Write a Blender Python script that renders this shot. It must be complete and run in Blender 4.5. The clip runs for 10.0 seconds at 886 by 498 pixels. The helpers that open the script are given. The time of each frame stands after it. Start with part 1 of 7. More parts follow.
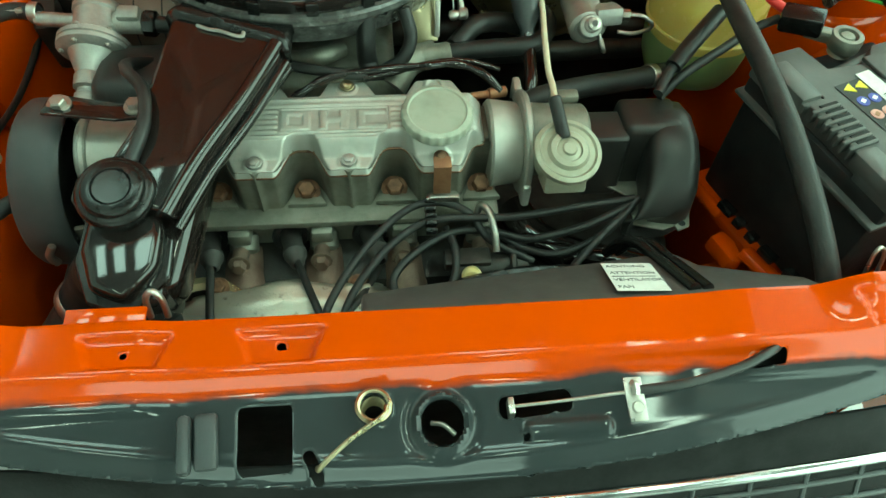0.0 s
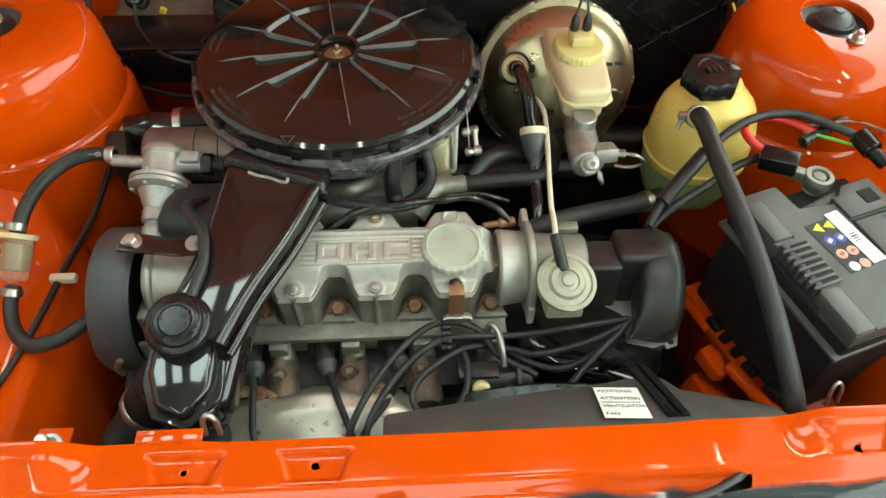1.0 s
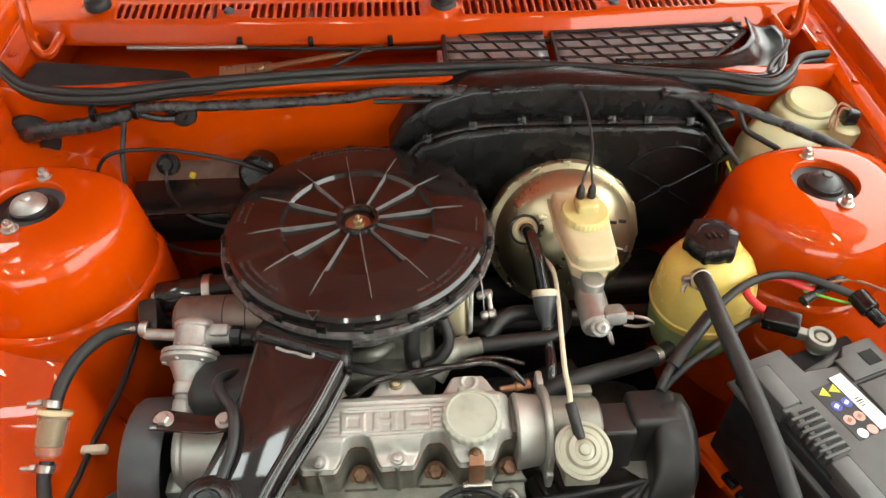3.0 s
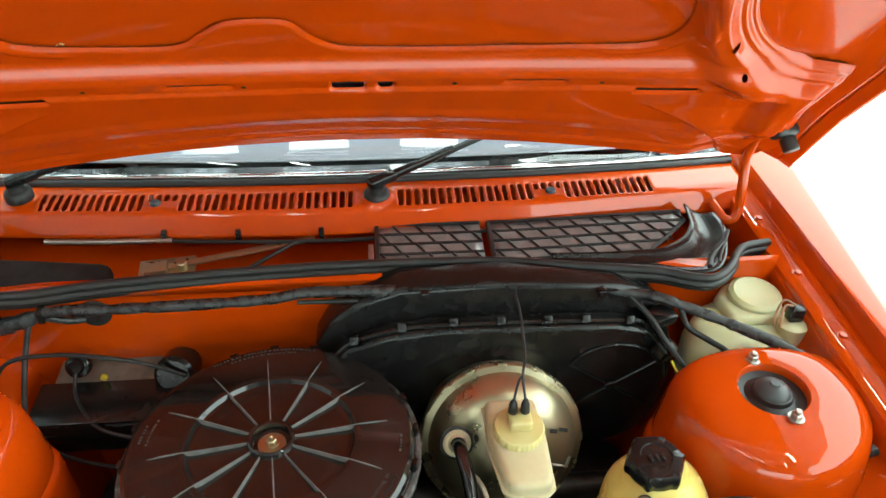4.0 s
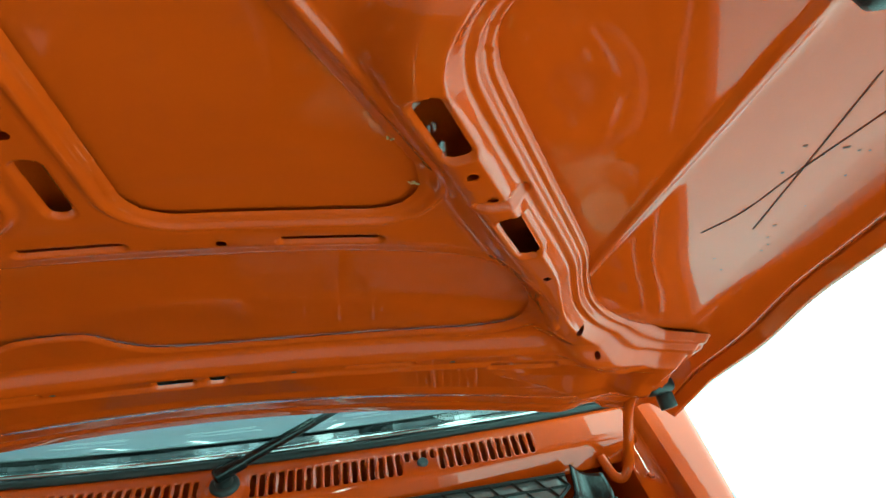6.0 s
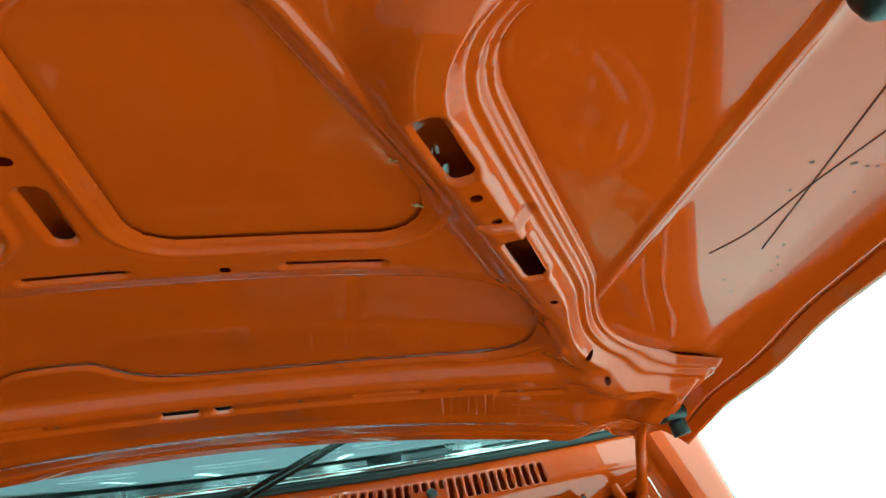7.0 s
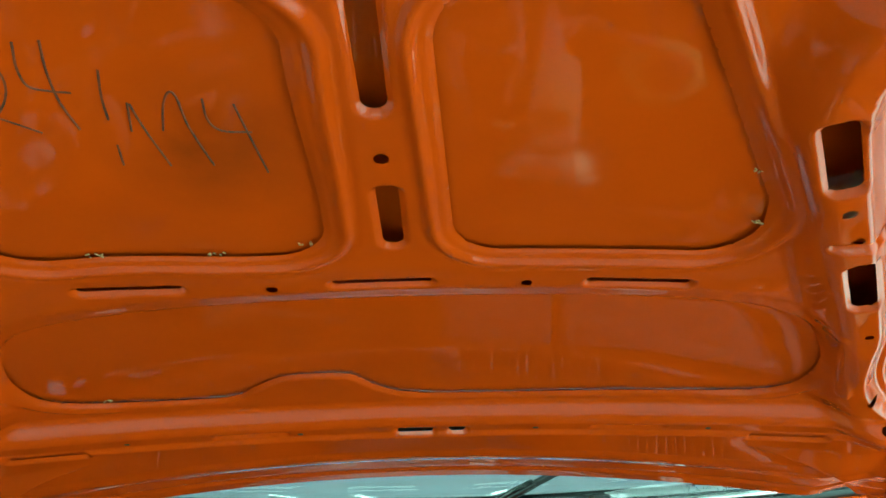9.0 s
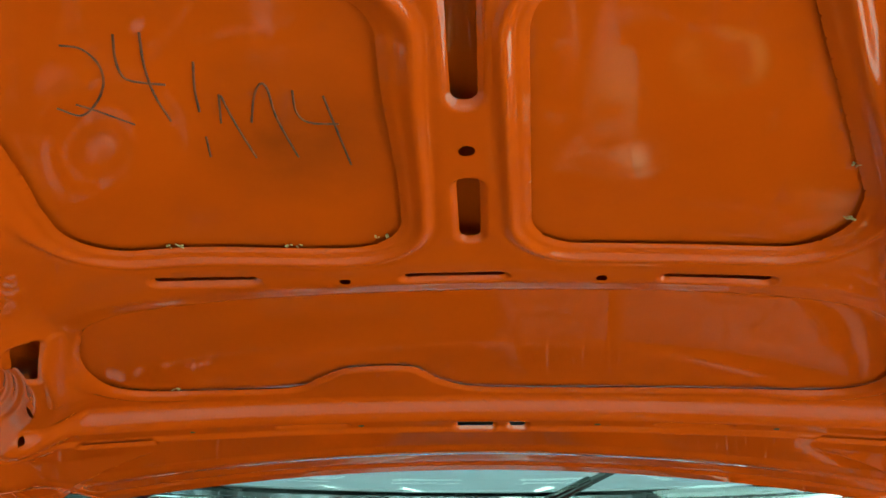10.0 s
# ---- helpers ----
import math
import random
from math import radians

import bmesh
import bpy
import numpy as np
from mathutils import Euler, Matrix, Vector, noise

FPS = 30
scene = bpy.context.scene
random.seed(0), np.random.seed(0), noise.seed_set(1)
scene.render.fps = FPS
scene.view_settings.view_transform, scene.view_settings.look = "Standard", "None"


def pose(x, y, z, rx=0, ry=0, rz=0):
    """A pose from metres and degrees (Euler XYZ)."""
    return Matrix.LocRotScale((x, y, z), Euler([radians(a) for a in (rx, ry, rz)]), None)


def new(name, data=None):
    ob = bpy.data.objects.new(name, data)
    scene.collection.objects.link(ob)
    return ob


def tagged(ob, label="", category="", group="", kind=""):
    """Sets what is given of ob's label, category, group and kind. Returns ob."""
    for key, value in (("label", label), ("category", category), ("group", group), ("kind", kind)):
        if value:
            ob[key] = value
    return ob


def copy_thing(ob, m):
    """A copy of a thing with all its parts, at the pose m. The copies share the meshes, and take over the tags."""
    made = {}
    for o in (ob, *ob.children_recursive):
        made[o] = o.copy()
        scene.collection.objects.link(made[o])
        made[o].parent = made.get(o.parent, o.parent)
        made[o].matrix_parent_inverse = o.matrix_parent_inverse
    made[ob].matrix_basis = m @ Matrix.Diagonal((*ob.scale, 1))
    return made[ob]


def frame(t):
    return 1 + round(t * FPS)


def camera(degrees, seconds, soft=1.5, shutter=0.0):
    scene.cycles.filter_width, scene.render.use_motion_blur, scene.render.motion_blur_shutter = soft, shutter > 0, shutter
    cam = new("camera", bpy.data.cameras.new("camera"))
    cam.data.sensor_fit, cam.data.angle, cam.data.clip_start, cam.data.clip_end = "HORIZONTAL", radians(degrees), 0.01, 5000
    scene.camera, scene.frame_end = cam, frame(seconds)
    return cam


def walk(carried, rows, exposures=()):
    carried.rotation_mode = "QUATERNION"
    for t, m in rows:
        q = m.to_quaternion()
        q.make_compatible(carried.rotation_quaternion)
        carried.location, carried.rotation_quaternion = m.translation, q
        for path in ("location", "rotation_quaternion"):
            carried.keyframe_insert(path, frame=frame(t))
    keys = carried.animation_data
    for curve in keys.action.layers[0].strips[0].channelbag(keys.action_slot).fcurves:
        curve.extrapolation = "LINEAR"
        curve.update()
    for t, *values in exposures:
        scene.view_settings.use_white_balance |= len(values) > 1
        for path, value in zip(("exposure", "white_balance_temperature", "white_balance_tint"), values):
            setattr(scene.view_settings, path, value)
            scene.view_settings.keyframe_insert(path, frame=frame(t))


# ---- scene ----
cam = camera(63.7, 10.0)
METRES, EYE, TILT, LEAN, TURN = 0.93, 1.30, -54.0, -2.4, -5.0
ROWS = [
    (0.0, 0.0, 0.0, 0.0, 0.0, 0.0, -0.0),
    (0.5, 0.0045, -0.0485, 0.0636, 1.06, 1.91, -0.41),
    (1.0, 0.0139, -0.1141, 0.0955, 2.03, 3.18, -0.77),
    (1.5, 0.0083, -0.1564, 0.1186, 2.7, 4.34, -0.66),
    (2.0, -0.0133, -0.1648, 0.1506, 2.73, 5.61, 0.04),
    (3.5, 0.0261, -0.1617, 0.2507, 2.05, 14.21, 0.27),
    (4.0, 0.0815, -0.1362, 0.3464, 1.21, 19.63, 1.03),
    (4.5, 0.1444, -0.1307, 0.4495, 0.43, 24.76, 2.53),
    (5.0, 0.1985, -0.1317, 0.5098, -0.05, 28.38, 4.05),
    (5.5, 0.2492, -0.1363, 0.5434, -0.44, 30.64, 5.38),
    (7.0, 0.2618, -0.1241, 0.5406, 0.71, 35.05, 5.92),
    (7.5, 0.2168, -0.1175, 0.5372, 1.99, 36.17, 4.51),
    (8.0, 0.1646, -0.1061, 0.5342, 3.43, 37.53, 2.6),
    (8.5, 0.108, -0.1038, 0.5409, 4.72, 38.07, 0.53),
    (9.0, 0.0716, -0.1032, 0.5451, 6.06, 38.28, -1.42),
    (9.5, 0.0441, -0.1085, 0.5472, 7.2, 38.24, -2.91),
    (10.0, 0.0368, -0.1032, 0.5466, 8.06, 37.69, -3.67),
]
EXPOSURES = [(0.0, -2.95, 6000, -46), (0.5, -2.82, 6150, -30), (1.0, -2.72, 6350, -14), (2.0, -2.64, 6700, 12), (3.5, -2.52, 6500, -6), (4.0, -2.75, 6050, -12), (4.5, -2.98, 5450, -18), (5.0, -3.15, 5000, -36), (5.5, -3.32, 4650, -54), (7.5, -3.36, 4550, -58), (8.5, -3.25, 4750, -58), (10.0, -3.12, 5000, -55)]
walk(cam, [(t, pose(-0.04, 0, EYE, TILT, LEAN, TURN) @ pose(METRES * x, METRES * y, METRES * z, 90 + pitch, roll, yaw)) for t, x, y, z, yaw, pitch, roll in ROWS], EXPOSURES)
# light of the workshop: rows of flat ceiling lights and daylight through an open side
world = bpy.data.worlds.new("world")
scene.world = world
world.use_nodes = True
world.node_tree.nodes["Background"].inputs["Color"].default_value = (1.0, 1.0, 1.0, 1)
world.node_tree.nodes["Background"].inputs["Strength"].default_value = 38.0
LAMP = 210.0


# ---------- materials ----------
def mat(name, col, rough=0.5, metal=0.0, coat=0.0, col2=None, lo=0.42, hi=0.68, scale=25.0, bump=0.0, bscale=300.0,
        rvar=0.1, spec=0.5, trans=0.0, ior=1.45, sss=0.0, emit=0.0, coatrough=0.04):
    m = bpy.data.materials.new(name)
    m.use_nodes = True
    nt = m.node_tree
    b = nt.nodes["Principled BSDF"]
    col2 = col2 or tuple(c * 0.78 for c in col)
    tc = nt.nodes.new("ShaderNodeTexCoord")
    n1 = nt.nodes.new("ShaderNodeTexNoise")
    n1.inputs["Scale"].default_value, n1.inputs["Detail"].default_value, n1.inputs["Roughness"].default_value = scale, 6, 0.6
    nt.links.new(tc.outputs["Object"], n1.inputs["Vector"])
    r1 = nt.nodes.new("ShaderNodeMapRange")
    r1.inputs["From Min"].default_value, r1.inputs["From Max"].default_value = lo, hi
    nt.links.new(n1.outputs["Fac"], r1.inputs["Value"])
    mx = nt.nodes.new("ShaderNodeMix")
    mx.data_type = "RGBA"
    mx.inputs["A"].default_value, mx.inputs["B"].default_value = (*col, 1), (*col2, 1)
    nt.links.new(r1.outputs["Result"], mx.inputs["Factor"])
    nt.links.new(mx.outputs["Result"], b.inputs["Base Color"])
    n2 = nt.nodes.new("ShaderNodeTexNoise")
    n2.inputs["Scale"].default_value, n2.inputs["Detail"].default_value = bscale, 4
    nt.links.new(tc.outputs["Object"], n2.inputs["Vector"])
    rr = nt.nodes.new("ShaderNodeMapRange")
    rr.inputs["From Min"].default_value, rr.inputs["From Max"].default_value = 0.3, 0.7
    rr.inputs["To Min"].default_value, rr.inputs["To Max"].default_value = max(0.02, rough - rvar), min(1, rough + rvar)
    nt.links.new(n1.outputs["Fac"], rr.inputs["Value"])
    nt.links.new(rr.outputs["Result"], b.inputs["Roughness"])
    if bump:
        bp = nt.nodes.new("ShaderNodeBump")
        bp.inputs["Strength"].default_value, bp.inputs["Distance"].default_value = bump, 0.001
        nt.links.new(n2.outputs["Fac"], bp.inputs["Height"])
        nt.links.new(bp.outputs["Normal"], b.inputs["Normal"])
    b.inputs["Metallic"].default_value = metal
    b.inputs["Coat Weight"].default_value, b.inputs["Coat Roughness"].default_value, b.inputs["Coat IOR"].default_value = coat, coatrough, 1.5
    b.inputs["Specular IOR Level"].default_value, b.inputs["IOR"].default_value = spec, ior
    b.inputs["Transmission Weight"].default_value = trans
    if sss:
        b.inputs["Subsurface Weight"].default_value, b.inputs["Subsurface Scale"].default_value = sss, 0.02
        b.inputs["Subsurface Radius"].default_value = (1, 0.8, 0.4)
    if emit:
        b.inputs["Emission Color"].default_value, b.inputs["Emission Strength"].default_value = (*col, 1), emit
    return m


ORANGE = (0.53, 0.055, 0.0012)
paint = mat("orange_paint", ORANGE, 0.40, coat=1.0, col2=(0.49, 0.050, 0.0014), scale=6, bump=0.012, bscale=70, rvar=0.05, spec=0.0, coatrough=0.02)
white_wall = mat("white_wall", (0.50, 0.50, 0.49), 0.6, col2=(0.45, 0.45, 0.44), scale=2, bump=0.05)
floor_mat = mat("pale_floor", (0.34, 0.34, 0.33), 0.45, col2=(0.29, 0.29, 0.28), scale=3, bump=0.05)
pale_ground = mat("pale_concrete", (0.88, 0.88, 0.87), 0.7, col2=(0.84, 0.84, 0.83), scale=2, bump=0.1)
grey_wall = mat("grey_wall", (0.32, 0.32, 0.32), 0.7, scale=2, bump=0.05)
ceiling_mat = mat("ceiling_paint", (0.30, 0.31, 0.32), 0.8, scale=2)
sky_mat = mat("skylight_pane", (0.93, 0.97, 1.0), 0.3, col2=(0.93, 0.97, 1.0), emit=60.0)
lamp_mat = mat("lamp_diffuser", (1.0, 0.97, 0.92), 0.5, col2=(1.0, 0.97, 0.92), emit=LAMP)
plastic = mat("black_plastic", (0.009, 0.0087, 0.0085), 0.21, col2=(0.013, 0.0125, 0.012), scale=30, bump=0.08, bscale=900, rvar=0.03, spec=0.42)
gloss_black = mat("gloss_black", (0.012, 0.009, 0.008), 0.07, col2=(0.018, 0.015, 0.014), spec=0.75, scale=12, bump=0.02, bscale=400, rvar=0.025)
# pale grey for worn rib edges, with the light they catch painted in
glint_rib = mat("worn_rib_glint", (0.20, 0.195, 0.19), 0.35, col2=(0.12, 0.118, 0.115), scale=60)
rib_mat = mat("worn_black_plastic", (0.05, 0.049, 0.047), 0.22, col2=(0.13, 0.128, 0.124), spec=0.7, scale=60, bump=0.05, bscale=500, rvar=0.08)
olive = mat("olive_disc", (0.36, 0.345, 0.27), 0.45, metal=0.3, col2=(0.28, 0.265, 0.20), scale=30, bump=0.3, bscale=800)
grey_plastic = mat("grey_plastic", (0.055, 0.058, 0.06), 0.38, col2=(0.04, 0.042, 0.045), scale=20, bump=0.12, bscale=700)
battery_mat = mat("battery_plastic", (0.085, 0.084, 0.081), 0.42, col2=(0.07, 0.069, 0.067), scale=18, bump=0.2, bscale=1200)
rubber = mat("black_rubber", (0.013, 0.013, 0.013), 0.42, col2=(0.024, 0.023, 0.022), scale=40, bump=0.3, bscale=600, rvar=0.12)
hose_mat = mat("hose_rubber", (0.014, 0.014, 0.014), 0.50, col2=(0.028, 0.027, 0.025), scale=60, bump=0.4, bscale=700)
tape = mat("loom_tape", (0.02, 0.02, 0.021), 0.3, col2=(0.045, 0.045, 0.045), scale=70, bump=0.7, bscale=160, rvar=0.15)
alu = mat("cast_aluminium", (0.50, 0.495, 0.45), 0.46, metal=0.55, col2=(0.40, 0.395, 0.35), scale=22, bump=0.35, bscale=900, rvar=0.12)
alu_dull = mat("dull_aluminium", (0.28, 0.275, 0.235), 0.5, metal=0.65, col2=(0.185, 0.178, 0.145), scale=26, bump=0.5, bscale=700, rvar=0.12)
alu_rough = mat("pump_casting", (0.44, 0.43, 0.40), 0.42, metal=0.7, col2=(0.30, 0.29, 0.27), scale=40, bump=0.4, bscale=900)
stained = mat("stained_casting", (0.20, 0.15, 0.125), 0.45, metal=0.5, col2=(0.13, 0.09, 0.075), scale=18, bump=0.3, bscale=700, rvar=0.1)
iron = mat("manifold_iron", (0.24, 0.18, 0.14), 0.55, metal=0.5, col2=(0.14, 0.09, 0.07), scale=20, bump=0.6, bscale=500)
shield = mat("heat_shield", (0.52, 0.48, 0.40), 0.40, metal=0.7, col2=(0.22, 0.18, 0.14), lo=0.60, hi=0.70, scale=75, bump=0.4, bscale=350, rvar=0.12)
dark_metal = mat("dark_metal", (0.05, 0.047, 0.043), 0.5, metal=0.6, col2=(0.02, 0.019, 0.018), scale=25, bump=0.4, bscale=400)
rust = mat("rusty_bolt", (0.22, 0.12, 0.07), 0.5, metal=0.6, col2=(0.10, 0.055, 0.035), scale=120, bump=0.5, bscale=900)
steel = mat("zinc_steel", (0.46, 0.44, 0.40), 0.36, metal=0.95, col2=(0.42, 0.40, 0.36), scale=80, bump=0.2, bscale=800)
chrome = mat("chrome", (0.80, 0.80, 0.80), 0.12, metal=1.0, col2=(0.7, 0.7, 0.7), scale=20)
gold = mat("yellow_zinc", (0.42, 0.37, 0.24), 0.33, metal=0.9, col2=(0.46, 0.39, 0.24), scale=14, bump=0.08, bscale=300, rvar=0.12)
tank_mat = mat("yellowed_tank", (0.78, 0.60, 0.17), 0.28, col2=(0.72, 0.52, 0.12), scale=10, bump=0.08, bscale=200, sss=0.35)
coolant_mat = mat("tank_with_coolant", (0.30, 0.36, 0.16), 0.34, col2=(0.26, 0.32, 0.13), scale=10, sss=0.3)
cream = mat("cream_plastic", (0.62, 0.53, 0.33), 0.36, col2=(0.55, 0.46, 0.27), scale=16, bump=0.06, bscale=300, sss=0.3)
cap_cream = mat("cream_cap", (0.64, 0.55, 0.25), 0.4, col2=(0.58, 0.48, 0.20), scale=20, sss=0.3)
washer_mat = mat("washer_plastic", (0.60, 0.60, 0.36), 0.38, col2=(0.52, 0.52, 0.29), scale=12, bump=0.08, bscale=240, sss=0.3)
white_paper = mat("label_paper", (0.80, 0.79, 0.75), 0.5, col2=(0.72, 0.71, 0.67), scale=90)
ink = mat("black_ink", (0.03, 0.03, 0.03), 0.6)
copper = mat("copper_tag", (0.34, 0.18, 0.10), 0.45, metal=0.6, col2=(0.25, 0.12, 0.07), scale=60)
red_ins = mat("red_cable", (0.65, 0.03, 0.03), 0.4)
yellow_ins = mat("yellow_wire", (0.75, 0.62, 0.05), 0.4)
green_ins = mat("green_wire", (0.15, 0.45, 0.06), 0.4)
brown_ins = mat("brown_wire", (0.30, 0.15, 0.08), 0.45)
cream_tube = mat("cream_tube", (0.72, 0.66, 0.50), 0.4, col2=(0.66, 0.59, 0.42), scale=40)
yellow_print = mat("yellow_print", (0.85, 0.75, 0.03), 0.45)
blue_print = mat("blue_print", (0.06, 0.07, 0.40), 0.45)
pink_print = mat("pink_print", (0.70, 0.35, 0.30), 0.45)
pale_print = mat("pale_print", (0.055, 0.050, 0.046), 0.45)
graphite = mat("marker_stroke", (0.05, 0.014, 0.006), 0.7, col2=(0.20, 0.035, 0.006), lo=0.38, hi=0.62, scale=90)
# near-black colour standing in for shade in voids, gaps, wells and the deep bay
dark_void = mat("dark_void_shade", (0.012, 0.012, 0.012), 0.8, bump=0.3)
sealant = mat("old_sealant", (0.50, 0.30, 0.12), 0.6, col2=(0.36, 0.16, 0.05), scale=300)
boot_mat = mat("boot_rubber", (0.050, 0.048, 0.044), 0.5, col2=(0.034, 0.033, 0.031), scale=40, bump=0.2, bscale=700)
# trim colour paled to stand in for the haze reflected on the windscreen
cabin_mat = mat("cabin_haze_tone", (0.72, 0.75, 0.76), 0.75, col2=(0.66, 0.69, 0.70), bump=0.2, bscale=600)
glass = mat("windscreen_glass", (0.92, 0.91, 0.98), 0.02, trans=1.0, ior=1.8, rvar=0.0, spec=0.8, col2=(0.92, 0.91, 0.98))
screen_mat = mat("screen_panel", (0.22, 0.22, 0.22), 0.18, col2=(0.15, 0.15, 0.15), scale=30, spec=1.0, rvar=0.05)
clear = mat("clear_bowl", (0.85, 0.75, 0.55), 0.08, trans=0.85, ior=1.4, rvar=0.02)

# front panel: orange top coat that fades to dark grey on the lower shelf
skin_mat = mat("underside_paint", ORANGE, 0.42, coat=1.0, col2=(0.49, 0.050, 0.0014), scale=7, bump=0.005, bscale=40, rvar=0.06, spec=0.0, coatrough=0.05)
_nt = skin_mat.node_tree
_tc, _ds, _ns, _rg, _ml, _mx = (_nt.nodes.new(k) for k in ("ShaderNodeTexCoord", "ShaderNodeVectorMath", "ShaderNodeTexNoise", "ShaderNodeMapRange", "ShaderNodeMath", "ShaderNodeMix"))
_ds.operation, _ml.operation, _mx.data_type = "DISTANCE", "MULTIPLY", "RGBA"
_ds.inputs[1].default_value = (-0.115, -0.415, 0.575)
_ns.inputs["Scale"].default_value, _ns.inputs["Detail"].default_value = 28, 4
_rg.inputs["From Min"].default_value, _rg.inputs["From Max"].default_value, _rg.inputs["To Min"].default_value, _rg.inputs["To Max"].default_value = 0.02, 0.085, 0.85, 0.0
_mx.inputs["B"].default_value = (0.20, 0.030, 0.004, 1)
_nt.links.new(_tc.outputs["Object"], _ds.inputs[0])
_nt.links.new(_tc.outputs["Object"], _ns.inputs["Vector"])
_nt.links.new(_ds.outputs["Value"], _rg.inputs["Value"])
_nt.links.new(_rg.outputs["Result"], _ml.inputs[0])
_nt.links.new(_ns.outputs["Fac"], _ml.inputs[1])
_nt.links.new(_ml.outputs["Value"], _mx.inputs["Factor"])
_bs = _nt.nodes["Principled BSDF"].inputs["Base Color"]
_nt.links.new(_bs.links[0].from_socket, _mx.inputs["A"])
_nt.links.new(_mx.outputs["Result"], _bs)
slam_mat = mat("front_panel_paint", ORANGE, 0.35, coat=0.7, spec=0.0, scale=6, bump=0.015, bscale=50, rvar=0.05, coatrough=0.07)
_nt = slam_mat.node_tree
_tc, _sep = _nt.nodes.new("ShaderNodeTexCoord"), _nt.nodes.new("ShaderNodeSeparateXYZ")
_no, _ad, _rg, _mx = (_nt.nodes.new(k) for k in ("ShaderNodeTexNoise", "ShaderNodeMath", "ShaderNodeMapRange", "ShaderNodeMix"))
_no.inputs["Scale"].default_value, _no.inputs["Detail"].default_value = 22, 3
_nt.links.new(_tc.outputs["Object"], _sep.inputs["Vector"])
_nt.links.new(_tc.outputs["Object"], _no.inputs["Vector"])
_ad.operation = "MULTIPLY_ADD"
_ad.inputs[1].default_value = 0.016
_nt.links.new(_no.outputs["Fac"], _ad.inputs[0])
_nt.links.new(_sep.outputs["Y"], _ad.inputs[2])
_rg.inputs["From Min"].default_value, _rg.inputs["From Max"].default_value = -0.5545, -0.5485
_nt.links.new(_ad.outputs["Value"], _rg.inputs["Value"])
_mx.data_type = "RGBA"
_mx.inputs["A"].default_value, _mx.inputs["B"].default_value = (0.030, 0.034, 0.036, 1), (*ORANGE, 1)
_nt.links.new(_rg.outputs["Result"], _mx.inputs["Factor"])
_nt.links.new(_mx.outputs["Result"], _nt.nodes["Principled BSDF"].inputs["Base Color"])


# ---------- mesh tools ----------
def origin_of(ob):
    p = Vector((0, 0, 0))
    while ob is not None:
        p = p + ob.location
        ob = ob.parent
    return p


def thing(name, loc, label, category, group="", kind=""):
    ob = new(name)
    ob.location = loc
    ob.empty_display_size = 0.05
    return tagged(ob, label, category, group, kind)


def finish(me, material, angle=40):
    me.materials.append(material)
    me.polygons.foreach_set("use_smooth", [True] * len(me.polygons))
    me.set_sharp_from_angle(angle=radians(angle))


def part(name, bm, material, parent, label="", angle=40):
    if parent is not None:
        bmesh.ops.translate(bm, verts=bm.verts, vec=-origin_of(parent))
    me = bpy.data.meshes.new(name)
    bm.to_mesh(me)
    bm.free()
    finish(me, material, angle)
    ob = new(name, me)
    ob.parent = parent
    return tagged(ob, label)


def part_data(name, verts, faces, material, parent, label="", angle=40):
    o = np.array(origin_of(parent)) if parent is not None else np.zeros(3)
    me = bpy.data.meshes.new(name)
    me.from_pydata((np.asarray(verts) - o).tolist(), [], faces)
    me.update()
    finish(me, material, angle)
    ob = new(name, me)
    ob.parent = parent
    return tagged(ob, label)


def join(bm, tmp):
    me = bpy.data.meshes.new("tmp")
    tmp.to_mesh(me)
    tmp.free()
    bm.from_mesh(me)
    bpy.data.meshes.remove(me)
    return bm


def B():
    return bmesh.new()


def frame_of(axis):
    return Vector(axis).normalized().to_track_quat("Z", "Y").to_matrix().to_4x4()


def lathe(bm, prof, at, axis=(0, 0, 1), seg=32):
    m = Matrix.Translation(at) @ frame_of(axis)
    rings = []
    for r, z in prof:
        if r < 1e-6:
            rings.append([bm.verts.new(m @ Vector((0, 0, z)))])
        else:
            rings.append([bm.verts.new(m @ Vector((r * math.cos(6.283185 * k / seg), r * math.sin(6.283185 * k / seg), z))) for k in range(seg)])
    for a, b in zip(rings, rings[1:]):
        for k in range(seg):
            q = [a[k % len(a)], a[(k + 1) % seg % len(a)], b[(k + 1) % seg % len(b)], b[k % len(b)]]
            u = []
            for v in q:
                if v not in u:
                    u.append(v)
            if len(u) > 2:
                bm.faces.new(u)
    return bm


def rod(bm, a, b, r, r2=None, bev=0.0015, seg=20):
    a, b = Vector(a), Vector(b)
    h = (b - a).length
    r2 = r if r2 is None else r2
    bev = min(bev, h * 0.3, r * 0.4)
    return lathe(bm, [(0, 0), (r - bev, 0), (r, bev), (r2, h - bev), (r2 - bev, h), (0, h)], a, b - a, seg)


def box(bm, at, size, rot=None, bev=0.003, seg=2):
    t = bmesh.new()
    bmesh.ops.create_cube(t, size=1)
    for v in t.verts:
        v.co = Vector((v.co.x * size[0], v.co.y * size[1], v.co.z * size[2]))
    if bev:
        bmesh.ops.bevel(t, geom=t.edges[:], offset=min(bev, min(size) * 0.45), segments=seg, affect="EDGES", profile=0.5)
    m = Matrix.Translation(at) @ (rot.to_4x4() if rot is not None else Matrix())
    bmesh.ops.transform(t, matrix=m, verts=t.verts)
    return join(bm, t)


def rot(x=0, y=0, z=0):
    return Euler((radians(x), radians(y), radians(z))).to_matrix()


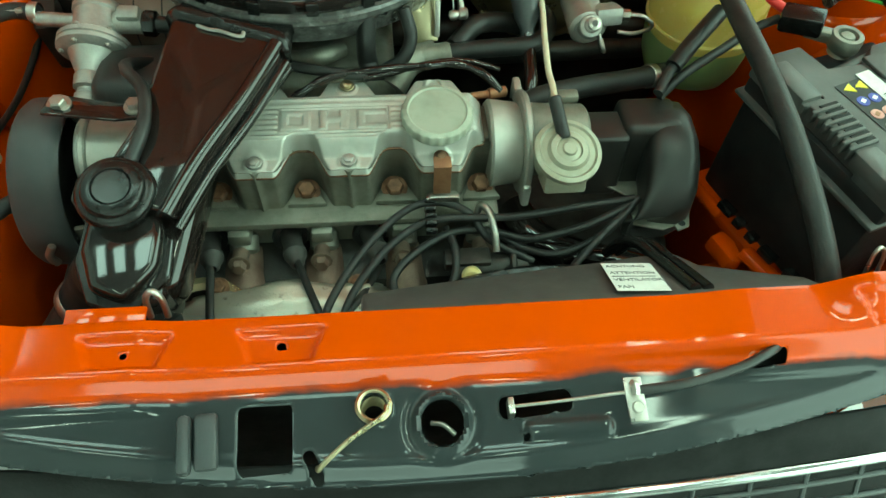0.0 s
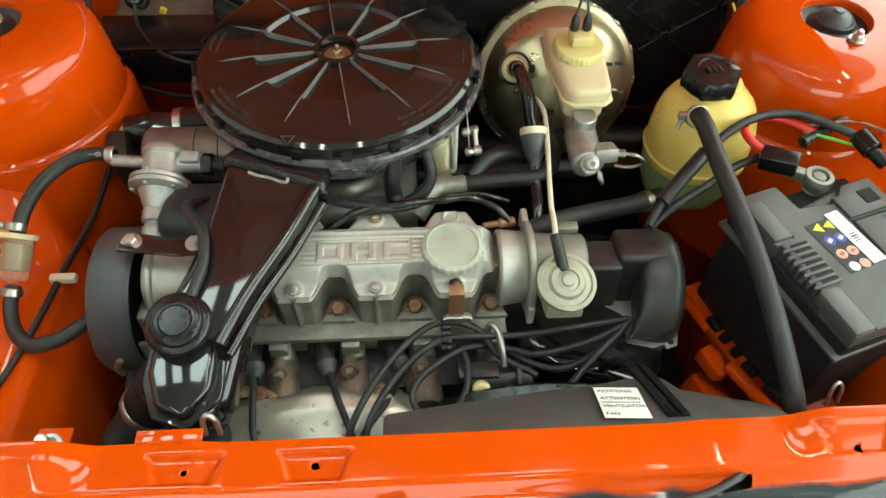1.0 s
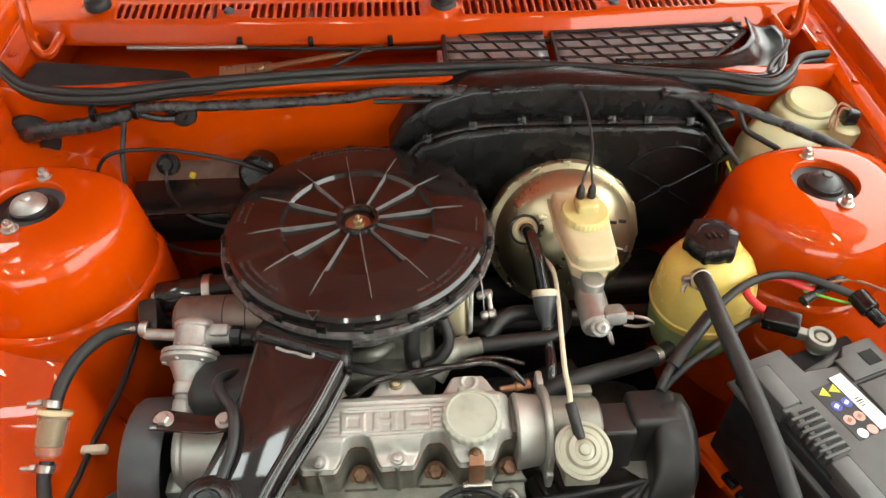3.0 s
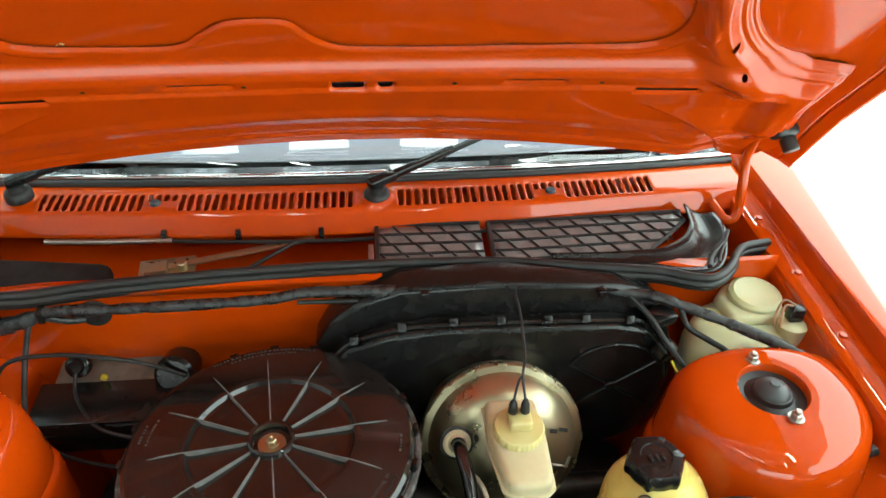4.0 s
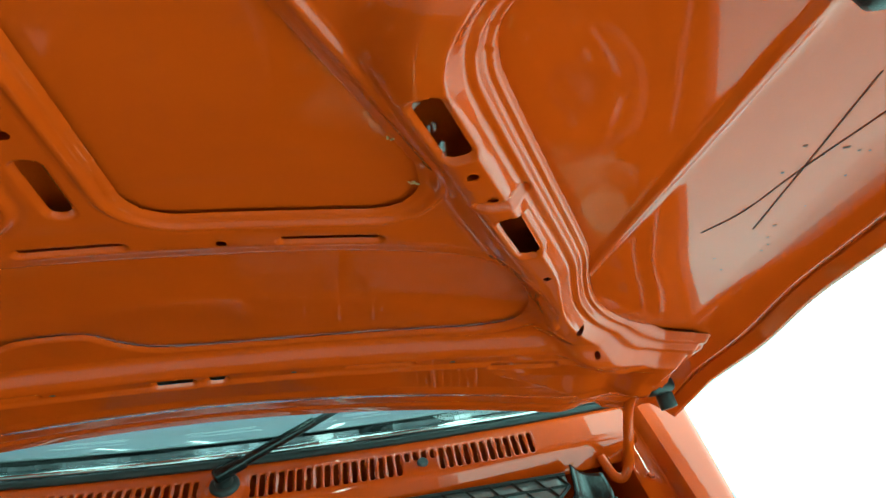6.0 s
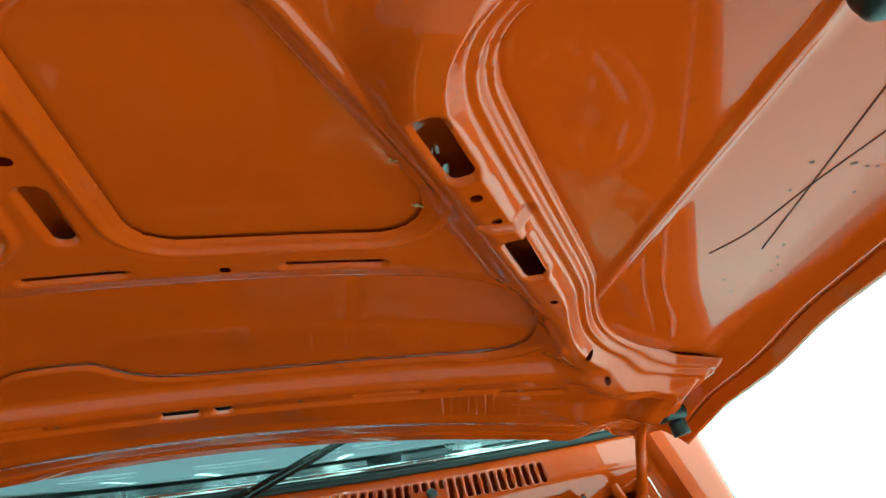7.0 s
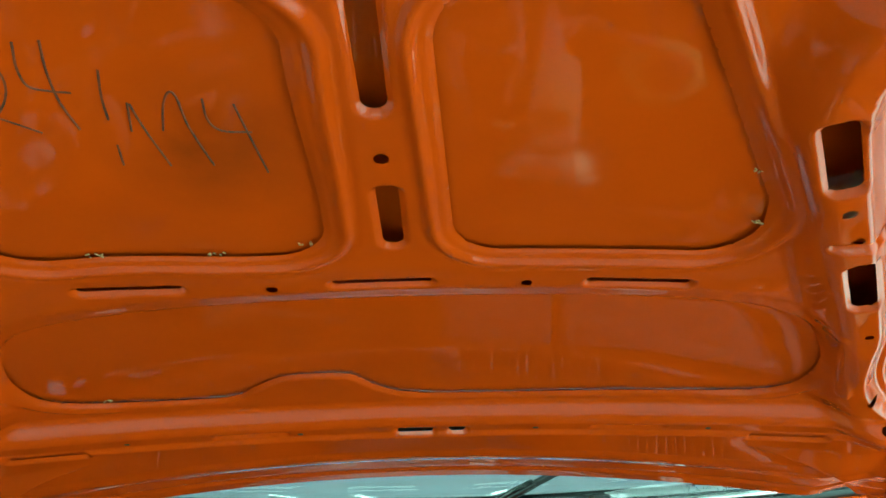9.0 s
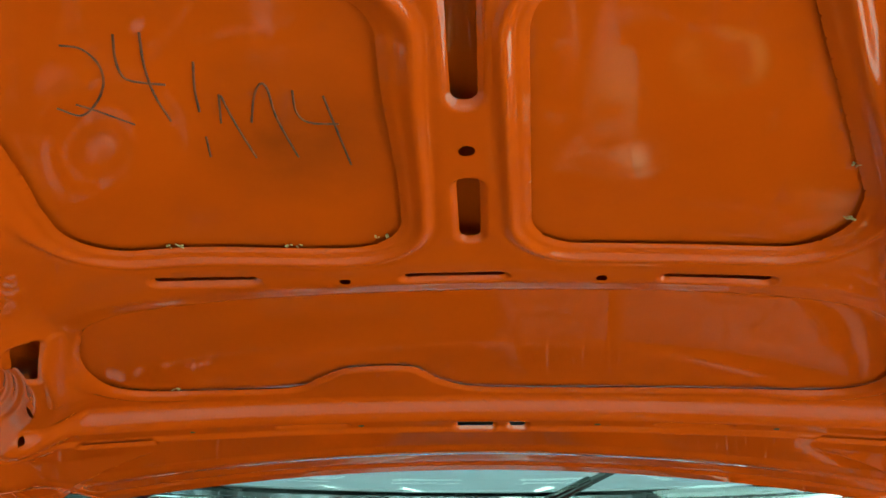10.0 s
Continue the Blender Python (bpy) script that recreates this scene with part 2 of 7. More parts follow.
def prism(bm, outline, m, h, bev=0.002, seg=2):
    """An outline in the plane, raised by h along the pose's z axis."""
    t = bmesh.new()
    low = [t.verts.new((x, y, 0)) for x, y in outline]
    f = t.faces.new(low)
    ex = bmesh.ops.extrude_face_region(t, geom=[f])
    bmesh.ops.translate(t, verts=[v for v in ex["geom"] if isinstance(v, bmesh.types.BMVert)], vec=(0, 0, h))
    bmesh.ops.recalc_face_normals(t, faces=t.faces)
    if bev:
        bmesh.ops.bevel(t, geom=[e for e in t.edges if e.calc_face_angle(0) > 0.6], offset=bev, segments=seg, affect="EDGES", profile=0.5)
    bmesh.ops.transform(t, matrix=m, verts=t.verts)
    return join(bm, t)


def spline(pts, per=8):
    p = [Vector(q) for q in pts]
    p = [2 * p[0] - p[1]] + p + [2 * p[-1] - p[-2]]
    out = []
    for a, b, c, d in zip(p, p[1:], p[2:], p[3:]):
        for k in range(per):
            t = k / per
            out.append(0.5 * (2 * b + (c - a) * t + (2 * a - 5 * b + 4 * c - d) * t * t + (3 * b - a - 3 * c + d) * t ** 3))
    return out + [p[-2]]


def tube(bm, pts, r, seg=10, per=8, wob=0.0):
    path = spline(pts, per) if per > 1 else [Vector(q) for q in pts]
    up = Vector((0.13, 0.31, 0.94))
    rings = []
    for k, q in enumerate(path):
        d = (path[min(k + 1, len(path) - 1)] - path[max(k - 1, 0)]).normalized()
        s = d.cross(up)
        if s.length < 0.05:
            s = d.cross(Vector((1, 0, 0)))
        s.normalize()
        up = s.cross(d).normalized()
        rr = r(k / (len(path) - 1)) if callable(r) else r
        if wob:
            rr *= 1 + wob * noise.noise(q * 90)
        rings.append([bm.verts.new(q + rr * (math.cos(6.283185 * j / seg) * s + math.sin(6.283185 * j / seg) * up)) for j in range(seg)])
    for a, b in zip(rings, rings[1:]):
        for j in range(seg):
            bm.faces.new((a[j], a[(j + 1) % seg], b[(j + 1) % seg], b[j]))
    bm.faces.new(rings[0][::-1])
    bm.faces.new(rings[-1])
    return bm


def hexbolt(bm, at, axis, r=0.006, h=0.005, washer=True):
    at, ax = Vector(at), Vector(axis).normalized()
    if washer:
        rod(bm, at - ax * 0.001, at + ax * 0.0016, r * 1.45, seg=18, bev=0.0004)
    lathe(bm, [(r, 0.001), (r, h * 0.85), (r * 0.82, h), (0, h)], at, ax, 6)
    return bm


def text_bm(body, size, m, depth=0.0004, align="CENTER"):
    cu = bpy.data.curves.new("txt", "FONT")
    cu.body, cu.size, cu.extrude, cu.align_x, cu.align_y = body, size, depth, align, "CENTER"
    ob = bpy.data.objects.new("txt", cu)
    me = bpy.data.meshes.new_from_object(ob)
    bm = bmesh.new()
    bm.from_mesh(me)
    bmesh.ops.transform(bm, matrix=m, verts=bm.verts)
    bpy.data.objects.remove(ob)
    bpy.data.curves.remove(cu)
    bpy.data.meshes.remove(me)
    return bm


# signed distances on arrays: negative inside
def sd_box(u, v, cu, cv, hu, hv, r=0.0, ang=0.0):
    c, s = math.cos(radians(ang)), math.sin(radians(ang))
    x, y = u - cu, v - cv
    x, y = np.abs(c * x + s * y) - hu + r, np.abs(-s * x + c * y) - hv + r
    return np.hypot(np.maximum(x, 0), np.maximum(y, 0)) + np.minimum(np.maximum(x, y), 0) - r


def sd_poly(u, v, pts, r=0.0):
    d = np.full(u.shape, 1e9)
    inside = np.zeros(u.shape, bool)
    n = len(pts)
    for k in range(n):
        ax, ay = pts[k]
        bx, by = pts[(k + 1) % n]
        ex, ey = bx - ax, by - ay
        t = np.clip(((u - ax) * ex + (v - ay) * ey) / (ex * ex + ey * ey + 1e-12), 0, 1)
        d = np.minimum(d, np.hypot(u - ax - t * ex, v - ay - t * ey))
        if abs(ey) > 1e-9:
            cross = ((ay > v) != (by > v)) & (u < ex * (v - ay) / ey + ax)
            inside ^= cross
    return np.where(inside, -d, d) - r


def sd_circle(u, v, cu, cv, r):
    return np.hypot(u - cu, v - cv) - r


def smin(a, b, k):
    h = np.clip(0.5 + 0.5 * (b - a) / k, 0, 1)
    return b * (1 - h) + a * h - k * h * (1 - h)


def ramp(x, a, b):
    t = np.clip((x - a) / (b - a), 0, 1)
    return t * t * (3 - 2 * t)


def sheet(us, vs, keep, place):
    """A sheet over the grid us x vs, cut along keep(u, v) = 0 (kept where positive), put into space by place(u, v)."""
    U, V = np.meshgrid(us, vs, indexing="ij")
    D = keep(U, V)
    st = max(us[1] - us[0], vs[1] - vs[0])
    for _ in range(2):
        e = 1e-4
        gu, gv = (keep(U + e, V) - keep(U - e, V)) / (2 * e), (keep(U, V + e) - keep(U, V - e)) / (2 * e)
        g2 = np.maximum(gu * gu + gv * gv, 0.2)
        near = np.abs(D) < 0.62 * st
        U = np.where(near, U - D * gu / g2, U)
        V = np.where(near, V - D * gv / g2, V)
        D = keep(U, V)
    ok = D > -0.12 * st
    P = np.stack(place(U, V), -1).reshape(-1, 3)
    nu, nv = len(us), len(vs)
    idx = np.arange(nu * nv).reshape(nu, nv)
    good = ok[:-1, :-1] & ok[1:, :-1] & ok[1:, 1:] & ok[:-1, 1:]
    f = np.stack([idx[:-1, :-1][good], idx[1:, :-1][good], idx[1:, 1:][good], idx[:-1, 1:][good]], 1)
    used = np.unique(f)
    back = np.full(nu * nv, -1)
    back[used] = np.arange(len(used))
    return P[used], back[f].tolist()


def span(a, b, step):
    return np.linspace(a, b, int(round((b - a) / step)) + 1)


def all_kept(u, v):
    return np.ones_like(u)


# ---------- the studio ----------
def slab(name, at, size, material, label, category):
    bm = box(B(), (0, 0, 0), size, bev=0)
    me = bpy.data.meshes.new(name)
    bm.to_mesh(me)
    bm.free()
    me.materials.append(material)
    ob = new(name, me)
    ob.location = at
    return tagged(ob, label, category, kind="structure")


slab("floor", (-0.95, 1, -0.05), (3.9, 12.2, 0.1), floor_mat, "smooth pale workshop floor", "floor")
slab("wall_north", (-0.6, 7.1, 1.9), (4.6, 0.2, 3.8), white_wall, "white painted wall behind the car", "wall")
# unseen south wall; its wide low opening is added to light the bonnet
bm = box(B(), (0, 0, 0.85), (4.6, 0.2, 2.1), bev=0)
for sx in (-2.05, 2.05):
    box(bm, (sx, 0, -1.05), (0.5, 0.2, 1.7), bev=0)
me = bpy.data.meshes.new("wall_south")
bm.to_mesh(me)
bm.free()
me.materials.append(grey_wall)
ob = new("wall_south", me)
ob.location = (-0.6, -5.1, 1.9)
tagged(ob, "unseen grey wall with a low opening added to light the bonnet", "wall", kind="structure")
# the east wall has a wide doorway to the daylight behind the front of the car
bm = box(B(), (0, 0, 1.3), (0.2, 12, 1.2), bev=0)
box(bm, (0, -4.5, -0.6), (0.2, 3.0, 2.6), bev=0)
box(bm, (0, 5.75, -0.6), (0.2, 0.5, 2.6), bev=0)
me = bpy.data.meshes.new("wall_east")
bm.to_mesh(me)
bm.free()
me.materials.append(white_wall)
ob = new("wall_east", me)
ob.location = (1.6, 1, 1.9)
tagged(ob, "white wall with a wide doorway to bright daylight", "wall", kind="structure")
slab("ground", (0, 0, -0.06), (160, 160, 0.1), pale_ground, "pale concrete ground in bright daylight", "ground")
slab("wall_west", (-2.7, 1, 1.9), (0.2, 12, 3.8), white_wall, "brightly lit white wall beside the car", "wall")
slab("ceiling", (-0.6, 1, 3.85), (4.6, 12.4, 0.1), ceiling_mat, "pale ceiling with flat lights", "ceiling")


def ceiling_light(at):
    t = thing("ceiling_light", at, "flat white ceiling light with a thin frame", "ceiling light", "lights on the ceiling")
    part("diffuser", box(B(), Vector(at) + Vector((0, 0, -0.03)), (0.12, 1.5, 0.02), bev=0.004), lamp_mat, t)
    bm = B()
    for s in (-1, 1):
        box(bm, Vector(at) + Vector((s * 0.067, 0, -0.03)), (0.012, 1.56, 0.05), bev=0.003)
        box(bm, Vector(at) + Vector((0, s * 0.765, -0.03)), (0.12, 0.025, 0.05), bev=0.003)
    part("frame", bm, alu, t)
    return t


first_light = ceiling_light((-1.78, -1.6, 3.795))
SPOTS = [(1.25, -0.2), (1.25, 1.5), (1.25, 3.2), (-0.9, -2.4), (0.7, -2.4), (0.2, 3.6)]
for lx, ly in SPOTS:
    copy_thing(first_light, Matrix.Translation((lx, ly, 3.795)))


def skylight(at):
    t = thing("skylight", at, "square frosted skylight pane in the ceiling", "skylight", "skylights above the car")
    part("pane", box(B(), Vector(at) + Vector((0, 0, -0.02)), (0.48, 0.9, 0.02), bev=0.003), sky_mat, t)
    bm = B()
    for s in (-1, 1):
        box(bm, Vector(at) + Vector((s * 0.255, 0, -0.025)), (0.03, 0.96, 0.05), bev=0.003)
        box(bm, Vector(at) + Vector((0, s * 0.465, -0.025)), (0.48, 0.03, 0.05), bev=0.003)
    part("frame", bm, alu, t)
    return t


first_pane = skylight((-1.3, 0.85, 3.795))
for lx, ly in ((-0.4, 0.85), (0.5, 0.85), (-2.2, 0.85), (-2.2, 2.4), (-1.3, 2.4), (-0.4, 2.4), (0.5, 2.4)):
    copy_thing(first_pane, Matrix.Translation((lx, ly, 3.795)))

# ---------- car body ----------
car = thing("car", (0, 0.8, 0), "orange car front end with its engine bay open", "car")


def solid(ob, t=0.0012, off=-1.0):
    m = ob.modifiers.new("thickness", "SOLIDIFY")
    m.thickness, m.offset = t, off
    return ob


# front cross panel
def slam_keep(x, y):
    d = y - (0.172 + 0.31 * x * x)
    d = np.minimum(d, sd_box(x, y, -0.134, 0.208, 0.0205, 0.0235, 0.004))
    d = np.minimum(d, sd_circle(x, y, 0.0, 0.211, 0.0165))
    d = np.minimum(d, sd_circle(x, y, -0.052, 0.224, 0.0105))
    d = np.minimum(d, sd_box(x, y, -0.0985, 0.187, 0.0045, 0.012, 0.0044, 25))
    d = np.minimum(d, sd_box(x, y, 0.074, 0.2205, 0.029, 0.0085, 0.006, 4))
    d = np.minimum(d, sd_box(x, y, 0.268, 0.2415, 0.0155, 0.005, 0.0048, 6))
    d = np.minimum(d, sd_circle(x, y, -0.122, 0.274, 0.0038))
    d = np.minimum(d, sd_circle(x, y, -0.24, 0.271, 0.003))
    d = np.minimum(d, sd_circle(x, y, 0.385, 0.262, 0.004))
    return np.minimum(d, sd_circle(x, y, 0.064, 0.1965, 0.0027))


def slam_place(x, y):
    z = 0.786 + 0.019 * ramp(y, 0.238, 0.256) - 0.3 * np.maximum(0.236 - y, 0)
    z = z - 0.03 * ramp(y, 0.2985, 0.3075)
    for cx, hw in ((-0.24, 0.034), (-0.122, 0.033), (0.385, 0.036)):
        z = z - 0.0055 * ramp(-sd_poly(x, y, [(cx - hw, 0.286), (cx + hw, 0.286), (cx + hw - 0.009, 0.259), (cx - hw + 0.009, 0.259)]), -0.002, 0.0035)
    side = ramp(np.abs(x), 0.315, 0.37)
    z = z + 0.016 * side * ramp(y, 0.245, 0.285)
    left = ramp(-x, 0.20, 0.235)
    z = z + 0.004 * left * ramp(y, 0.228, 0.233) + 0.004 * ramp(x, 0.20, 0.26) * ramp(y, 0.226, 0.232)
    d = sd_circle(x, y, 0, 0.211, 0.0165)
    z = z + 0.005 * np.exp(-((d - 0.003) / 0.003) ** 2) - 0.002 * np.exp(-((d - 0.010) / 0.004) ** 2)
    z = z + 0.002 * np.exp(-(sd_circle(x, y, -0.052, 0.224, 0.0105) / 0.003) ** 2)
    z = z + 0.005 * ramp(-sd_box(x, y, 0.098, 0.201, 0.036, 0.0075, 0.006), -0.001, 0.005)
    f = y - (0.172 + 0.31 * x * x)
    z = z - 0.010 * (1 - ramp(f, 0.0, 0.013)) + 0.002 * np.exp(-((f - 0.014) / 0.004) ** 2)
    z = z + 0.0002 * np.sin(x * 37 + 1) * np.sin(y * 60)
    return x, y, z


vs_, fs_ = sheet(span(-0.70, 0.70, 0.0025), span(0.168, 0.308, 0.0022), slam_keep, slam_place)
slam = part_data("front_panel", vs_, fs_, slam_mat, car, "orange front cross panel with dark grey lower shelf")
solid(slam, 0.0014)
bm = box(B(), (-0.1755, 0.206, 0.785), (0.017, 0.042, 0.008), rot(8, 0, 4), 0.003)
box(bm, (-0.191, 0.204, 0.786), (0.010, 0.044, 0.012), rot(8, 0, 4), 0.004)
part("hinge_bracket", bm, grey_plastic, slam)
bm = box(B(), (-0.258, 0.306, 0.806), (0.062, 0.014, 0.004), rot(4, 0, 0), 0.0015)
part("tab", bm, paint, slam)
bm = tube(B(), [(-0.232, 0.318, 0.782), (-0.231, 0.322, 0.803), (-0.225, 0.324, 0.811), (-0.219, 0.322, 0.803), (-0.218, 0.318, 0.782)], 0.0028)
part("wire_loop", bm, steel, slam)
bm = tube(B(), [(0.385, 0.318, 0.79), (0.386, 0.325, 0.812), (0.391, 0.328, 0.817), (0.397, 0.326, 0.809), (0.398, 0.32, 0.79)], 0.0019)
part("wire_loop", bm, steel, slam)
# dark block added under the panel so that its holes look shaded
part("shade_block", box(B(), (0, 0.268, 0.767), (1.2, 0.05, 0.018), None, 0.003), dark_void, slam)
# coil spring seat with its hooked end
bm = lathe(B(), [(0.0108, -0.004), (0.0135, -0.002), (0.0142, 0.002), (0.012, 0.004), (0.0105, 0.003)], (-0.052, 0.224, 0.789), (0, -0.1, 1), 28)
tube(bm, [(-0.042, 0.222, 0.793), (-0.046, 0.213, 0.794), (-0.07, 0.199, 0.789), (-0.089, 0.184, 0.785), (-0.0935, 0.181, 0.780), (-0.0945, 0.184, 0.776)], 0.0021)
for k in range(3):
    lathe(bm, [(0.0095 - 0.0017, 0), (0.0095, 0.0017), (0.0095 + 0.0017, 0), (0.0095, -0.0017), (0.0095 - 0.0017, 0)], (-0.052, 0.224, 0.784 - 0.006 * k), (0.05, 0, 1), 24)
part("return_spring", bm, gold, slam)
bm = tube(B(), [(-0.008, 0.216, 0.768), (0.001, 0.213, 0.771), (0.010, 0.206, 0.767)], 0.002)
part("latch_spring", bm, steel, slam)

# bonnet release cable on the panel
cable = thing("release_cable", (0.15, 0.22, 0.79), "black bonnet release cable held by a steel clip", "cable")
bm = tube(B(), [(0.148, 0.2185, 0.799), (0.19, 0.2215, 0.800), (0.235, 0.2315, 0.800), (0.262, 0.242, 0.801), (0.276, 0.250, 0.796), (0.29, 0.262, 0.780)], 0.0038)
part("sleeve", bm, rubber, cable)
bm = tube(B(), [(0.052, 0.2165, 0.789), (0.10, 0.2165, 0.795), (0.15, 0.2185, 0.799)], 0.0014)
box(bm, (0.053, 0.2165, 0.786), (0.005, 0.014, 0.012), None, 0.001)
part("inner_wire", bm, steel, cable)
bm = box(B(), (0.1475, 0.212, 0.7985), (0.0145, 0.034, 0.0016), rot(10, 0, 0), 0.0006)
tube(bm, [(0.1475, 0.2245, 0.796), (0.1475, 0.2225, 0.803), (0.1475, 0.2185, 0.8045), (0.1475, 0.2145, 0.802)], 0.0035, seg=6)
part("clip", bm, steel, cable, "bright steel cable clip")
bm = rod(B(), (0.148, 0.2055, 0.7965), (0.148, 0.205, 0.800), 0.005)
part("screw", bm, steel, cable)


# fenders with the bolted ledge
def loft(rows, closed=False):
    n = len(rows[0])
    verts = [p for r in rows for p in r]
    faces = [(a * n + k, a * n + k + 1, a * n + n + k + 1, a * n + n + k) for a in range(len(rows) - 1) for k in range(n - 1)]
    return np.array(verts), faces


def ledge_z(y):
    return 0.944 - 0.085 * (1.179 - y)


def fender_row(y, s):
    z, xo = ledge_z(y), 0.748 + 0.11 * (y - 0.83)
    pr = [(0.655, z - 0.14), (0.667, z - 0.02), (0.6695, z - 0.003), (0.674, z), (0.709, z), (0.7125, z + 0.003), (0.7165, z + 0.028), (0.7195, z + 0.033),
          (xo - 0.014, z + 0.0365), (xo - 0.004, z + 0.034), (xo + 0.004, z + 0.026), (xo + 0.012, z + 0.006), (xo + 0.030, z - 0.12), (xo + 0.045, z - 0.3), (xo + 0.04, 0.22)]
    return [(s * x, y, q) for x, q in pr]


for s in (1, -1):
    v, f = loft([fender_row(y, s) for y in span(0.13, 1.42, 0.03)])
    fender = part_data("fender", v, f, paint, car, "orange front fender with a bolted inner ledge")
    solid(fender, 0.002, 0.0)
    for yb in (1.179, 1.036, 0.899, 0.76, 0.62, 0.48, 0.35):
        part("bolt", hexbolt(B(), (s * 0.690, yb, ledge_z(yb)), (0, -0.08, 1), 0.0065, 0.006), paint, fender)

# inner wings
for s in (1, -1):
    rows = []
    for y in span(0.29, 1.09, 0.02):
        z = ledge_z(y)
        bulge = 0.03 * math.exp(-((y - 0.82) / 0.16) ** 2)
        pr = [(0.668, z - 0.01), (0.660, z - 0.05), (0.615 - bulge, z - 0.10), (0.565 - bulge, z - 0.125), (0.530 - bulge, z - 0.16), (0.505 - bulge, z - 0.22), (0.487 - bulge, z - 0.30), (0.470, z - 0.42), (0.465, 0.25)]
        if s < 0:
            # a flat shelf before the left tower, folded down to a steep wall
            flat = [(0.668, z - 0.01), (0.664, z - 0.07), (0.645, 0.752), (0.56, 0.734), (0.478, 0.726), (0.460, 0.719), (0.450, 0.702), (0.424, 0.62), (0.41, 0.25)]
            k = float(ramp(y, 0.60, 0.70))
            pr = [(p[0] * (1 - k) + q[0] * k, p[1] * (1 - k) + q[1] * k) for p, q in zip(flat, pr)]
        sp = spline([(x, 0, q) for x, q in pr], 4)
        rows.append([(s * p.x, y, p.z) for p in sp])
    v, f = loft(rows)
    solid(part_data("inner_wing", v, f, paint, car, "orange inner wing panel"), 0.0016, 0.0)

# strut towers
for s, tz in ((1, 0.905), (-1, 0.917)):
    c = Vector((s * 0.553, 0.822, tz))
    bm = lathe(B(), [(0.044, -0.012), (0.0445, -0.003), (0.047, 0.0), (0.078, 0.001), (0.1, -0.002), (0.115, -0.007), (0.1245, -0.017), (0.130, -0.032), (0.135, -0.06),
                     (0.141, -0.095), (0.1425, -0.112), (0.1475, -0.1155), (0.1505, -0.121), (0.158, -0.22), (0.165, -0.36)], c, (-s * 0.04, -0.03, 1), 72)
    for vert in bm.verts:
        # the dome is steeper behind its mount than before it
        dy = vert.co.y - c.y
        if dy > 0.055:
            vert.co.y = c.y + 0.055 + (dy - 0.055) * 0.5
    tower = part("strut_tower", bm, paint, car, "domed orange strut tower")
    bm = lathe(B(), [(0.0, 0.010), (0.008, 0.010), (0.010, 0.006), (0.017, 0.004), (0.026, 0.000), (0.028, -0.006), (0.035, -0.009), (0.0445, -0.006), (0.0445, -0.02)], c + Vector((0, 0, -0.004)), (0, 0, 1), 40)
    part("strut_mount", bm, rubber, tower, "black rubber strut mount")
    bm = lathe(B(), [(0.0, 0.013), (0.006, 0.013), (0.0075, 0.010), (0.014, 0.0085), (0.021, 0.004), (0.0245, -0.002), (0.025, -0.008)], c + Vector((0, 0, -0.002)), (0, 0, 1), 24)
    part("mount_cap", bm, grey_plastic if s > 0 else alu_rough, tower, "grey strut mount cap")
    for nx, ny in ((-0.004, 0.056), (0.004, -0.053)):
        bm = hexbolt(B(), c + Vector((nx * s, ny, 0.0005)), (0, 0, 1), 0.0075, 0.009)
        rod(bm, c + Vector((nx * s, ny, 0.008)), c + Vector((nx * s, ny, 0.015)), 0.0045, seg=12)
        part("nut", bm, steel, tower)

# firewall and plenum
fw = lambda x, z: (x, 1.068 - 0.006 * ramp(z, 0.80, 0.82) + 0.004 * np.sin(x * 21) * ramp(0.9 - z, 0, 0.1), z)
v, f = sheet(span(-0.665, 0.665, 0.02), span(0.30, 0.952, 0.0125), all_kept, fw)
firewall = part_data("firewall", v, f, paint, car, "orange firewall panel")
solid(firewall, 0.002, 1.0)
prof = [(1.068, 0.952), (1.048, 0.953), (1.044, 0.950), (1.044, 0.938)]
v, f = loft([[(x, y - 0.02 * ramp(np.abs(x), 0.45, 0.6), z) for y, z in prof] for x in span(-0.55, 0.55, 0.03)])
solid(part_data("firewall_flange", v, f, paint, car), 0.0015, 0.0)
back = lambda x, z: (x, 1.292 + 0.14 * x * x - 0.15 * (z - 0.9), z)
v, f = sheet(span(-0.68, 0.68, 0.03), span(0.84, 0.972, 0.0145), all_kept, back)
part_data("plenum_back", v, f, paint, car)
v, f = sheet(span(-0.68, 0.68, 0.04), span(1.07, 1.38, 0.025), all_kept, lambda x, y: (x, y, 0.862 + 0.01 * np.sin(x * 9)))
part_data("plenum_floor", v, f, paint, car)

# cowl panel with its row of air slots
SLOT = 0.0138


def cowl_keep(x, w):
    k = np.round(x / SLOT)
    cx = k * SLOT
    lean = 0.10 * x * (w - 0.078)
    on = (cx < 0.519) & (cx > -0.53) & (np.abs(cx - 0.03) > 0.034)
    short = (np.abs(np.abs(cx - 0.0) - 0.327) < 0.024)
    one = np.abs(x - cx - lean)
    full = np.maximum(one - 0.0036, 0)
    dv = np.maximum(np.abs(w - 0.0785) - 0.0185, 0)
    ds = np.maximum(np.abs(w - 0.0915) - 0.0055, 0)
    d = np.where(short, np.hypot(np.maximum(one, 0), ds) - 0.0036, np.hypot(np.maximum(one, 0), dv) - 0.0036)
    return np.where(on, d, 0.01)


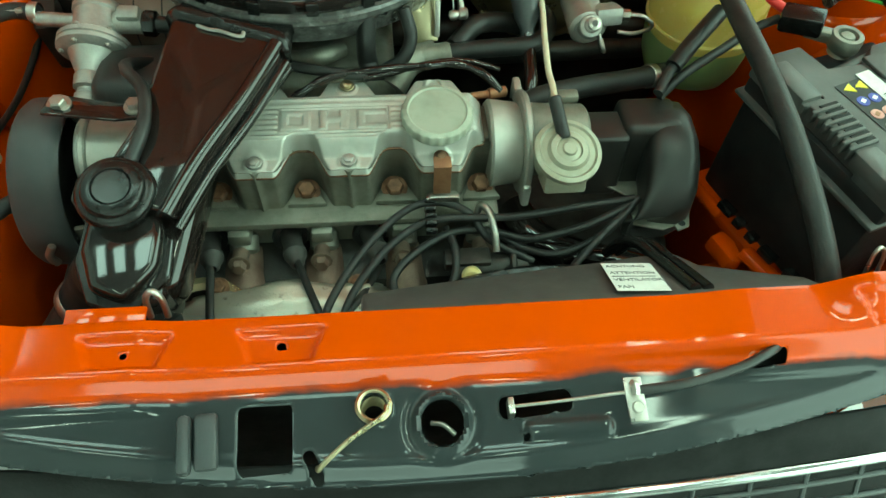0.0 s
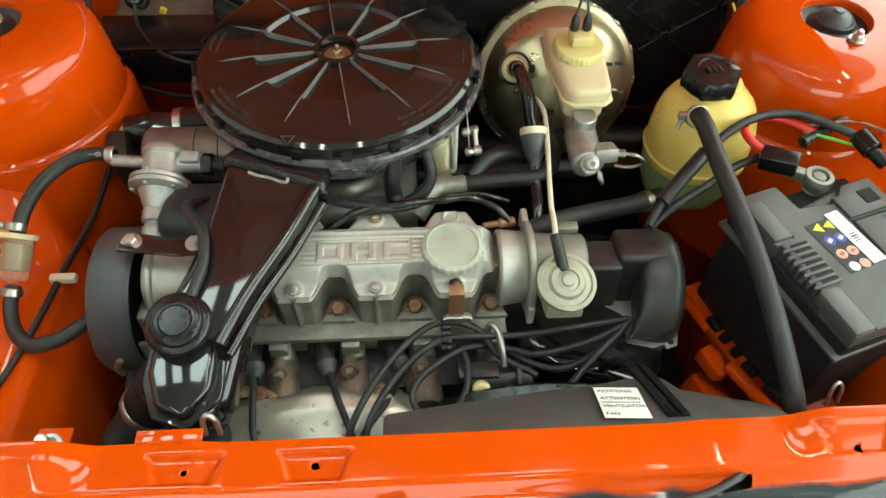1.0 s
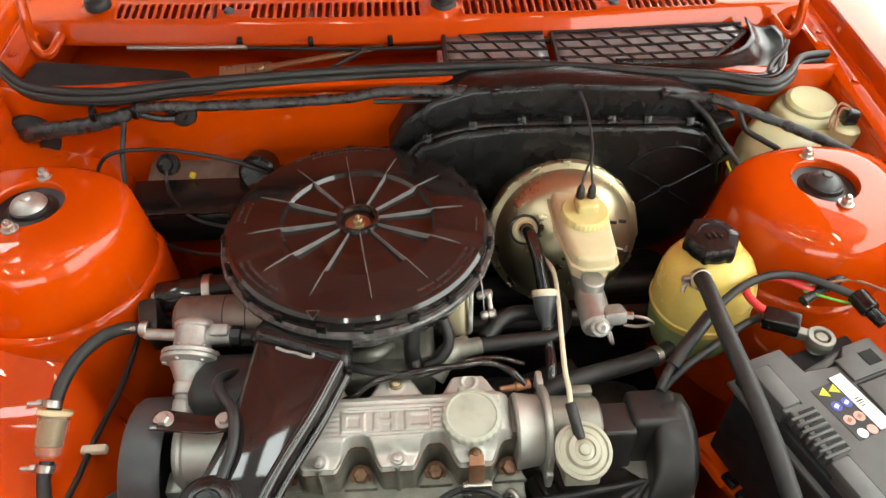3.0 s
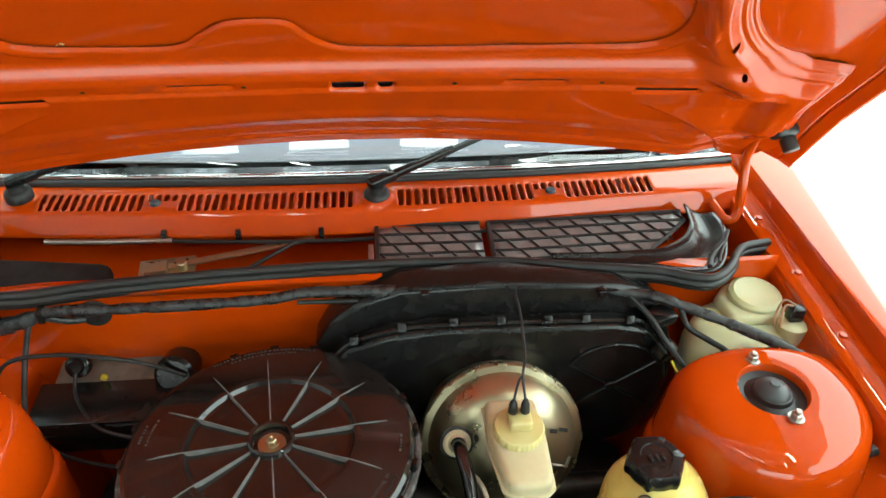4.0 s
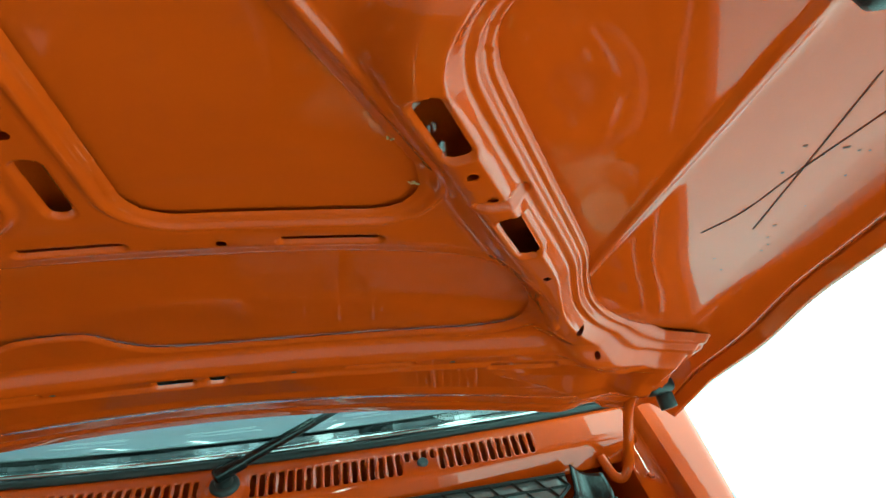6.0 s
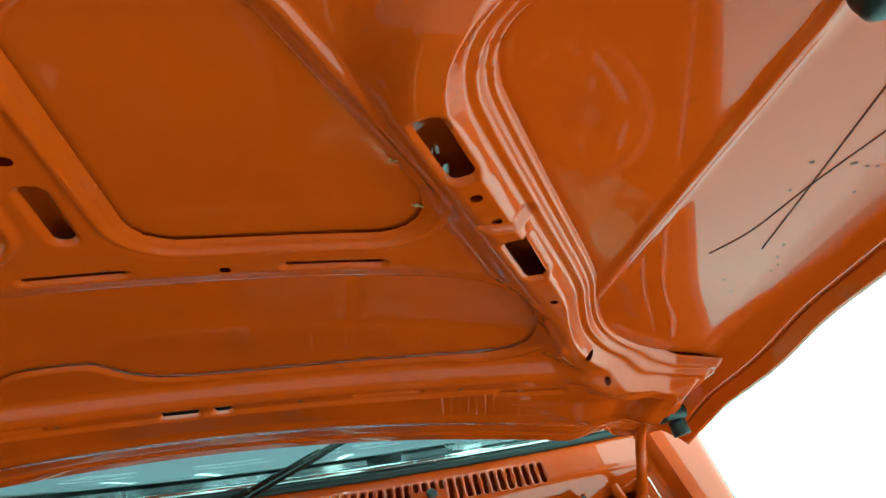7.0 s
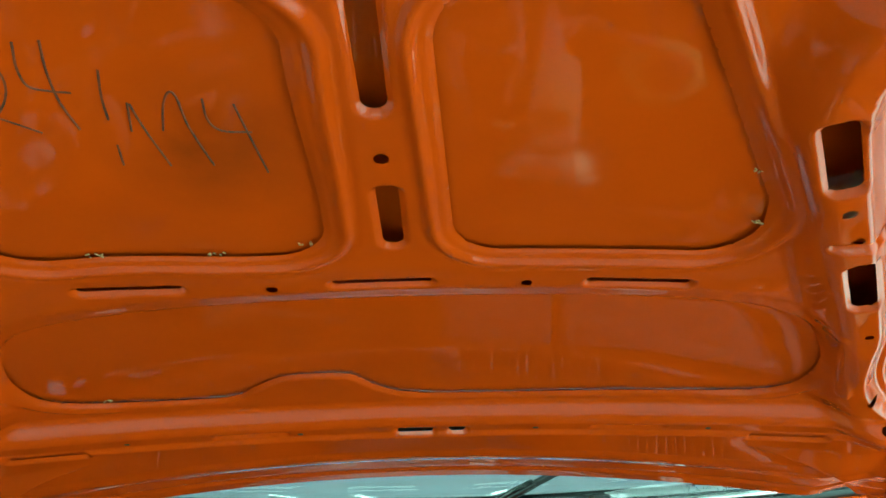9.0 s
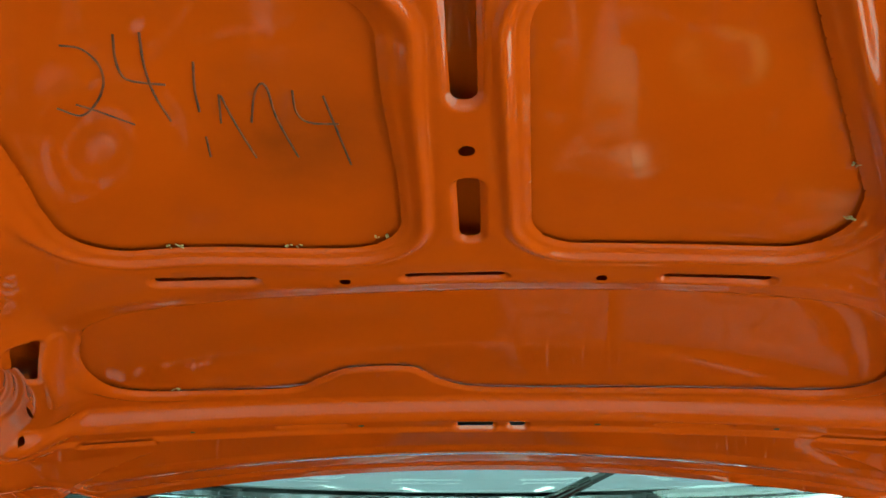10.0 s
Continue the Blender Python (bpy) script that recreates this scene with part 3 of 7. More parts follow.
def cowl_place(x, w):
    """w: metres along the panel from its front lip."""
    ax = np.abs(x)
    zs = -0.05 * x * x
    y = np.interp(w, [0, 0.006, 0.012, 0.044, 0.050, 0.056, 0.062, 0.160], [0.008, 0.000, 0.000, 0.014, 0.018, 0.023, 0.029, 0.127])
    z = np.interp(w, [0, 0.006, 0.012, 0.044, 0.050, 0.056, 0.062, 0.160], [0.950, 0.951, 0.955, 0.984, 0.9885, 0.9915, 0.993, 1.000])
    rim = np.hypot(x - 0.03, w - 0.078)
    z = z + 0.006 * ramp(0.032 - rim, 0, 0.012)
    rim2 = np.hypot(x + 0.566, w - 0.09)
    z = z + 0.006 * ramp(0.032 - rim2, 0, 0.012)
    d = cowl_keep(x, w)
    z = z - 0.0025 * (1 - ramp(d, 0.0, 0.0022))
    return x, 1.168 + 0.16 * x * x + y, z + zs + 0.0 * ax


v, f = sheet(span(-0.70, 0.70, 0.0022), span(0, 0.125, 0.0025), cowl_keep, cowl_place)
cowl = part_data("cowl_panel", v, f, paint, car, "orange cowl panel with a long row of air slots", 50)
solid(cowl, 0.0012)
for sx in (-0.332, 0.327):
    q = cowl_place(np.array(sx), np.array(0.072))
    c = Vector([float(a) for a in q])
    part("buffer", lathe(B(), [(0.0085, -0.002), (0.009, 0.002), (0.0075, 0.005), (0, 0.006)], c, (0, 0, 1), 20), grey_plastic, cowl, "grey rubber bonnet buffer")

# windscreen with rubber seal and bright trim
SL = Vector((0, 0.77, 0.64))


def screen_pt(x, w, lift=0.0):
    y0 = 1.262 + 0.16 * x * x
    return Vector((x, y0, 0.998 - 0.05 * x * x)) + SL * w + Vector((0, -0.64, 0.77)) * lift


screen = thing("windscreen", (0, 1.3, 0.998), "curved clear windscreen with black seal and bright trim", "windscreen", kind="structure")
rows = [[tuple(screen_pt(x, w)) for w in span(0.0, 0.72, 0.06)] for x in span(-0.70, 0.70, 0.04)]
v, f = loft(rows)
pane = part_data("pane", v, f, glass, screen)
solid(pane, 0.005, 1.0)
pane.visible_shadow = False
part("seal", tube(B(), [screen_pt(x, 0.002, 0.002) for x in span(-0.70, 0.70, 0.1)], 0.0065, per=3), rubber, screen)
part("trim", tube(B(), [screen_pt(x, 0.014, 0.004) for x in span(-0.70, 0.70, 0.1)], 0.0052, per=3), chrome, screen, "bright trim strip")
cabin = thing("car_cabin", (0, 1.8, 0.9), "car cabin with dashboard, pale to stand for windscreen haze", "car cabin")
v, f = sheet(span(-0.68, 0.68, 0.04), span(0.0, 0.62, 0.02), all_kept, lambda x, w: (x, 1.266 + 0.16 * x * x + w, 0.986 - 0.05 * x * x + 0.02 * ramp(w, 0, 0.2) - 0.25 * ramp(w, 0.48, 0.62)))
solid(part_data("dashboard_pad", v, f, cabin_mat, cabin, "smooth dashboard top, paled for the windscreen's haze"), 0.004, -1.0)
bm = box(B(), (0, 1.62, 0.86), (1.30, 0.3, 0.12), rot(-6), 0.02)
part("dashboard", bm, cabin_mat, cabin)
bm = box(B(), (0, 2.9, 0.85), (1.36, 0.08, 0.9), None, 0.02)
for sx in (-0.72, 0.72):
    box(bm, (sx, 2.2, 0.65), (0.05, 1.6, 0.75), None, 0.02)
box(bm, (0, 2.2, 0.3), (1.4, 1.6, 0.06), None, 0.01)
part("shell", bm, cabin_mat, cabin)
bm = B()
for sx in (-0.35, 0.35):
    box(bm, (sx, 2.25, 0.82), (0.46, 0.16, 0.75), rot(12), 0.06, 3)
part("seats", bm, cabin_mat, cabin)

# weather strip along the plenum edge
seal = thing("weather_strip", (0, 1.04, 0.95), "black rubber weather strip on the firewall edge", "seal")
SEAL = [(-0.70, 1.13, 0.985), (-0.655, 1.075, 0.978), (-0.60, 1.036, 0.965), (-0.49, 1.032, 0.957), (-0.36, 1.045, 0.962), (-0.1, 1.06, 0.966), (0.178, 1.066, 0.962),
        (0.346, 1.046, 0.957), (0.457, 1.031, 0.954), (0.507, 1.014, 0.952), (0.541, 1.012, 0.951), (0.576, 1.038, 0.950), (0.604, 1.075, 0.948), (0.629, 1.098, 0.946), (0.676, 1.113, 0.942)]
part("upper_lip", tube(B(), SEAL, 0.0068, per=8), rubber, seal)
part("lower_lip", tube(B(), [(x, y - 0.003, z - 0.010) for x, y, z in SEAL], 0.0068, per=8), rubber, seal)
part("base_strip", tube(B(), [(x, y + 0.002, z - 0.019) for x, y, z in SEAL], 0.0058, per=8), rubber, seal)
FLAP = [((0.30, 1.076), (0.30, 1.056)), ((0.36, 1.073), (0.36, 1.050)), ((0.44, 1.073), (0.46, 1.036)), ((0.481, 1.079), (0.507, 1.020)), ((0.521, 1.105), (0.545, 1.022)), ((0.540, 1.130), (0.572, 1.050)),
        ((0.550, 1.149), (0.592, 1.090)), ((0.556, 1.180), (0.609, 1.138)), ((0.562, 1.208), (0.609, 1.186))]
edge_a, edge_b = (spline([(*q[k], 0.958 if k == 0 else 0.957) for q in FLAP], 4) for k in (0, 1))
rows = []
for p, q in zip(edge_a, edge_b):
    w = (p - q).length
    rows.append([tuple(p.lerp(q, k / 8) + Vector((0, 0, 0.006 * math.exp(-(k / 1.2) ** 2) - 0.12 * w * math.sin(math.pi * k / 8) ** 1.5))) for k in range(9)])
v, f = loft(rows)
solid(part_data("corner_flap", v, f, plastic, seal, "black moulded rubber corner flap"), 0.003, 0.0)
bm = tube(B(), [(0.592, 1.10, 0.958), (0.568, 1.078, 0.955), (0.552, 1.058, 0.953), (0.540, 1.034, 0.955)], 0.0045)
tube(bm, [(0.607, 1.125, 0.960), (0.590, 1.098, 0.957), (0.572, 1.068, 0.954), (0.560, 1.044, 0.955)], 0.0035)
part("flap_rib", bm, rubber, seal)

# ---------- bonnet, propped open ----------
HO, HV, HN = np.array([0, 1.25, 1.159]), np.array([0, -0.678, 0.735]), np.array([0, -0.735, -0.678])


def hood_place(u, v, h):
    h = h + 0.13 * u * u
    return u, HO[1] + v * HV[1] + h * HN[1], HO[2] + v * HV[2] + h * HN[2]


def hood_vec(u, v, h=0.0):
    return Vector([float(a) for a in hood_place(np.array(u), np.array(v), np.array(h))])


FRAME = [(0.0, -0.077), (0.2, -0.077), (0.45, -0.077), (0.63, -0.074), (0.668, -0.066), (0.69, -0.03), (0.692, 0.12), (0.692, 0.20), (0.63, 0.197), (0.585, 0.212),
         (0.545, 0.245), (0.512, 0.295), (0.49, 0.355), (0.47, 0.415), (0.41, 0.53), (0.345, 0.655), (0.331, 0.69), (0.329, 0.715), (0.337, 0.738), (0.355, 0.755), (0.40, 0.766), (0.69, 0.768), (0.68, 0.85), (0.0, 0.865)]
_rail = spline([(a, b, 0) for a, b in FRAME[8:22]], 3)
FRAME = FRAME[:8] + [(p.x, p.y) for p in _rail] + FRAME[22:]
FRAME = FRAME + [(-a, b) for a, b in FRAME[-2:0:-1]]
HOLE = [(0.090, 0.530), (0.245, 0.530), (0.242, 0.545), (0.146, 0.713), (0.080, 0.713)]
HOLE_LEFT = HOLE[:3] + [(0.160, 0.713), (0.080, 0.713)]
REAR = [(0.385, 0.208), (0.2, 0.182), (0.1, 0.174), (0.01, 0.176), (-0.025, 0.195), (-0.065, 0.244), (-0.152, 0.248), (-0.20, 0.218), (-0.24, 0.196), (-0.38, 0.222),
        (-0.403, 0.262), (-0.385, 0.325), (-0.345, 0.365), (-0.25, 0.378), (-0.1, 0.38), (0.1, 0.38), (0.25, 0.378), (0.345, 0.363), (0.392, 0.32), (0.415, 0.255)]


def closed(pts, per=5):
    n = len(pts)
    q = spline([(x, y, 0) for x, y in pts[-2:] + pts + pts[:2]], per)
    return [(p.x, p.y) for p in q[2 * per:(n + 2) * per]]


REAR = closed(REAR)


def left_bay(u, v):
    """The frame's left half spreads a little wider than its right half."""
    lf = u < 0
    a = np.where(lf, -u * (1 - 0.10 * ramp(v, 0.30, 0.45) - 0.12 * ramp(v, 0.55, 0.70)), u)
    w = np.where(lf, v - 0.016 * ramp(-u, 0.10, 0.25) * ramp(v, 0.35, 0.45), v)
    return a, w


def frame_edges(u, v):
    a, w = left_bay(u, v)
    return -sd_poly(a, w, FRAME), np.where(u < 0, sd_poly(a, w, HOLE_LEFT, 0.042), sd_poly(a, w, HOLE, 0.042)), sd_poly(u, v, REAR, 0.022)


def frame_slots(u, v):
    a = np.abs(u)
    r = np.where(u > 0, u, 9.0)
    d = sd_box(u, v, -0.0155, 0.440, 0.0445, 0.0042, 0.0042)
    d = np.minimum(d, sd_box(u, v, 0.2115, 0.438, 0.0455, 0.0042, 0.0042))
    d = np.minimum(d, sd_box(u, v, -0.234, 0.452, 0.044, 0.0042, 0.0042, -6))
    d = np.minimum(d, sd_box(u, v, 0, 0.541, 0.0085, 0.039, 0.0075))
    d = np.minimum(d, sd_box(u, v, 0, 0.712, 0.0085, 0.052, 0.0075))
    d = np.minimum(d, sd_box(r, v, 0.293, 0.638, 0.0105, 0.036, 0.007, 27))
    d = np.minimum(d, sd_box(u, v, -0.443, 0.355, 0.0115, 0.036, 0.007, -27))
    d = np.minimum(d, sd_box(r, v, 0.379, 0.480, 0.0100, 0.037, 0.007, 27))
    bow = v - 0.2 * u * u
    d = np.minimum(d, sd_box(u, bow, -0.004, 0.090, 0.023, 0.0075, 0.002))
    d = np.minimum(d, sd_box(u, bow, 0.050, 0.090, 0.011, 0.0075, 0.005))
    for cu in (-0.21, 0.265, -0.455, 0.455):
        d = np.minimum(d, sd_box(u, bow, cu, 0.096 - 0.02 * (abs(cu) > 0.4), 0.043, 0.0030, 0.003))
    return d


def frame_holes(u, v):
    """Small drilled holes with no rolled rim."""
    a = np.abs(u)
    r = np.where(u > 0, u, 9.0)
    d = np.minimum(sd_circle(u, v, 0, 0.615, 0.0056), sd_circle(a, v, 0.113, 0.438, 0.0050))
    for cu, cv, rr in ((0.321, 0.583, 0.005), (0.342, 0.550, 0.0044), (0.423, 0.395, 0.004), (0.503, 0.234, 0.006), (0.537, 0.184, 0.004), (0.15, 0.098, 0.004), (0.36, 0.12, 0.0035)):
        d = np.minimum(d, sd_circle(r if cv > 0.3 else a, v, cu, cv, rr))
    return d


def frame_keep(u, v):
    o, h, q = frame_edges(u, v)
    return np.minimum(np.minimum(o, np.minimum(h, q)), np.minimum(frame_slots(u, v), frame_holes(u, v)))


# rise of the rear bead: a straight flank between two rounded shoulders
BEAD_AT = np.linspace(0.0, 0.034, 69)
BEAD_RISE = np.cumsum(1.2 * np.interp(BEAD_AT, [0.0, 0.012, 0.016, 0.034], [0.0, 1.0, 1.0, 0.0])) * 0.0005


def frame_height(u, v):
    o, h, q = frame_edges(u, v)
    a = np.abs(u)
    # rims of the front openings: lip, raised bead, flat rib
    z = 0.003 * ramp(h, 0.0, 0.006) + 0.0055 * np.exp(-((h - 0.016) / 0.0055) ** 2) + 0.002 * ramp(h, 0.02, 0.03)
    # the rear opening: a sharp lip behind and at the ends, running out flush along its front
    top = ramp(v, 0.30, 0.365)
    z = z * ramp(q, 0.0, 0.006) + (1 - top) * 0.003 * np.exp(-((q - 0.012) / 0.006) ** 2) * ramp(a, 0.33, 0.37) - 0.0048 * top * (1 - ramp(q, 0.0, 0.034))
    h = np.minimum(h, q)
    # side rail: proud of the rest, with two steps down to the skin
    side = ramp(v, -0.02, 0.06) * (1 - ramp(v, 0.74, 0.80))
    rail = -0.008 + 0.010 * np.clip((o - 0.002) / 0.006, 0, 1) + 0.008 * np.clip((o - 0.0145) / 0.0055, 0, 1) + 0.017 * np.clip((o - 0.0285) / 0.0135, 0, 1)
    near = side * (1 - ramp(o, 0.060, 0.105)) * ramp(h, 0.0, 0.03)
    z = z * (1 - near) + rail * near
    bar = sd_box(np.where(u > 0, u, 9.0), v, 0.352, 0.539, 0.022, 0.005, 0.004, 12)
    z = z - 0.006 * ramp(-bar, -0.004, 0.003)
    # rear edge: raised bead, step, flange with a groove
    bow = v - 0.2 * u * u
    edge = 1 - 0.5 * ramp(a, 0.54, 0.62)
    z = z + edge * (np.interp(0.140 - bow, BEAD_AT, BEAD_RISE) + 0.0055 * np.clip((0.0855 - bow) / 0.006, 0, 1) + 0.14 * np.maximum(0.078 - bow, 0) ** 1.5)
    z = z + edge * (0.0012 * ramp(-v, 0.050, 0.056) - 0.0016 * np.exp(-((v + 0.047) / 0.004) ** 2))
    foot = a - np.interp(v, [-0.09, -0.05, -0.01, 0.02, 0.05, 0.08], [0.622, 0.602, 0.575, 0.545, 0.49, 0.42])
    z = z + 0.009 * ramp(foot, -0.004, 0.010) * (1 - ramp(v, 0.03, 0.09))
    # pressed ribs by the corner of the rear opening
    z = z + 0.003 * ramp(-sd_box(a, v, 0.435, 0.315, 0.006, 0.075, 0.006, 25), -0.002, 0.004)
    # rolled rims of the slots
    z = z - 0.0045 * (1 - ramp(frame_slots(u, v), 0.0, 0.0055))
    return z + 0.00012 * np.sin(u * 31 + 2) * np.sin(v * 43)


hood = thing("bonnet", (0, 1.25, 1.05), "open orange bonnet with pressed inner frame and marker strokes", "car bonnet")
v, f = sheet(span(-0.75, 0.70, 0.0022), span(-0.13, 0.87, 0.0022), frame_keep, lambda u, w: hood_place(u, w, frame_height(u, w)))
inner = part_data("inner_frame", v, f, paint, hood, "pressed orange inner frame with slots", 50)

# near-black sheet behind the slots, put there in place of their inner shade
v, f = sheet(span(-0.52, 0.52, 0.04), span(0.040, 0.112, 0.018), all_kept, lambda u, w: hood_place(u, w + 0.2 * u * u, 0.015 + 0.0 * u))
solid(part_data("slot_shade_strip", v, f, dark_void, hood, "dark strip standing in for shade inside the rear slots"), 0.002)


def skin_keep(u, v):
    return np.minimum(v + 0.081, 0.885 - 0.06 * u * u - v)


def skin_height(u, v):
    a = np.abs(u)
    e = 0.741 - 0.03 * v - a
    uc = 0.487 + 0.08 * (v - 0.39)
    under = np.minimum.reduce(frame_edges(u, v))
    z = -0.005 + 0.0010 * (1 - ramp(v, 0.27, 0.33)) * (1 - ramp(under, 0.006, 0.035)) - 0.016 * ramp(under, 0.006, 0.035) + 0.0035 * np.exp(-((a - uc) / 0.006) ** 2) - 0.05 * np.maximum(a - uc, 0) * ramp(v, 0.2, 0.4)
    z = z + 0.10 * np.maximum(0.075 - v, 0) + 0.032 * np.maximum(1 - e / 0.085, 0) ** 2 - 0.0015 * (1 - ramp(e, 0.018, 0.023)) + 0.0001 * np.sin(u * 17) * np.sin(v * 23 + 1)
    return z


def skin_place(u, v):
    u = u * (0.741 - 0.03 * v) / 0.741
    return hood_place(u, v, skin_height(u, v))


v, f = sheet(np.unique(np.concatenate([span(-0.741, 0.741, 0.01), span(0.445, 0.535, 0.004), span(-0.535, -0.445, 0.004), span(0.641, 0.741, 0.004), span(-0.741, -0.641, 0.004)])),
             span(-0.14, 0.89, 0.01), skin_keep, skin_place)
skin = part_data("outer_skin", v, f, skin_mat, hood, "orange outer skin seen from below")
solid(skin, 0.0012, 1.0)


def skin_line(bm, pts, r=0.0011, lift=0.0008):
    """A marker stroke lying on the skin."""
    q = [hood_vec(u, w, float(skin_height(np.array(u), np.array(w))) + lift) for u, w in pts]
    return tube(bm, q, r, seg=5, per=5)


# hinge arms, rubber buffers
for s in (1, -1):
    bm = tube(B(), [hood_vec(s * 0.655, 0.03, 0.02), (s * 0.658, 1.215, 1.06), (s * 0.660, 1.207, 0.99), (s * 0.661, 1.202, 0.955), (s * 0.652, 1.196, 0.936), (s * 0.638, 1.200, 0.935), (s * 0.630, 1.214, 0.944), (s * 0.626, 1.232, 0.950)], 0.0085)
    part("hinge_arm", bm, paint, hood)
    p = Vector((s * 0.684, 1.178, 1.114))
    bm = box(B(), p, (0.045, 0.026, 0.03), rot(45, 0, s * 12), 0.009, 3)
    rod(bm, p + Vector((s * 0.008, -0.004, -0.012)), p + Vector((s * 0.012, -0.02, -0.028)), 0.013)
    part("rubber_buffer", bm, rubber, hood, "black rubber buffer at the hinge corner")
    p = hood_vec(s * 0.507, 0.788, 0.018)
    part("rubber_buffer", lathe(B(), [(0.0145, -0.01), (0.0155, 0.006), (0.013, 0.016), (0.008, 0.020), (0, 0.020)], p, tuple(HN), 24), rubber, hood, "black rubber stop buffer")
# marker strokes and small chips on the bonnet's underside
for pts in ([(-0.228, 0.717), (-0.217, 0.713), (-0.213, 0.70), (-0.218, 0.684), (-0.231, 0.668), (-0.244, 0.66), (-0.255, 0.668)], [(-0.242, 0.67), (-0.232, 0.663), (-0.214, 0.648)],
            [(-0.195, 0.722), (-0.202, 0.703), (-0.203, 0.689), (-0.194, 0.684), (-0.181, 0.681)], [(-0.18, 0.722), (-0.187, 0.699), (-0.191, 0.674), (-0.19, 0.649)],
            [(-0.158, 0.698), (-0.165, 0.676), (-0.169, 0.656)], [(-0.173, 0.632), (-0.177, 0.611)], [(-0.152, 0.67), (-0.159, 0.644)], [(-0.151, 0.669), (-0.15, 0.644), (-0.146, 0.607)],
            [(-0.139, 0.643), (-0.131, 0.666), (-0.124, 0.677), (-0.121, 0.672), (-0.122, 0.649), (-0.12, 0.627), (-0.117, 0.605)],
            [(-0.106, 0.67), (-0.108, 0.651), (-0.102, 0.64), (-0.083, 0.637)], [(-0.088, 0.664), (-0.086, 0.639), (-0.082, 0.594)]):
    part("marker_stroke", skin_line(B(), pts, 0.0008, 0.0013), graphite, skin, "thin dark hand-drawn marker stroke")
bm = skin_line(B(), [(0.592, 0.687), (0.607, 0.566), (0.62, 0.455)], 0.0009, 0.0013)
skin_line(bm, [(0.628, 0.655), (0.607, 0.566), (0.593, 0.49), (0.572, 0.444)], 0.0008, 0.0013)
part("marker_cross", bm, graphite, skin, "dark crossed pencil lines")
bm = B()
for k in range(16):
    u, w = random.uniform(0.565, 0.665), random.uniform(0.36, 0.62)
    p = hood_vec(u, w, float(skin_height(np.array(u), np.array(w))) + 0.0013)
    rod(bm, p, p + Vector(tuple(HN)) * 0.0003, random.uniform(0.0008, 0.0021), seg=8)
tagged(part("rust_specks", bm, graphite, skin, "small brown specks"), kind="stuff")
bm = B()
for u, w in ((-0.242, 0.506), (-0.146, 0.496), (-0.07, 0.503), (0.2625, 0.594), (0.284, 0.532), (-0.355, 0.199), (0.4, 0.186)):
    for k in range(5):
        p = hood_vec(u + random.uniform(-0.007, 0.007), w + random.uniform(-0.002, 0.003), 0.0005)
        box(bm, p, (random.uniform(0.002, 0.0045), 0.0012, random.uniform(0.001, 0.002)), rot(45 + random.uniform(-30, 30), random.uniform(-40, 40), random.uniform(-60, 60)), 0.0004, 1)
tagged(part("sealant_crumbs", bm, sealant, inner, "crumbs of old pale sealant"), kind="stuff")

# ---------- grille in front ----------
grille = thing("grille", (0, 0.14, 0.68), "black plastic grille with thin bright bars", "car grille")
GT, GD = Vector((0, 0.158, 0.748)), Vector((0, -0.50, -0.866))


def grille_pt(x, w, lift=0.0):
    return Vector((x, GT.y + 0.12 * x * x, GT.z)) + GD * w + Vector((0, -0.866, 0.5)) * lift


part("bright_strip", tube(B(), [grille_pt(x, 0, 0.004) for x in span(-0.62, 0.62, 0.1)], 0.0046, per=3), chrome, grille, "bright top strip")
for k in range(1, 8):
    bm = tube(B(), [grille_pt(x, 0.021 * k) for x in span(-0.62, 0.62, 0.1)], 0.0026, per=3)
    part("slat", bm, grey_plastic, grille)
for k in range(-12, 13):
    bm = tube(B(), [grille_pt(0.049 * k, 0.0), grille_pt(0.049 * k, 0.16)], 0.0022, per=1, seg=6)
    part("upright", bm, grey_plastic, grille)
# near-black sheet added for the shade behind the bars
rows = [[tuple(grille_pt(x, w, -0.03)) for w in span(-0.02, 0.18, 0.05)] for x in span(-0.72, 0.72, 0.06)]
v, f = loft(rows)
solid(part_data("shade_sheet", v, f, dark_void, grille), 0.004, 0.0)
front = thing("front_apron", (0, 0.15, 0.5), "dark front apron below the grille", "car panel")
bm = box(B(), (0, 0.13, 0.42), (1.50, 0.05, 0.36), None, 0.02)
part("apron", bm, paint, front)

# ---------- radiator, shroud, underside ----------
rad = thing("radiator", (0, 0.33, 0.5), "black radiator with plastic fan shroud and warning label", "radiator")
part("core", box(B(), (-0.02, 0.275, 0.54), (0.72, 0.05, 0.42), None, 0.008), dark_metal, rad)
bm = prism(B(), [(-0.06, -0.05), (0.35, -0.05), (0.337, -0.020), (0.296, -0.002), (0.255, 0.0175), (0.243, 0.046), (0.206, 0.044), (0.162, 0.034), (0.098, 0.0235), (0.0, 0.005), (-0.06, -0.008)],
           Matrix.Translation((0, 0.335, 0.757)) @ pose(0, 0, 0, -31.8), 0.016, 0.005)
shroud = part("fan_shroud", bm, mat("shroud_plastic", (0.062, 0.054, 0.050), 0.5, col2=(0.05, 0.043, 0.04), scale=20, bump=0.2, bscale=800), rad, "matt brown-black plastic fan shroud")
for dx, r in ((0.0, 0.0060), (0.0125, 0.0050)):
    bm = tube(B(), [(0.2275 + dx, 0.312, 0.791), (0.2235 + dx, 0.345, 0.7705), (0.2195 + dx, 0.375, 0.7515), (0.213 + dx, 0.398, 0.741), (0.205 + dx, 0.415, 0.722), (0.198 + dx, 0.425, 0.69)], r)
    part("shroud_rib", bm, plastic, shroud)
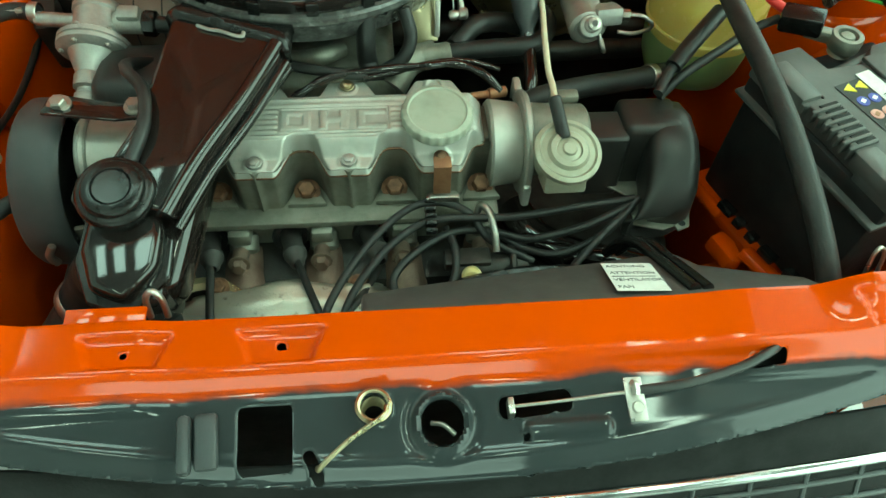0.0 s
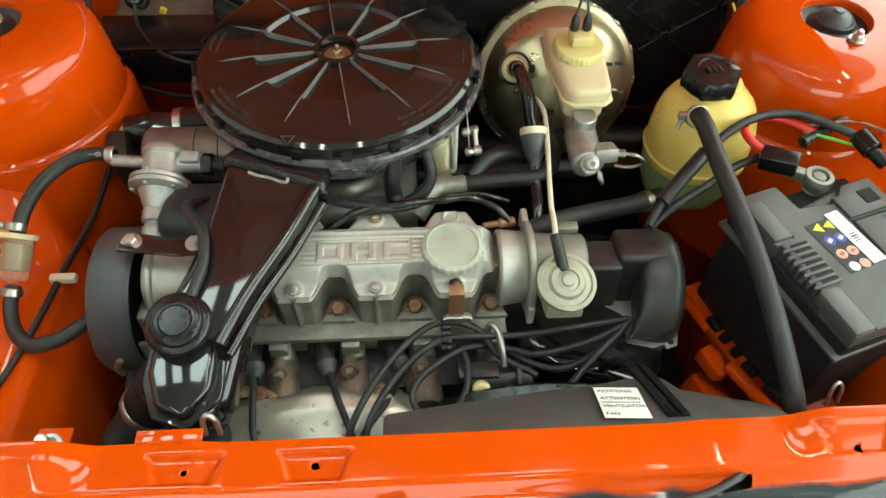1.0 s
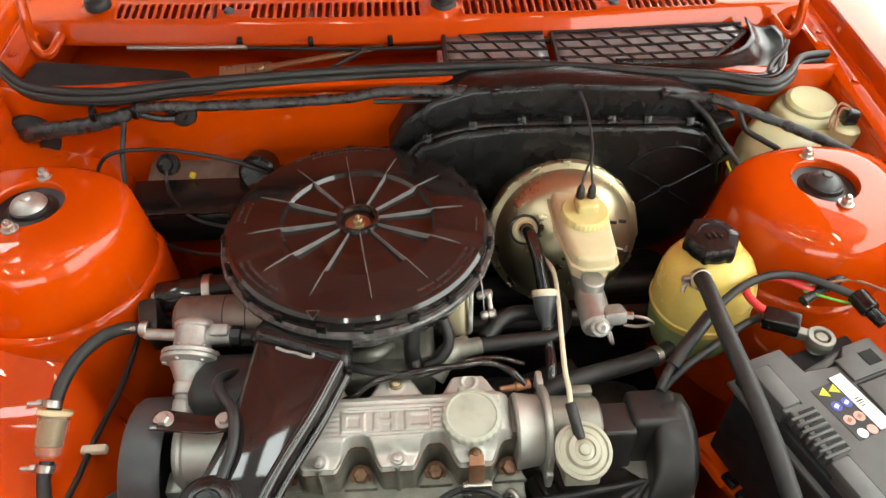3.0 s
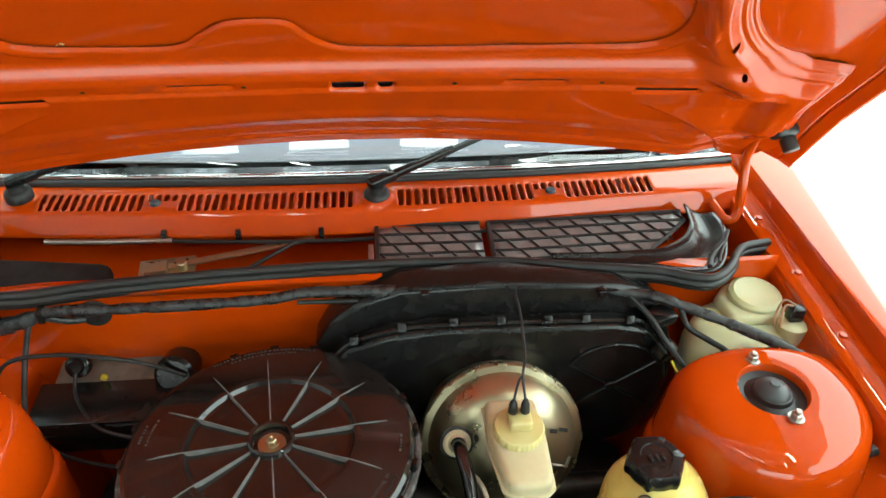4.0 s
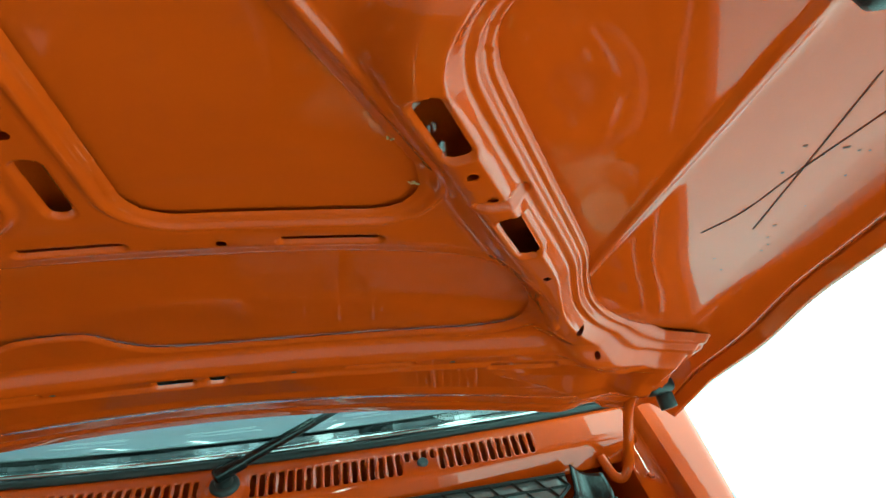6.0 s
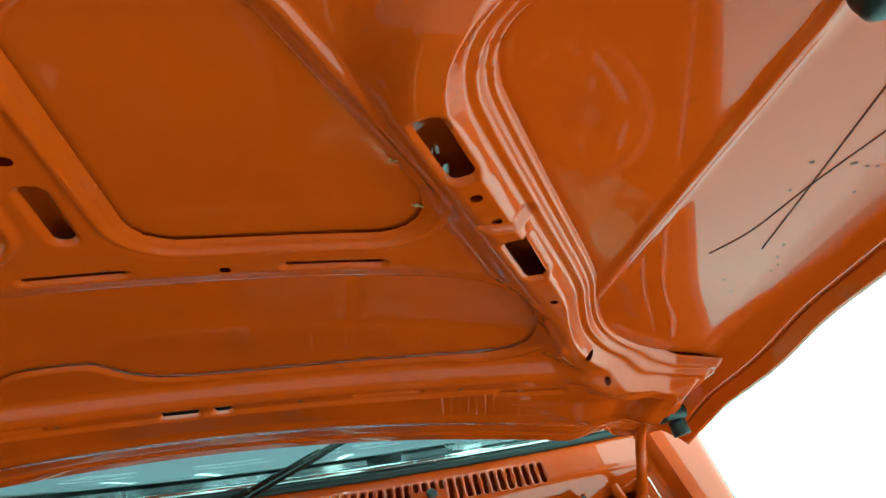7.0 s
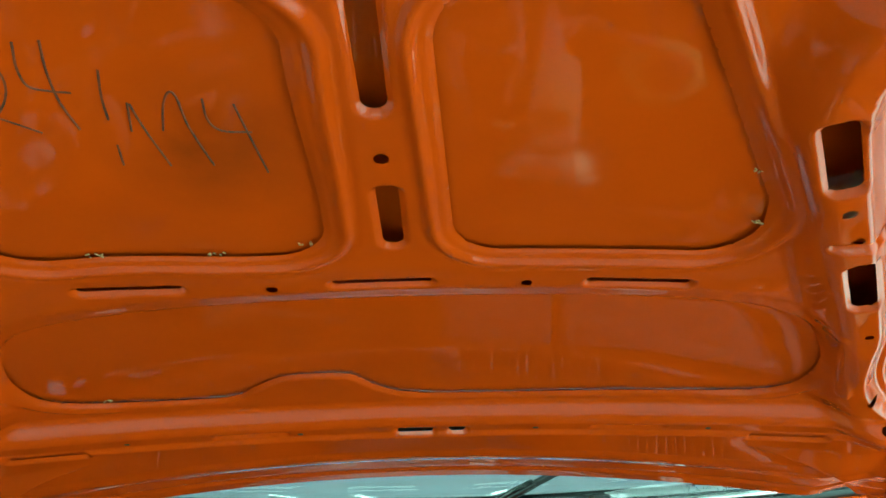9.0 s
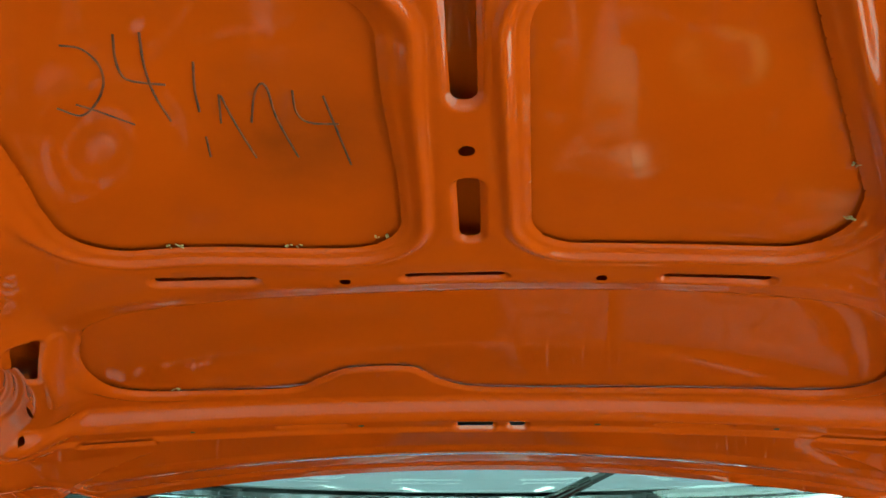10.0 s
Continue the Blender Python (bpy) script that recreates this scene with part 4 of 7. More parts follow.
bm = lathe(B(), [(0.15, 0), (0.155, 0.004), (0.155, 0.06), (0.15, 0.064), (0.148, 0.06), (0.148, 0.004), (0.15, 0)], (0.12, 0.36, 0.56), (0, 1, 0.2), 48)
part("fan_ring", bm, plastic, rad)
LM = Matrix.Translation((0.1825, 0.3335, 0.7765)) @ pose(0, 0, 0, -31.8, 0, -3)
bm = box(B(), (0, 0, 0), (0.047, 0.058, 0.0008), None, 0.0002, 1)
bmesh.ops.transform(bm, matrix=LM @ Matrix.Translation((0, 0, 0.0035)), verts=bm.verts)
label = part("warning_label", bm, white_paper, rad, "white warning label with black capitals")
for k, word in enumerate(("ACHTUNG", "ATTENTION", "VENTILATOR", "FAN")):
    part("print", text_bm(word, 0.0074, LM @ Matrix.Translation((-0.021, 0.021 - 0.0145 * k, 0.0042)), 0.0001, "LEFT"), ink, label)
bm = box(B(), (0, 0, 0), (0.040, 0.0007, 0.0003), None, 0)
bmesh.ops.transform(bm, matrix=LM @ Matrix.Translation((-0.001, -0.001, 0.0043)), verts=bm.verts)
part("print", bm, ink, label)

under = thing("engine_bay_underside", (0, 0.7, 0.3), "dark gearbox and subframe deep in the engine bay", "gearbox")
# dark sheet added to close the bay, standing in for the deep shade there
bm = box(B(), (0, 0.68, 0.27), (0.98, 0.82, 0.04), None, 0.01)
part("bay_floor_shade", bm, dark_void, under)
bm = box(B(), (0.17, 0.60, 0.50), (0.30, 0.26, 0.24), rot(0, 8, 0), 0.05, 3)
rod(bm, (0.06, 0.56, 0.52), (0.32, 0.56, 0.52), 0.12, 0.09, 0.02)
box(bm, (0.12, 0.70, 0.58), (0.22, 0.06, 0.04), rot(10, 0, 20), 0.01)
part("gearbox_case", bm, dark_metal, under)
bm = rod(B(), (-0.45, 0.9, 0.62), (0.45, 0.9, 0.62), 0.022)
rod(bm, (-0.2, 0.78, 0.66), (0.35, 0.8, 0.66), 0.014)
box(bm, (0, 0.97, 0.5), (0.9, 0.12, 0.2), None, 0.04)
part("steering_rack", bm, dark_metal, under)

# ---------- engine ----------
eng = thing("engine", (-0.08, 0.53, 0.4), "four-cylinder engine with cast aluminium cam cover", "engine")
bm = box(B(), (-0.11, 0.53, 0.50), (0.40, 0.20, 0.30), None, 0.02)
for k in range(4):
    rod(bm, (-0.235 + 0.0935 * k, 0.43, 0.52), (-0.235 + 0.0935 * k, 0.44, 0.52), 0.03)
part("block", bm, dark_metal, eng)
bm = box(B(), (-0.0875, 0.546, 0.655), (0.345, 0.115, 0.082), None, 0.006)
for k in range(4):
    xk = -0.232 + 0.0868 * k
    rod(bm, (xk + 0.042, 0.490, 0.668), (xk + 0.042, 0.470, 0.655), 0.016, bev=0.004)
    box(bm, (xk + 0.042, 0.48, 0.684), (0.024, 0.03, 0.018), None, 0.004)
part("cylinder_head", bm, alu_dull, eng, "dull cast cylinder head")
part("head_flange", box(B(), (-0.0875, 0.54, 0.6985), (0.350, 0.136, 0.009), None, 0.0022), alu_dull, eng)

BOLT_X = (-0.2095, -0.117, -0.0235, 0.070)


def scallop(x):
    """1 at the cover's bolts, 0 half-way between them."""
    return ramp(np.cos((x + 0.0695) * 6.2832 / 0.0935), -0.98, 0.38)


def cover_front(x):
    return 0.5185 - 0.0325 * scallop(x)


def cover_rear(x):
    return 0.5815 + 0.0255 * scallop(x)


def carrier_front(x, z):
    up = ramp(z, 0.703, 0.763)
    y = cover_front(x) + 0.0025 + 0.005 * (1 - up)
    for k in range(5):
        y = y - 0.004 * np.exp(-((x + 0.2565 - 0.0935 * k) / 0.003) ** 2)
    return x, y, z


v, f = sheet(span(-0.265, 0.088, 0.002), span(0.7, 0.766, 0.002), all_kept, carrier_front)
part_data("carrier_front", v, f, alu_dull, eng)
part("cam_carrier", box(B(), (-0.0885, 0.553, 0.734), (0.352, 0.052, 0.060), None, 0.004), alu_dull, eng, "dull aluminium cam carrier")
for bx in BOLT_X:
    bm = prism(B(), [(-0.021, -0.014), (0.021, -0.014), (0.009, 0.011), (-0.009, 0.011)], Matrix.Translation((bx, 0.506, 0.7035)), 0.007, 0.002)
    part("bolt_seat", bm, alu_dull, eng)
    bm = hexbolt(B(), (bx, 0.5085, 0.7115), (0, -0.35, 0.94), 0.0098, 0.011)
    part("head_bolt", bm, rust, eng, "rusty hexagon head bolt")


def cover_sd(x, y):
    e = 0.0005
    sf = (cover_front(x + e) - cover_front(x - e)) / (2 * e)
    sr = (cover_rear(x + e) - cover_rear(x - e)) / (2 * e)
    front = (cover_front(x) - y) / np.sqrt(1 + sf * sf)
    rear = (y - cover_rear(x)) / np.sqrt(1 + sr * sr)
    ends = np.abs(x + 0.066) - 0.1385
    return -smin(smin(-front, -rear, 0.004), -ends, 0.009)


def cover_place(x, y):
    d = -cover_sd(x, y)
    b = -sd_box(x, y, -0.066, 0.5425, 0.1345, 0.0365, 0.012)
    z = 0.7615 + 0.10 * (y - 0.5) + (0.0060 + 0.0150 * ramp(b, -0.004, 0.0105)) * ramp(d, 0.0, 0.0035)
    flat = ramp(b, 0.006, 0.012)
    plate = -sd_box(x, y, -0.082, 0.5385, 0.056, 0.0165, 0.002)
    rib = (0.5 + 0.5 * np.cos((y - 0.5385) * 6.2832 / 0.0066))
    band = ramp(-np.abs(y - 0.5385), -0.0215, -0.0195)
    z = z + 0.0014 * rib * ramp(b, 0.002, 0.006) * (1 - ramp(plate, -0.003, 0.0)) * band
    for ry in (0.5145, 0.5655):
        z = z + 0.0012 * np.exp(-((y - ry) / 0.0013) ** 2) * flat
    z = z + 0.0008 * ramp(-np.abs(plate - 0.0015), -0.0012, -0.0002)
    for cx, kind in ((-0.1215, "O"), (-0.0830, "H"), (-0.0445, "C")):
        if kind == "H":
            q = np.minimum(np.minimum(sd_box(x, y, cx - 0.0105, 0.5385, 0.0045, 0.0125), sd_box(x, y, cx + 0.0105, 0.5385, 0.0045, 0.0125)), sd_box(x, y, cx, 0.5385, 0.0105, 0.0035))
        else:
            q = np.maximum(sd_box(x, y, cx, 0.5385, 0.0150, 0.0125), -sd_box(x, y, cx, 0.5385, 0.0070, 0.0060))
            if kind == "C":
                q = np.maximum(q, -sd_box(x, y, cx + 0.011, 0.5385, 0.006, 0.0060))
        z = z + 0.0013 * ramp(-q, -0.0002, 0.0014)
    for bx in (-0.163, -0.0695, 0.024):
        for by in (0.4975, 0.5965):
            z = z + 0.0014 * (1 - ramp(np.hypot(x - bx, y - by), 0.0095, 0.0130)) - 0.0022 * (1 - ramp(np.hypot(x - bx, y - by), 0.0070, 0.0080))
    return x, y, z


v, f = sheet(span(-0.208, 0.078, 0.0012), span(0.478, 0.615, 0.0012), lambda x, y: -cover_sd(x, y), cover_place)
cover = part_data("cam_cover", v, f, alu, eng, "cast aluminium cam cover with raised OHC letters")
for bx, by, zz in ((-0.163, 0.4975, 0.7700), (-0.0695, 0.4975, 0.7700), (0.024, 0.4975, 0.7700), (-0.0695, 0.5965, 0.7795)):
    part("bolt", hexbolt(B(), (bx, by, zz), (0, -0.1, 1), 0.0054, 0.0045), gold if by > 0.55 else rust if bx > 0 else alu_rough, cover)
v, f = sheet(span(-0.208, 0.082, 0.0015), span(0.476, 0.618, 0.0015), lambda x, y: -cover_sd(x, y) + 0.0006, lambda x, y: (x, y, 0.7610 + 0.10 * (y - 0.5)))
solid(part_data("gasket", v, f, rust, cover, "brown cork gasket"), 0.002)
cap_mat = mat("matt_cap", (0.40, 0.415, 0.34), 0.55, metal=0.2, col2=(0.33, 0.34, 0.27), scale=30, bump=0.25, bscale=900)
cap = B()
ct = Vector((0.022, 0.5345, 0.784))
prof = [(0.033, 0.0), (0.034, 0.004), (0.0365, 0.006), (0.0365, 0.013), (0.035, 0.0155), (0.0305, 0.0170), (0.029, 0.0155), (0.012, 0.0160), (0, 0.0160)]
lathe(cap, prof, ct, (0, -0.10, 1), 96)
for k, vert in enumerate(cap.verts):
    off = vert.co - ct
    rr = math.hypot(off.x, off.y)
    if rr > 0.034:
        a = math.atan2(off.y, off.x)
        s = 1 + 0.022 * math.cos(a * 24)
        vert.co.x, vert.co.y = ct.x + off.x * s, ct.y + off.y * s
box(cap, (0.014, 0.577, 0.786), (0.010, 0.010, 0.010), rot(0, 0, 12), 0.002)
part("oil_filler_cap", cap, cap_mat, eng, "round grey oil filler cap with ribbed edge")
bm = box(B(), (0.0245, 0.4815, 0.752), (0.018, 0.002, 0.036), rot(-6), 0.0006)
box(bm, (0.0245, 0.488, 0.7715), (0.018, 0.014, 0.002), rot(6), 0.0006)
part("earth_tag", bm, copper, eng, "copper coloured tag")
bm = box(B(), (0.0265, 0.480, 0.727), (0.030, 0.010, 0.010), None, 0.002)
for xk in (0.013, 0.039):
    box(bm, (xk, 0.479, 0.722), (0.009, 0.008, 0.018), None, 0.0015)
part("lead_clamp", bm, steel, eng)

# end housing, pump and neck
bm = rod(B(), (0.078, 0.545, 0.738), (0.113, 0.545, 0.738), 0.048, 0.044, 0.003, 40)
rod(bm, (0.113, 0.545, 0.738), (0.121, 0.545, 0.738), 0.057, None, 0.002, 40)
box(bm, (0.117, 0.60, 0.76), (0.009, 0.022, 0.03), None, 0.003)
box(bm, (0.117, 0.495, 0.715), (0.009, 0.022, 0.03), None, 0.003)
part("end_housing", bm, alu, eng, "bright cast end housing")
bm = rod(B(), (0.121, 0.545, 0.742), (0.186, 0.545, 0.742), 0.040, 0.037, 0.003, 40)
box(bm, (0.165, 0.575, 0.775), (0.03, 0.014, 0.012), None, 0.003)
part("neck", bm, alu_dull, eng)
ax = (0.05, -0.33, 0.94)
bm = lathe(B(), [(0.030, -0.022), (0.031, -0.004), (0.0345, -0.003), (0.0352, 0.000), (0.0345, 0.004), (0.030, 0.0055), (0.028, 0.0035), (0.022, 0.0045), (0.019, 0.0085), (0.0135, 0.0095), (0.0125, 0.0075), (0.008, 0.009), (0.0065, 0.0115), (0, 0.012)], (0.1505, 0.487, 0.781), ax, 56)
box(bm, (0.148, 0.478, 0.757), (0.044, 0.034, 0.026), rot(-18), 0.004)
pump = part("fuel_pump", bm, olive, eng, "round cast fuel pump with stepped lid")
part("pump_stub", rod(B(), (0.148, 0.497, 0.790), (0.1400, 0.534, 0.813), 0.0068), rubber, pump)

# distributor hood
satin = mat("satin_plastic", (0.020, 0.019, 0.018), 0.36, col2=(0.026, 0.025, 0.024), scale=25, bump=0.06, bscale=800, rvar=0.04)
dist = thing("distributor", (0.25, 0.5, 0.7), "black plastic distributor cover with bundled leads", "distributor")
bm = box(B(), (0.205, 0.534, 0.727), (0.044, 0.050, 0.082), rot(-6), 0.005, 3)
part("cover_block", bm, satin, dist)
bm = box(B(), (0.256, 0.545, 0.733), (0.066, 0.058, 0.084), rot(-6), 0.010, 4)
part("cover_step", bm, satin, dist)
rows = []
for x, y, zt, w, h in ((0.277, 0.580, 0.742, 0.018, 0.030), (0.277, 0.579, 0.757, 0.024, 0.055), (0.277, 0.570, 0.769, 0.027, 0.075), (0.277, 0.545, 0.777, 0.0285, 0.085), (0.276, 0.515, 0.775, 0.029, 0.085),
                       (0.274, 0.491, 0.764, 0.029, 0.078), (0.270, 0.471, 0.747, 0.029, 0.065), (0.262, 0.456, 0.730, 0.029, 0.05), (0.251, 0.449, 0.717, 0.026, 0.036), (0.239, 0.452, 0.710, 0.020, 0.026), (0.233, 0.455, 0.708, 0.014, 0.018)):
    ring = []
    for k in range(33):
        a = 2 * math.pi * k / 32
        ca, sa = math.cos(a), math.sin(a)
        ring.append((x + w * math.copysign(abs(ca) ** 0.55, ca), y, zt - h / 2 + h / 2 * math.copysign(abs(sa) ** 0.55, sa)))
    rows.append(ring)
v, f = loft(rows)
part_data("cover_dome", v, f, satin, dist, "rounded black plastic dome")
bm = prism(B(), [(0.192, 0.535), (0.195, 0.511), (0.210, 0.509), (0.222, 0.502), (0.236, 0.490), (0.231, 0.452), (0.262, 0.443), (0.276, 0.448), (0.278, 0.441), (0.292, 0.446), (0.296, 0.460), (0.309, 0.490), (0.309, 0.535)], Matrix.Translation((0, 0, 0.7)), 0.0025, 0.0006, 1)
plate = part("gasket_plate", bm, alu_dull, dist, "thin metal gasket plate with holes")
# dark discs laid on the plate in place of shaded holes
for hx, hy, hr in ((0.2045, 0.5145, 0.0034), (0.2175, 0.510, 0.0028), (0.2845, 0.4505, 0.0040)):
    part("hole_shade", rod(B(), (hx, hy, 0.7023), (hx, hy, 0.7030), hr, bev=0.0), dark_void, plate)

# spark plug leads
leads = thing("ignition_leads", (0.0, 0.45, 0.68), "black ignition leads with grey plug boots", "ignition lead")
LEADS = [[(-0.2185, 0.438, 0.683), (-0.215, 0.42, 0.688), (-0.212, 0.39, 0.69), (-0.207, 0.355, 0.685), (-0.19, 0.315, 0.66)],
         [(-0.128, 0.436, 0.685), (-0.118, 0.405, 0.690), (-0.103, 0.365, 0.690), (-0.085, 0.32, 0.665)],
         [(-0.11, 0.31, 0.66), (-0.098, 0.36, 0.70), (-0.062, 0.425, 0.708), (-0.018, 0.468, 0.718), (0.018, 0.478, 0.722), (0.052, 0.468, 0.715), (0.075, 0.445, 0.695), (0.12, 0.425, 0.68)],
         [(-0.093, 0.31, 0.66), (-0.078, 0.365, 0.70), (-0.045, 0.420, 0.705), (-0.005, 0.452, 0.714), (0.03, 0.460, 0.716), (0.10, 0.462, 0.712), (0.18, 0.471, 0.714), (0.235, 0.478, 0.715)],
         [(0.235, 0.474, 0.712), (0.18, 0.455, 0.70), (0.12, 0.448, 0.69), (0.085, 0.458, 0.69), (0.04, 0.455, 0.70), (-0.005, 0.43, 0.70), (-0.03, 0.40, 0.695), (-0.018, 0.372, 0.69), (0.01, 0.372, 0.69), (0.032, 0.40, 0.692), (0.036, 0.435, 0.698), (0.028, 0.46, 0.70)],
         [(0.232, 0.470, 0.71), (0.19, 0.435, 0.705), (0.14, 0.385, 0.70), (0.10, 0.335, 0.69)],
         [(0.240, 0.478, 0.715), (0.20, 0.445, 0.70), (0.15, 0.43, 0.685), (0.11, 0.445, 0.68), (0.08, 0.465, 0.69)],
         [(-0.045, 0.44, 0.66), (-0.06, 0.40, 0.675), (-0.085, 0.36, 0.68), (-0.11, 0.31, 0.655)]]
for pts in LEADS:
    part("lead", tube(B(), pts, 0.0042, seg=10), hose_mat, leads)
for k in range(3):
    xk = -0.2265 + 0.0868 * k
    a, b = Vector((xk, 0.484, 0.667)), Vector((xk + 0.009, 0.444, 0.680))
    bm = lathe(B(), [(0.0105, -0.01), (0.0115, 0.002), (0.0105, 0.028), (0.0125, 0.032), (0.0125, 0.038), (0.0105, 0.040), (0.008, 0.052), (0.0045, 0.056)], a, b - a, 24)
    part("plug_boot", bm, boot_mat, leads, "grey rubber plug boot")
    bm = lathe(B(), [(0.0185, -0.004), (0.020, 0.0), (0.0185, 0.003), (0.0125, 0.002), (0.0125, -0.02)], a, b - a, 24)
    part("plug_well", bm, dark_void, leads)
bm = B()
for k in range(5):
    box(bm, (0.012, 0.478 - 0.008 * k, 0.722 - 0.002 * k), (0.012, 0.0045, 0.012), rot(20), 0.001)
part("lead_comb", bm, plastic, leads, "black lead separator")
bm = tube(B(), [(0.060, 0.468, 0.70), (0.066, 0.475, 0.716), (0.074, 0.465, 0.718), (0.078, 0.445, 0.71), (0.080, 0.43, 0.695)], 0.0038)
part("wire_clip", bm, steel, leads, "bent steel lead clip")

# exhaust side
exh = thing("exhaust_manifold", (-0.12, 0.38, 0.6), "pale cast exhaust manifold with speckled heat shield", "exhaust manifold")


def shield_sd(x, y):
    return sd_poly(x, y, [(-0.262, 0.330), (-0.275, 0.380), (-0.235, 0.412), (-0.15, 0.422), (-0.05, 0.418), (-0.02, 0.39), (-0.03, 0.33)], 0.016)


def shield_place(x, y):
    d = -shield_sd(x, y)
    z = 0.640 + 0.035 * ramp(d, 0, 0.03) - 0.35 * np.maximum(0.39 - y, 0) + 0.01 * np.exp(-((x + 0.14) / 0.05) ** 2)
    for bx, by in ((-0.21, 0.419), (-0.066, 0.415)):
        z = z + 0.004 * (1 - ramp(np.hypot(x - bx, y - by), 0.012, 0.017))
    z = z + 0.0015 * np.sin(x * 60) * np.sin(y * 70)
    return x, y, z


v, f = sheet(span(-0.296, 0.005, 0.003), span(0.31, 0.44, 0.003), lambda x, y: -shield_sd(x, y), shield_place)
solid(part_data("heat_shield", v, f, shield, exh, "pale speckled heat shield"), 0.002)
for bx, by in ((-0.21, 0.416), (-0.066, 0.412)):
    part("bolt", hexbolt(B(), (bx, by, 0.672), (0, -0.2, 1), 0.008, 0.007), rust, exh)
for k in range(4):
    xk = -0.19 + 0.0868 * k
    bm = tube(B(), [(xk, 0.48, 0.635), (xk, 0.45, 0.64), (xk + 0.004, 0.42, 0.625), (xk + 0.01, 0.40, 0.59)], 0.023, seg=16)
    rod(bm, (xk - 0.002, 0.466, 0.664), (xk - 0.002, 0.448, 0.668), 0.009)
    hexbolt(bm, (xk - 0.002, 0.448, 0.668), (0, -1, 0.2), 0.008, 0.010)
    part("runner", bm, iron, exh, "brown-grey iron runner")
bm = lathe(B(), [(0.045, 0), (0.052, 0.004), (0.052, 0.010), (0.045, 0.014), (0.038, 0.012)], (-0.225, 0.385, 0.645), (0.1, -0.4, 1), 32)
part("collar", bm, gold, exh)
bm = rod(B(), (0.035, 0.425, 0.665), (0.115, 0.43, 0.665), 0.018)
rod(bm, (0.095, 0.43, 0.665), (0.102, 0.43, 0.665), 0.024)
box(bm, (0.05, 0.432, 0.68), (0.05, 0.022, 0.014), None, 0.003)
part("sensor_block", bm, dark_metal, exh)
fan = thing("radiator_fan", (0.12, 0.37, 0.60), "pale grey plastic radiator fan behind the shroud", "fan")
bm = rod(B(), (0.12, 0.385, 0.56), (0.12, 0.345, 0.55), 0.03, bev=0.004)
part("hub", bm, grey_plastic, fan)
fan_mat = mat("fan_plastic", (0.36, 0.37, 0.37), 0.4, col2=(0.30, 0.31, 0.31), scale=20)
for k in range(5):
    a0 = radians(35 + 72 * k)
    rows = []
    for r in span(0.028, 0.138, 0.011):
        wd = 0.018 + 0.20 * (r - 0.028)
        row = []
        for j in range(7):
            t = (j / 6 - 0.5) * 2 * wd
            a = a0 + t / max(r, 0.05)
            row.append((0.12 + r * math.cos(a), 0.372 - 0.35 * t - 1.5 * t * t, 0.56 + r * math.sin(a)))
        rows.append(row)
    v, f = loft(rows)
    solid(part_data("blade", v, f, fan_mat, fan), 0.0025, 0.0)
rhose = thing("radiator_hose", (0.2, 0.43, 0.65), "thick glossy black radiator hose below the distributor", "radiator hose")
part("hose", tube(B(), [(0.115, 0.52, 0.655), (0.135, 0.475, 0.655), (0.175, 0.447, 0.655), (0.225, 0.428, 0.655), (0.265, 0.405, 0.655), (0.285, 0.365, 0.65), (0.290, 0.32, 0.64)], 0.021, seg=20), gloss_black, rhose)
stick = thing("dipstick", (0.051, 0.405, 0.65), "yellow knobbed dipstick in a steel tube", "dipstick")
part("knob", rod(B(), (0.051, 0.407, 0.688), (0.050, 0.396, 0.697), 0.0105, bev=0.003), cap_cream, stick)
part("tube", rod(B(), (0.052, 0.412, 0.60), (0.051, 0.406, 0.69), 0.006), steel, stick)
filt = thing("oil_filter", (-0.02, 0.37, 0.58), "black oil filter can beside the manifold", "oil filter")
part("can", lathe(B(), [(0, 0.06), (0.03, 0.06), (0.034, 0.056), (0.042, 0.052), (0.044, 0.046), (0.044, -0.04), (0, -0.04)], (-0.012, 0.375, 0.60), (0, -0.15, 1), 40), gloss_black, filt)

# ---------- belt cover side ----------
belt = thing("belt_cover", (-0.39, 0.535, 0.6), "grey plastic timing belt cover beside the engine", "belt cover")
bm = lathe(B(), [(0.062, 0.010), (0.074, 0.012), (0.078, 0.040), (0.080, 0.046), (0.084, 0.047), (0.087, 0.044), (0.088, 0.038), (0.088, 0.004), (0.085, 0.0), (0, 0.0)], (-0.390, 0.535, 0.712), (1, 0, 0), 72)
box(bm, (-0.374, 0.52, 0.53), (0.03, 0.15, 0.22), None, 0.012, 3)
part("shell", bm, grey_plastic, belt)
# dark disc put inside the ring for the shade of its hollow
bm = lathe(B(), [(0.0, 0.009), (0.072, 0.009), (0.072, 0.012), (0, 0.012)], (-0.390, 0.535, 0.712), (1, 0, 0), 48)
part("inner_shade", bm, dark_void, belt)
bm = lathe(B(), [(0.058, 0.0), (0.062, 0.002), (0.0625, 0.018), (0.060, 0.020), (0.02, 0.020), (0, 0.018)], (-0.376, 0.535, 0.712), (1, 0, 0), 60)
for k in range(40):
    a = k * 6.2832 / 40
    box(bm, (-0.366, 0.535 + 0.0625 * math.cos(a), 0.712 + 0.0625 * math.sin(a)), (0.018, 0.004, 0.005), rot(math.degrees(a), 0, 0), 0.001, 1)
part("toothed_wheel", bm, dark_metal, belt, "dark toothed belt wheel")
part("guard_bracket", box(box(B(), (-0.338, 0.462, 0.700), (0.012, 0.006, 0.05), rot(0, 0, 10), 0.002), (-0.345, 0.468, 0.675), (0.03, 0.012, 0.006), None, 0.002), alu_dull, belt)
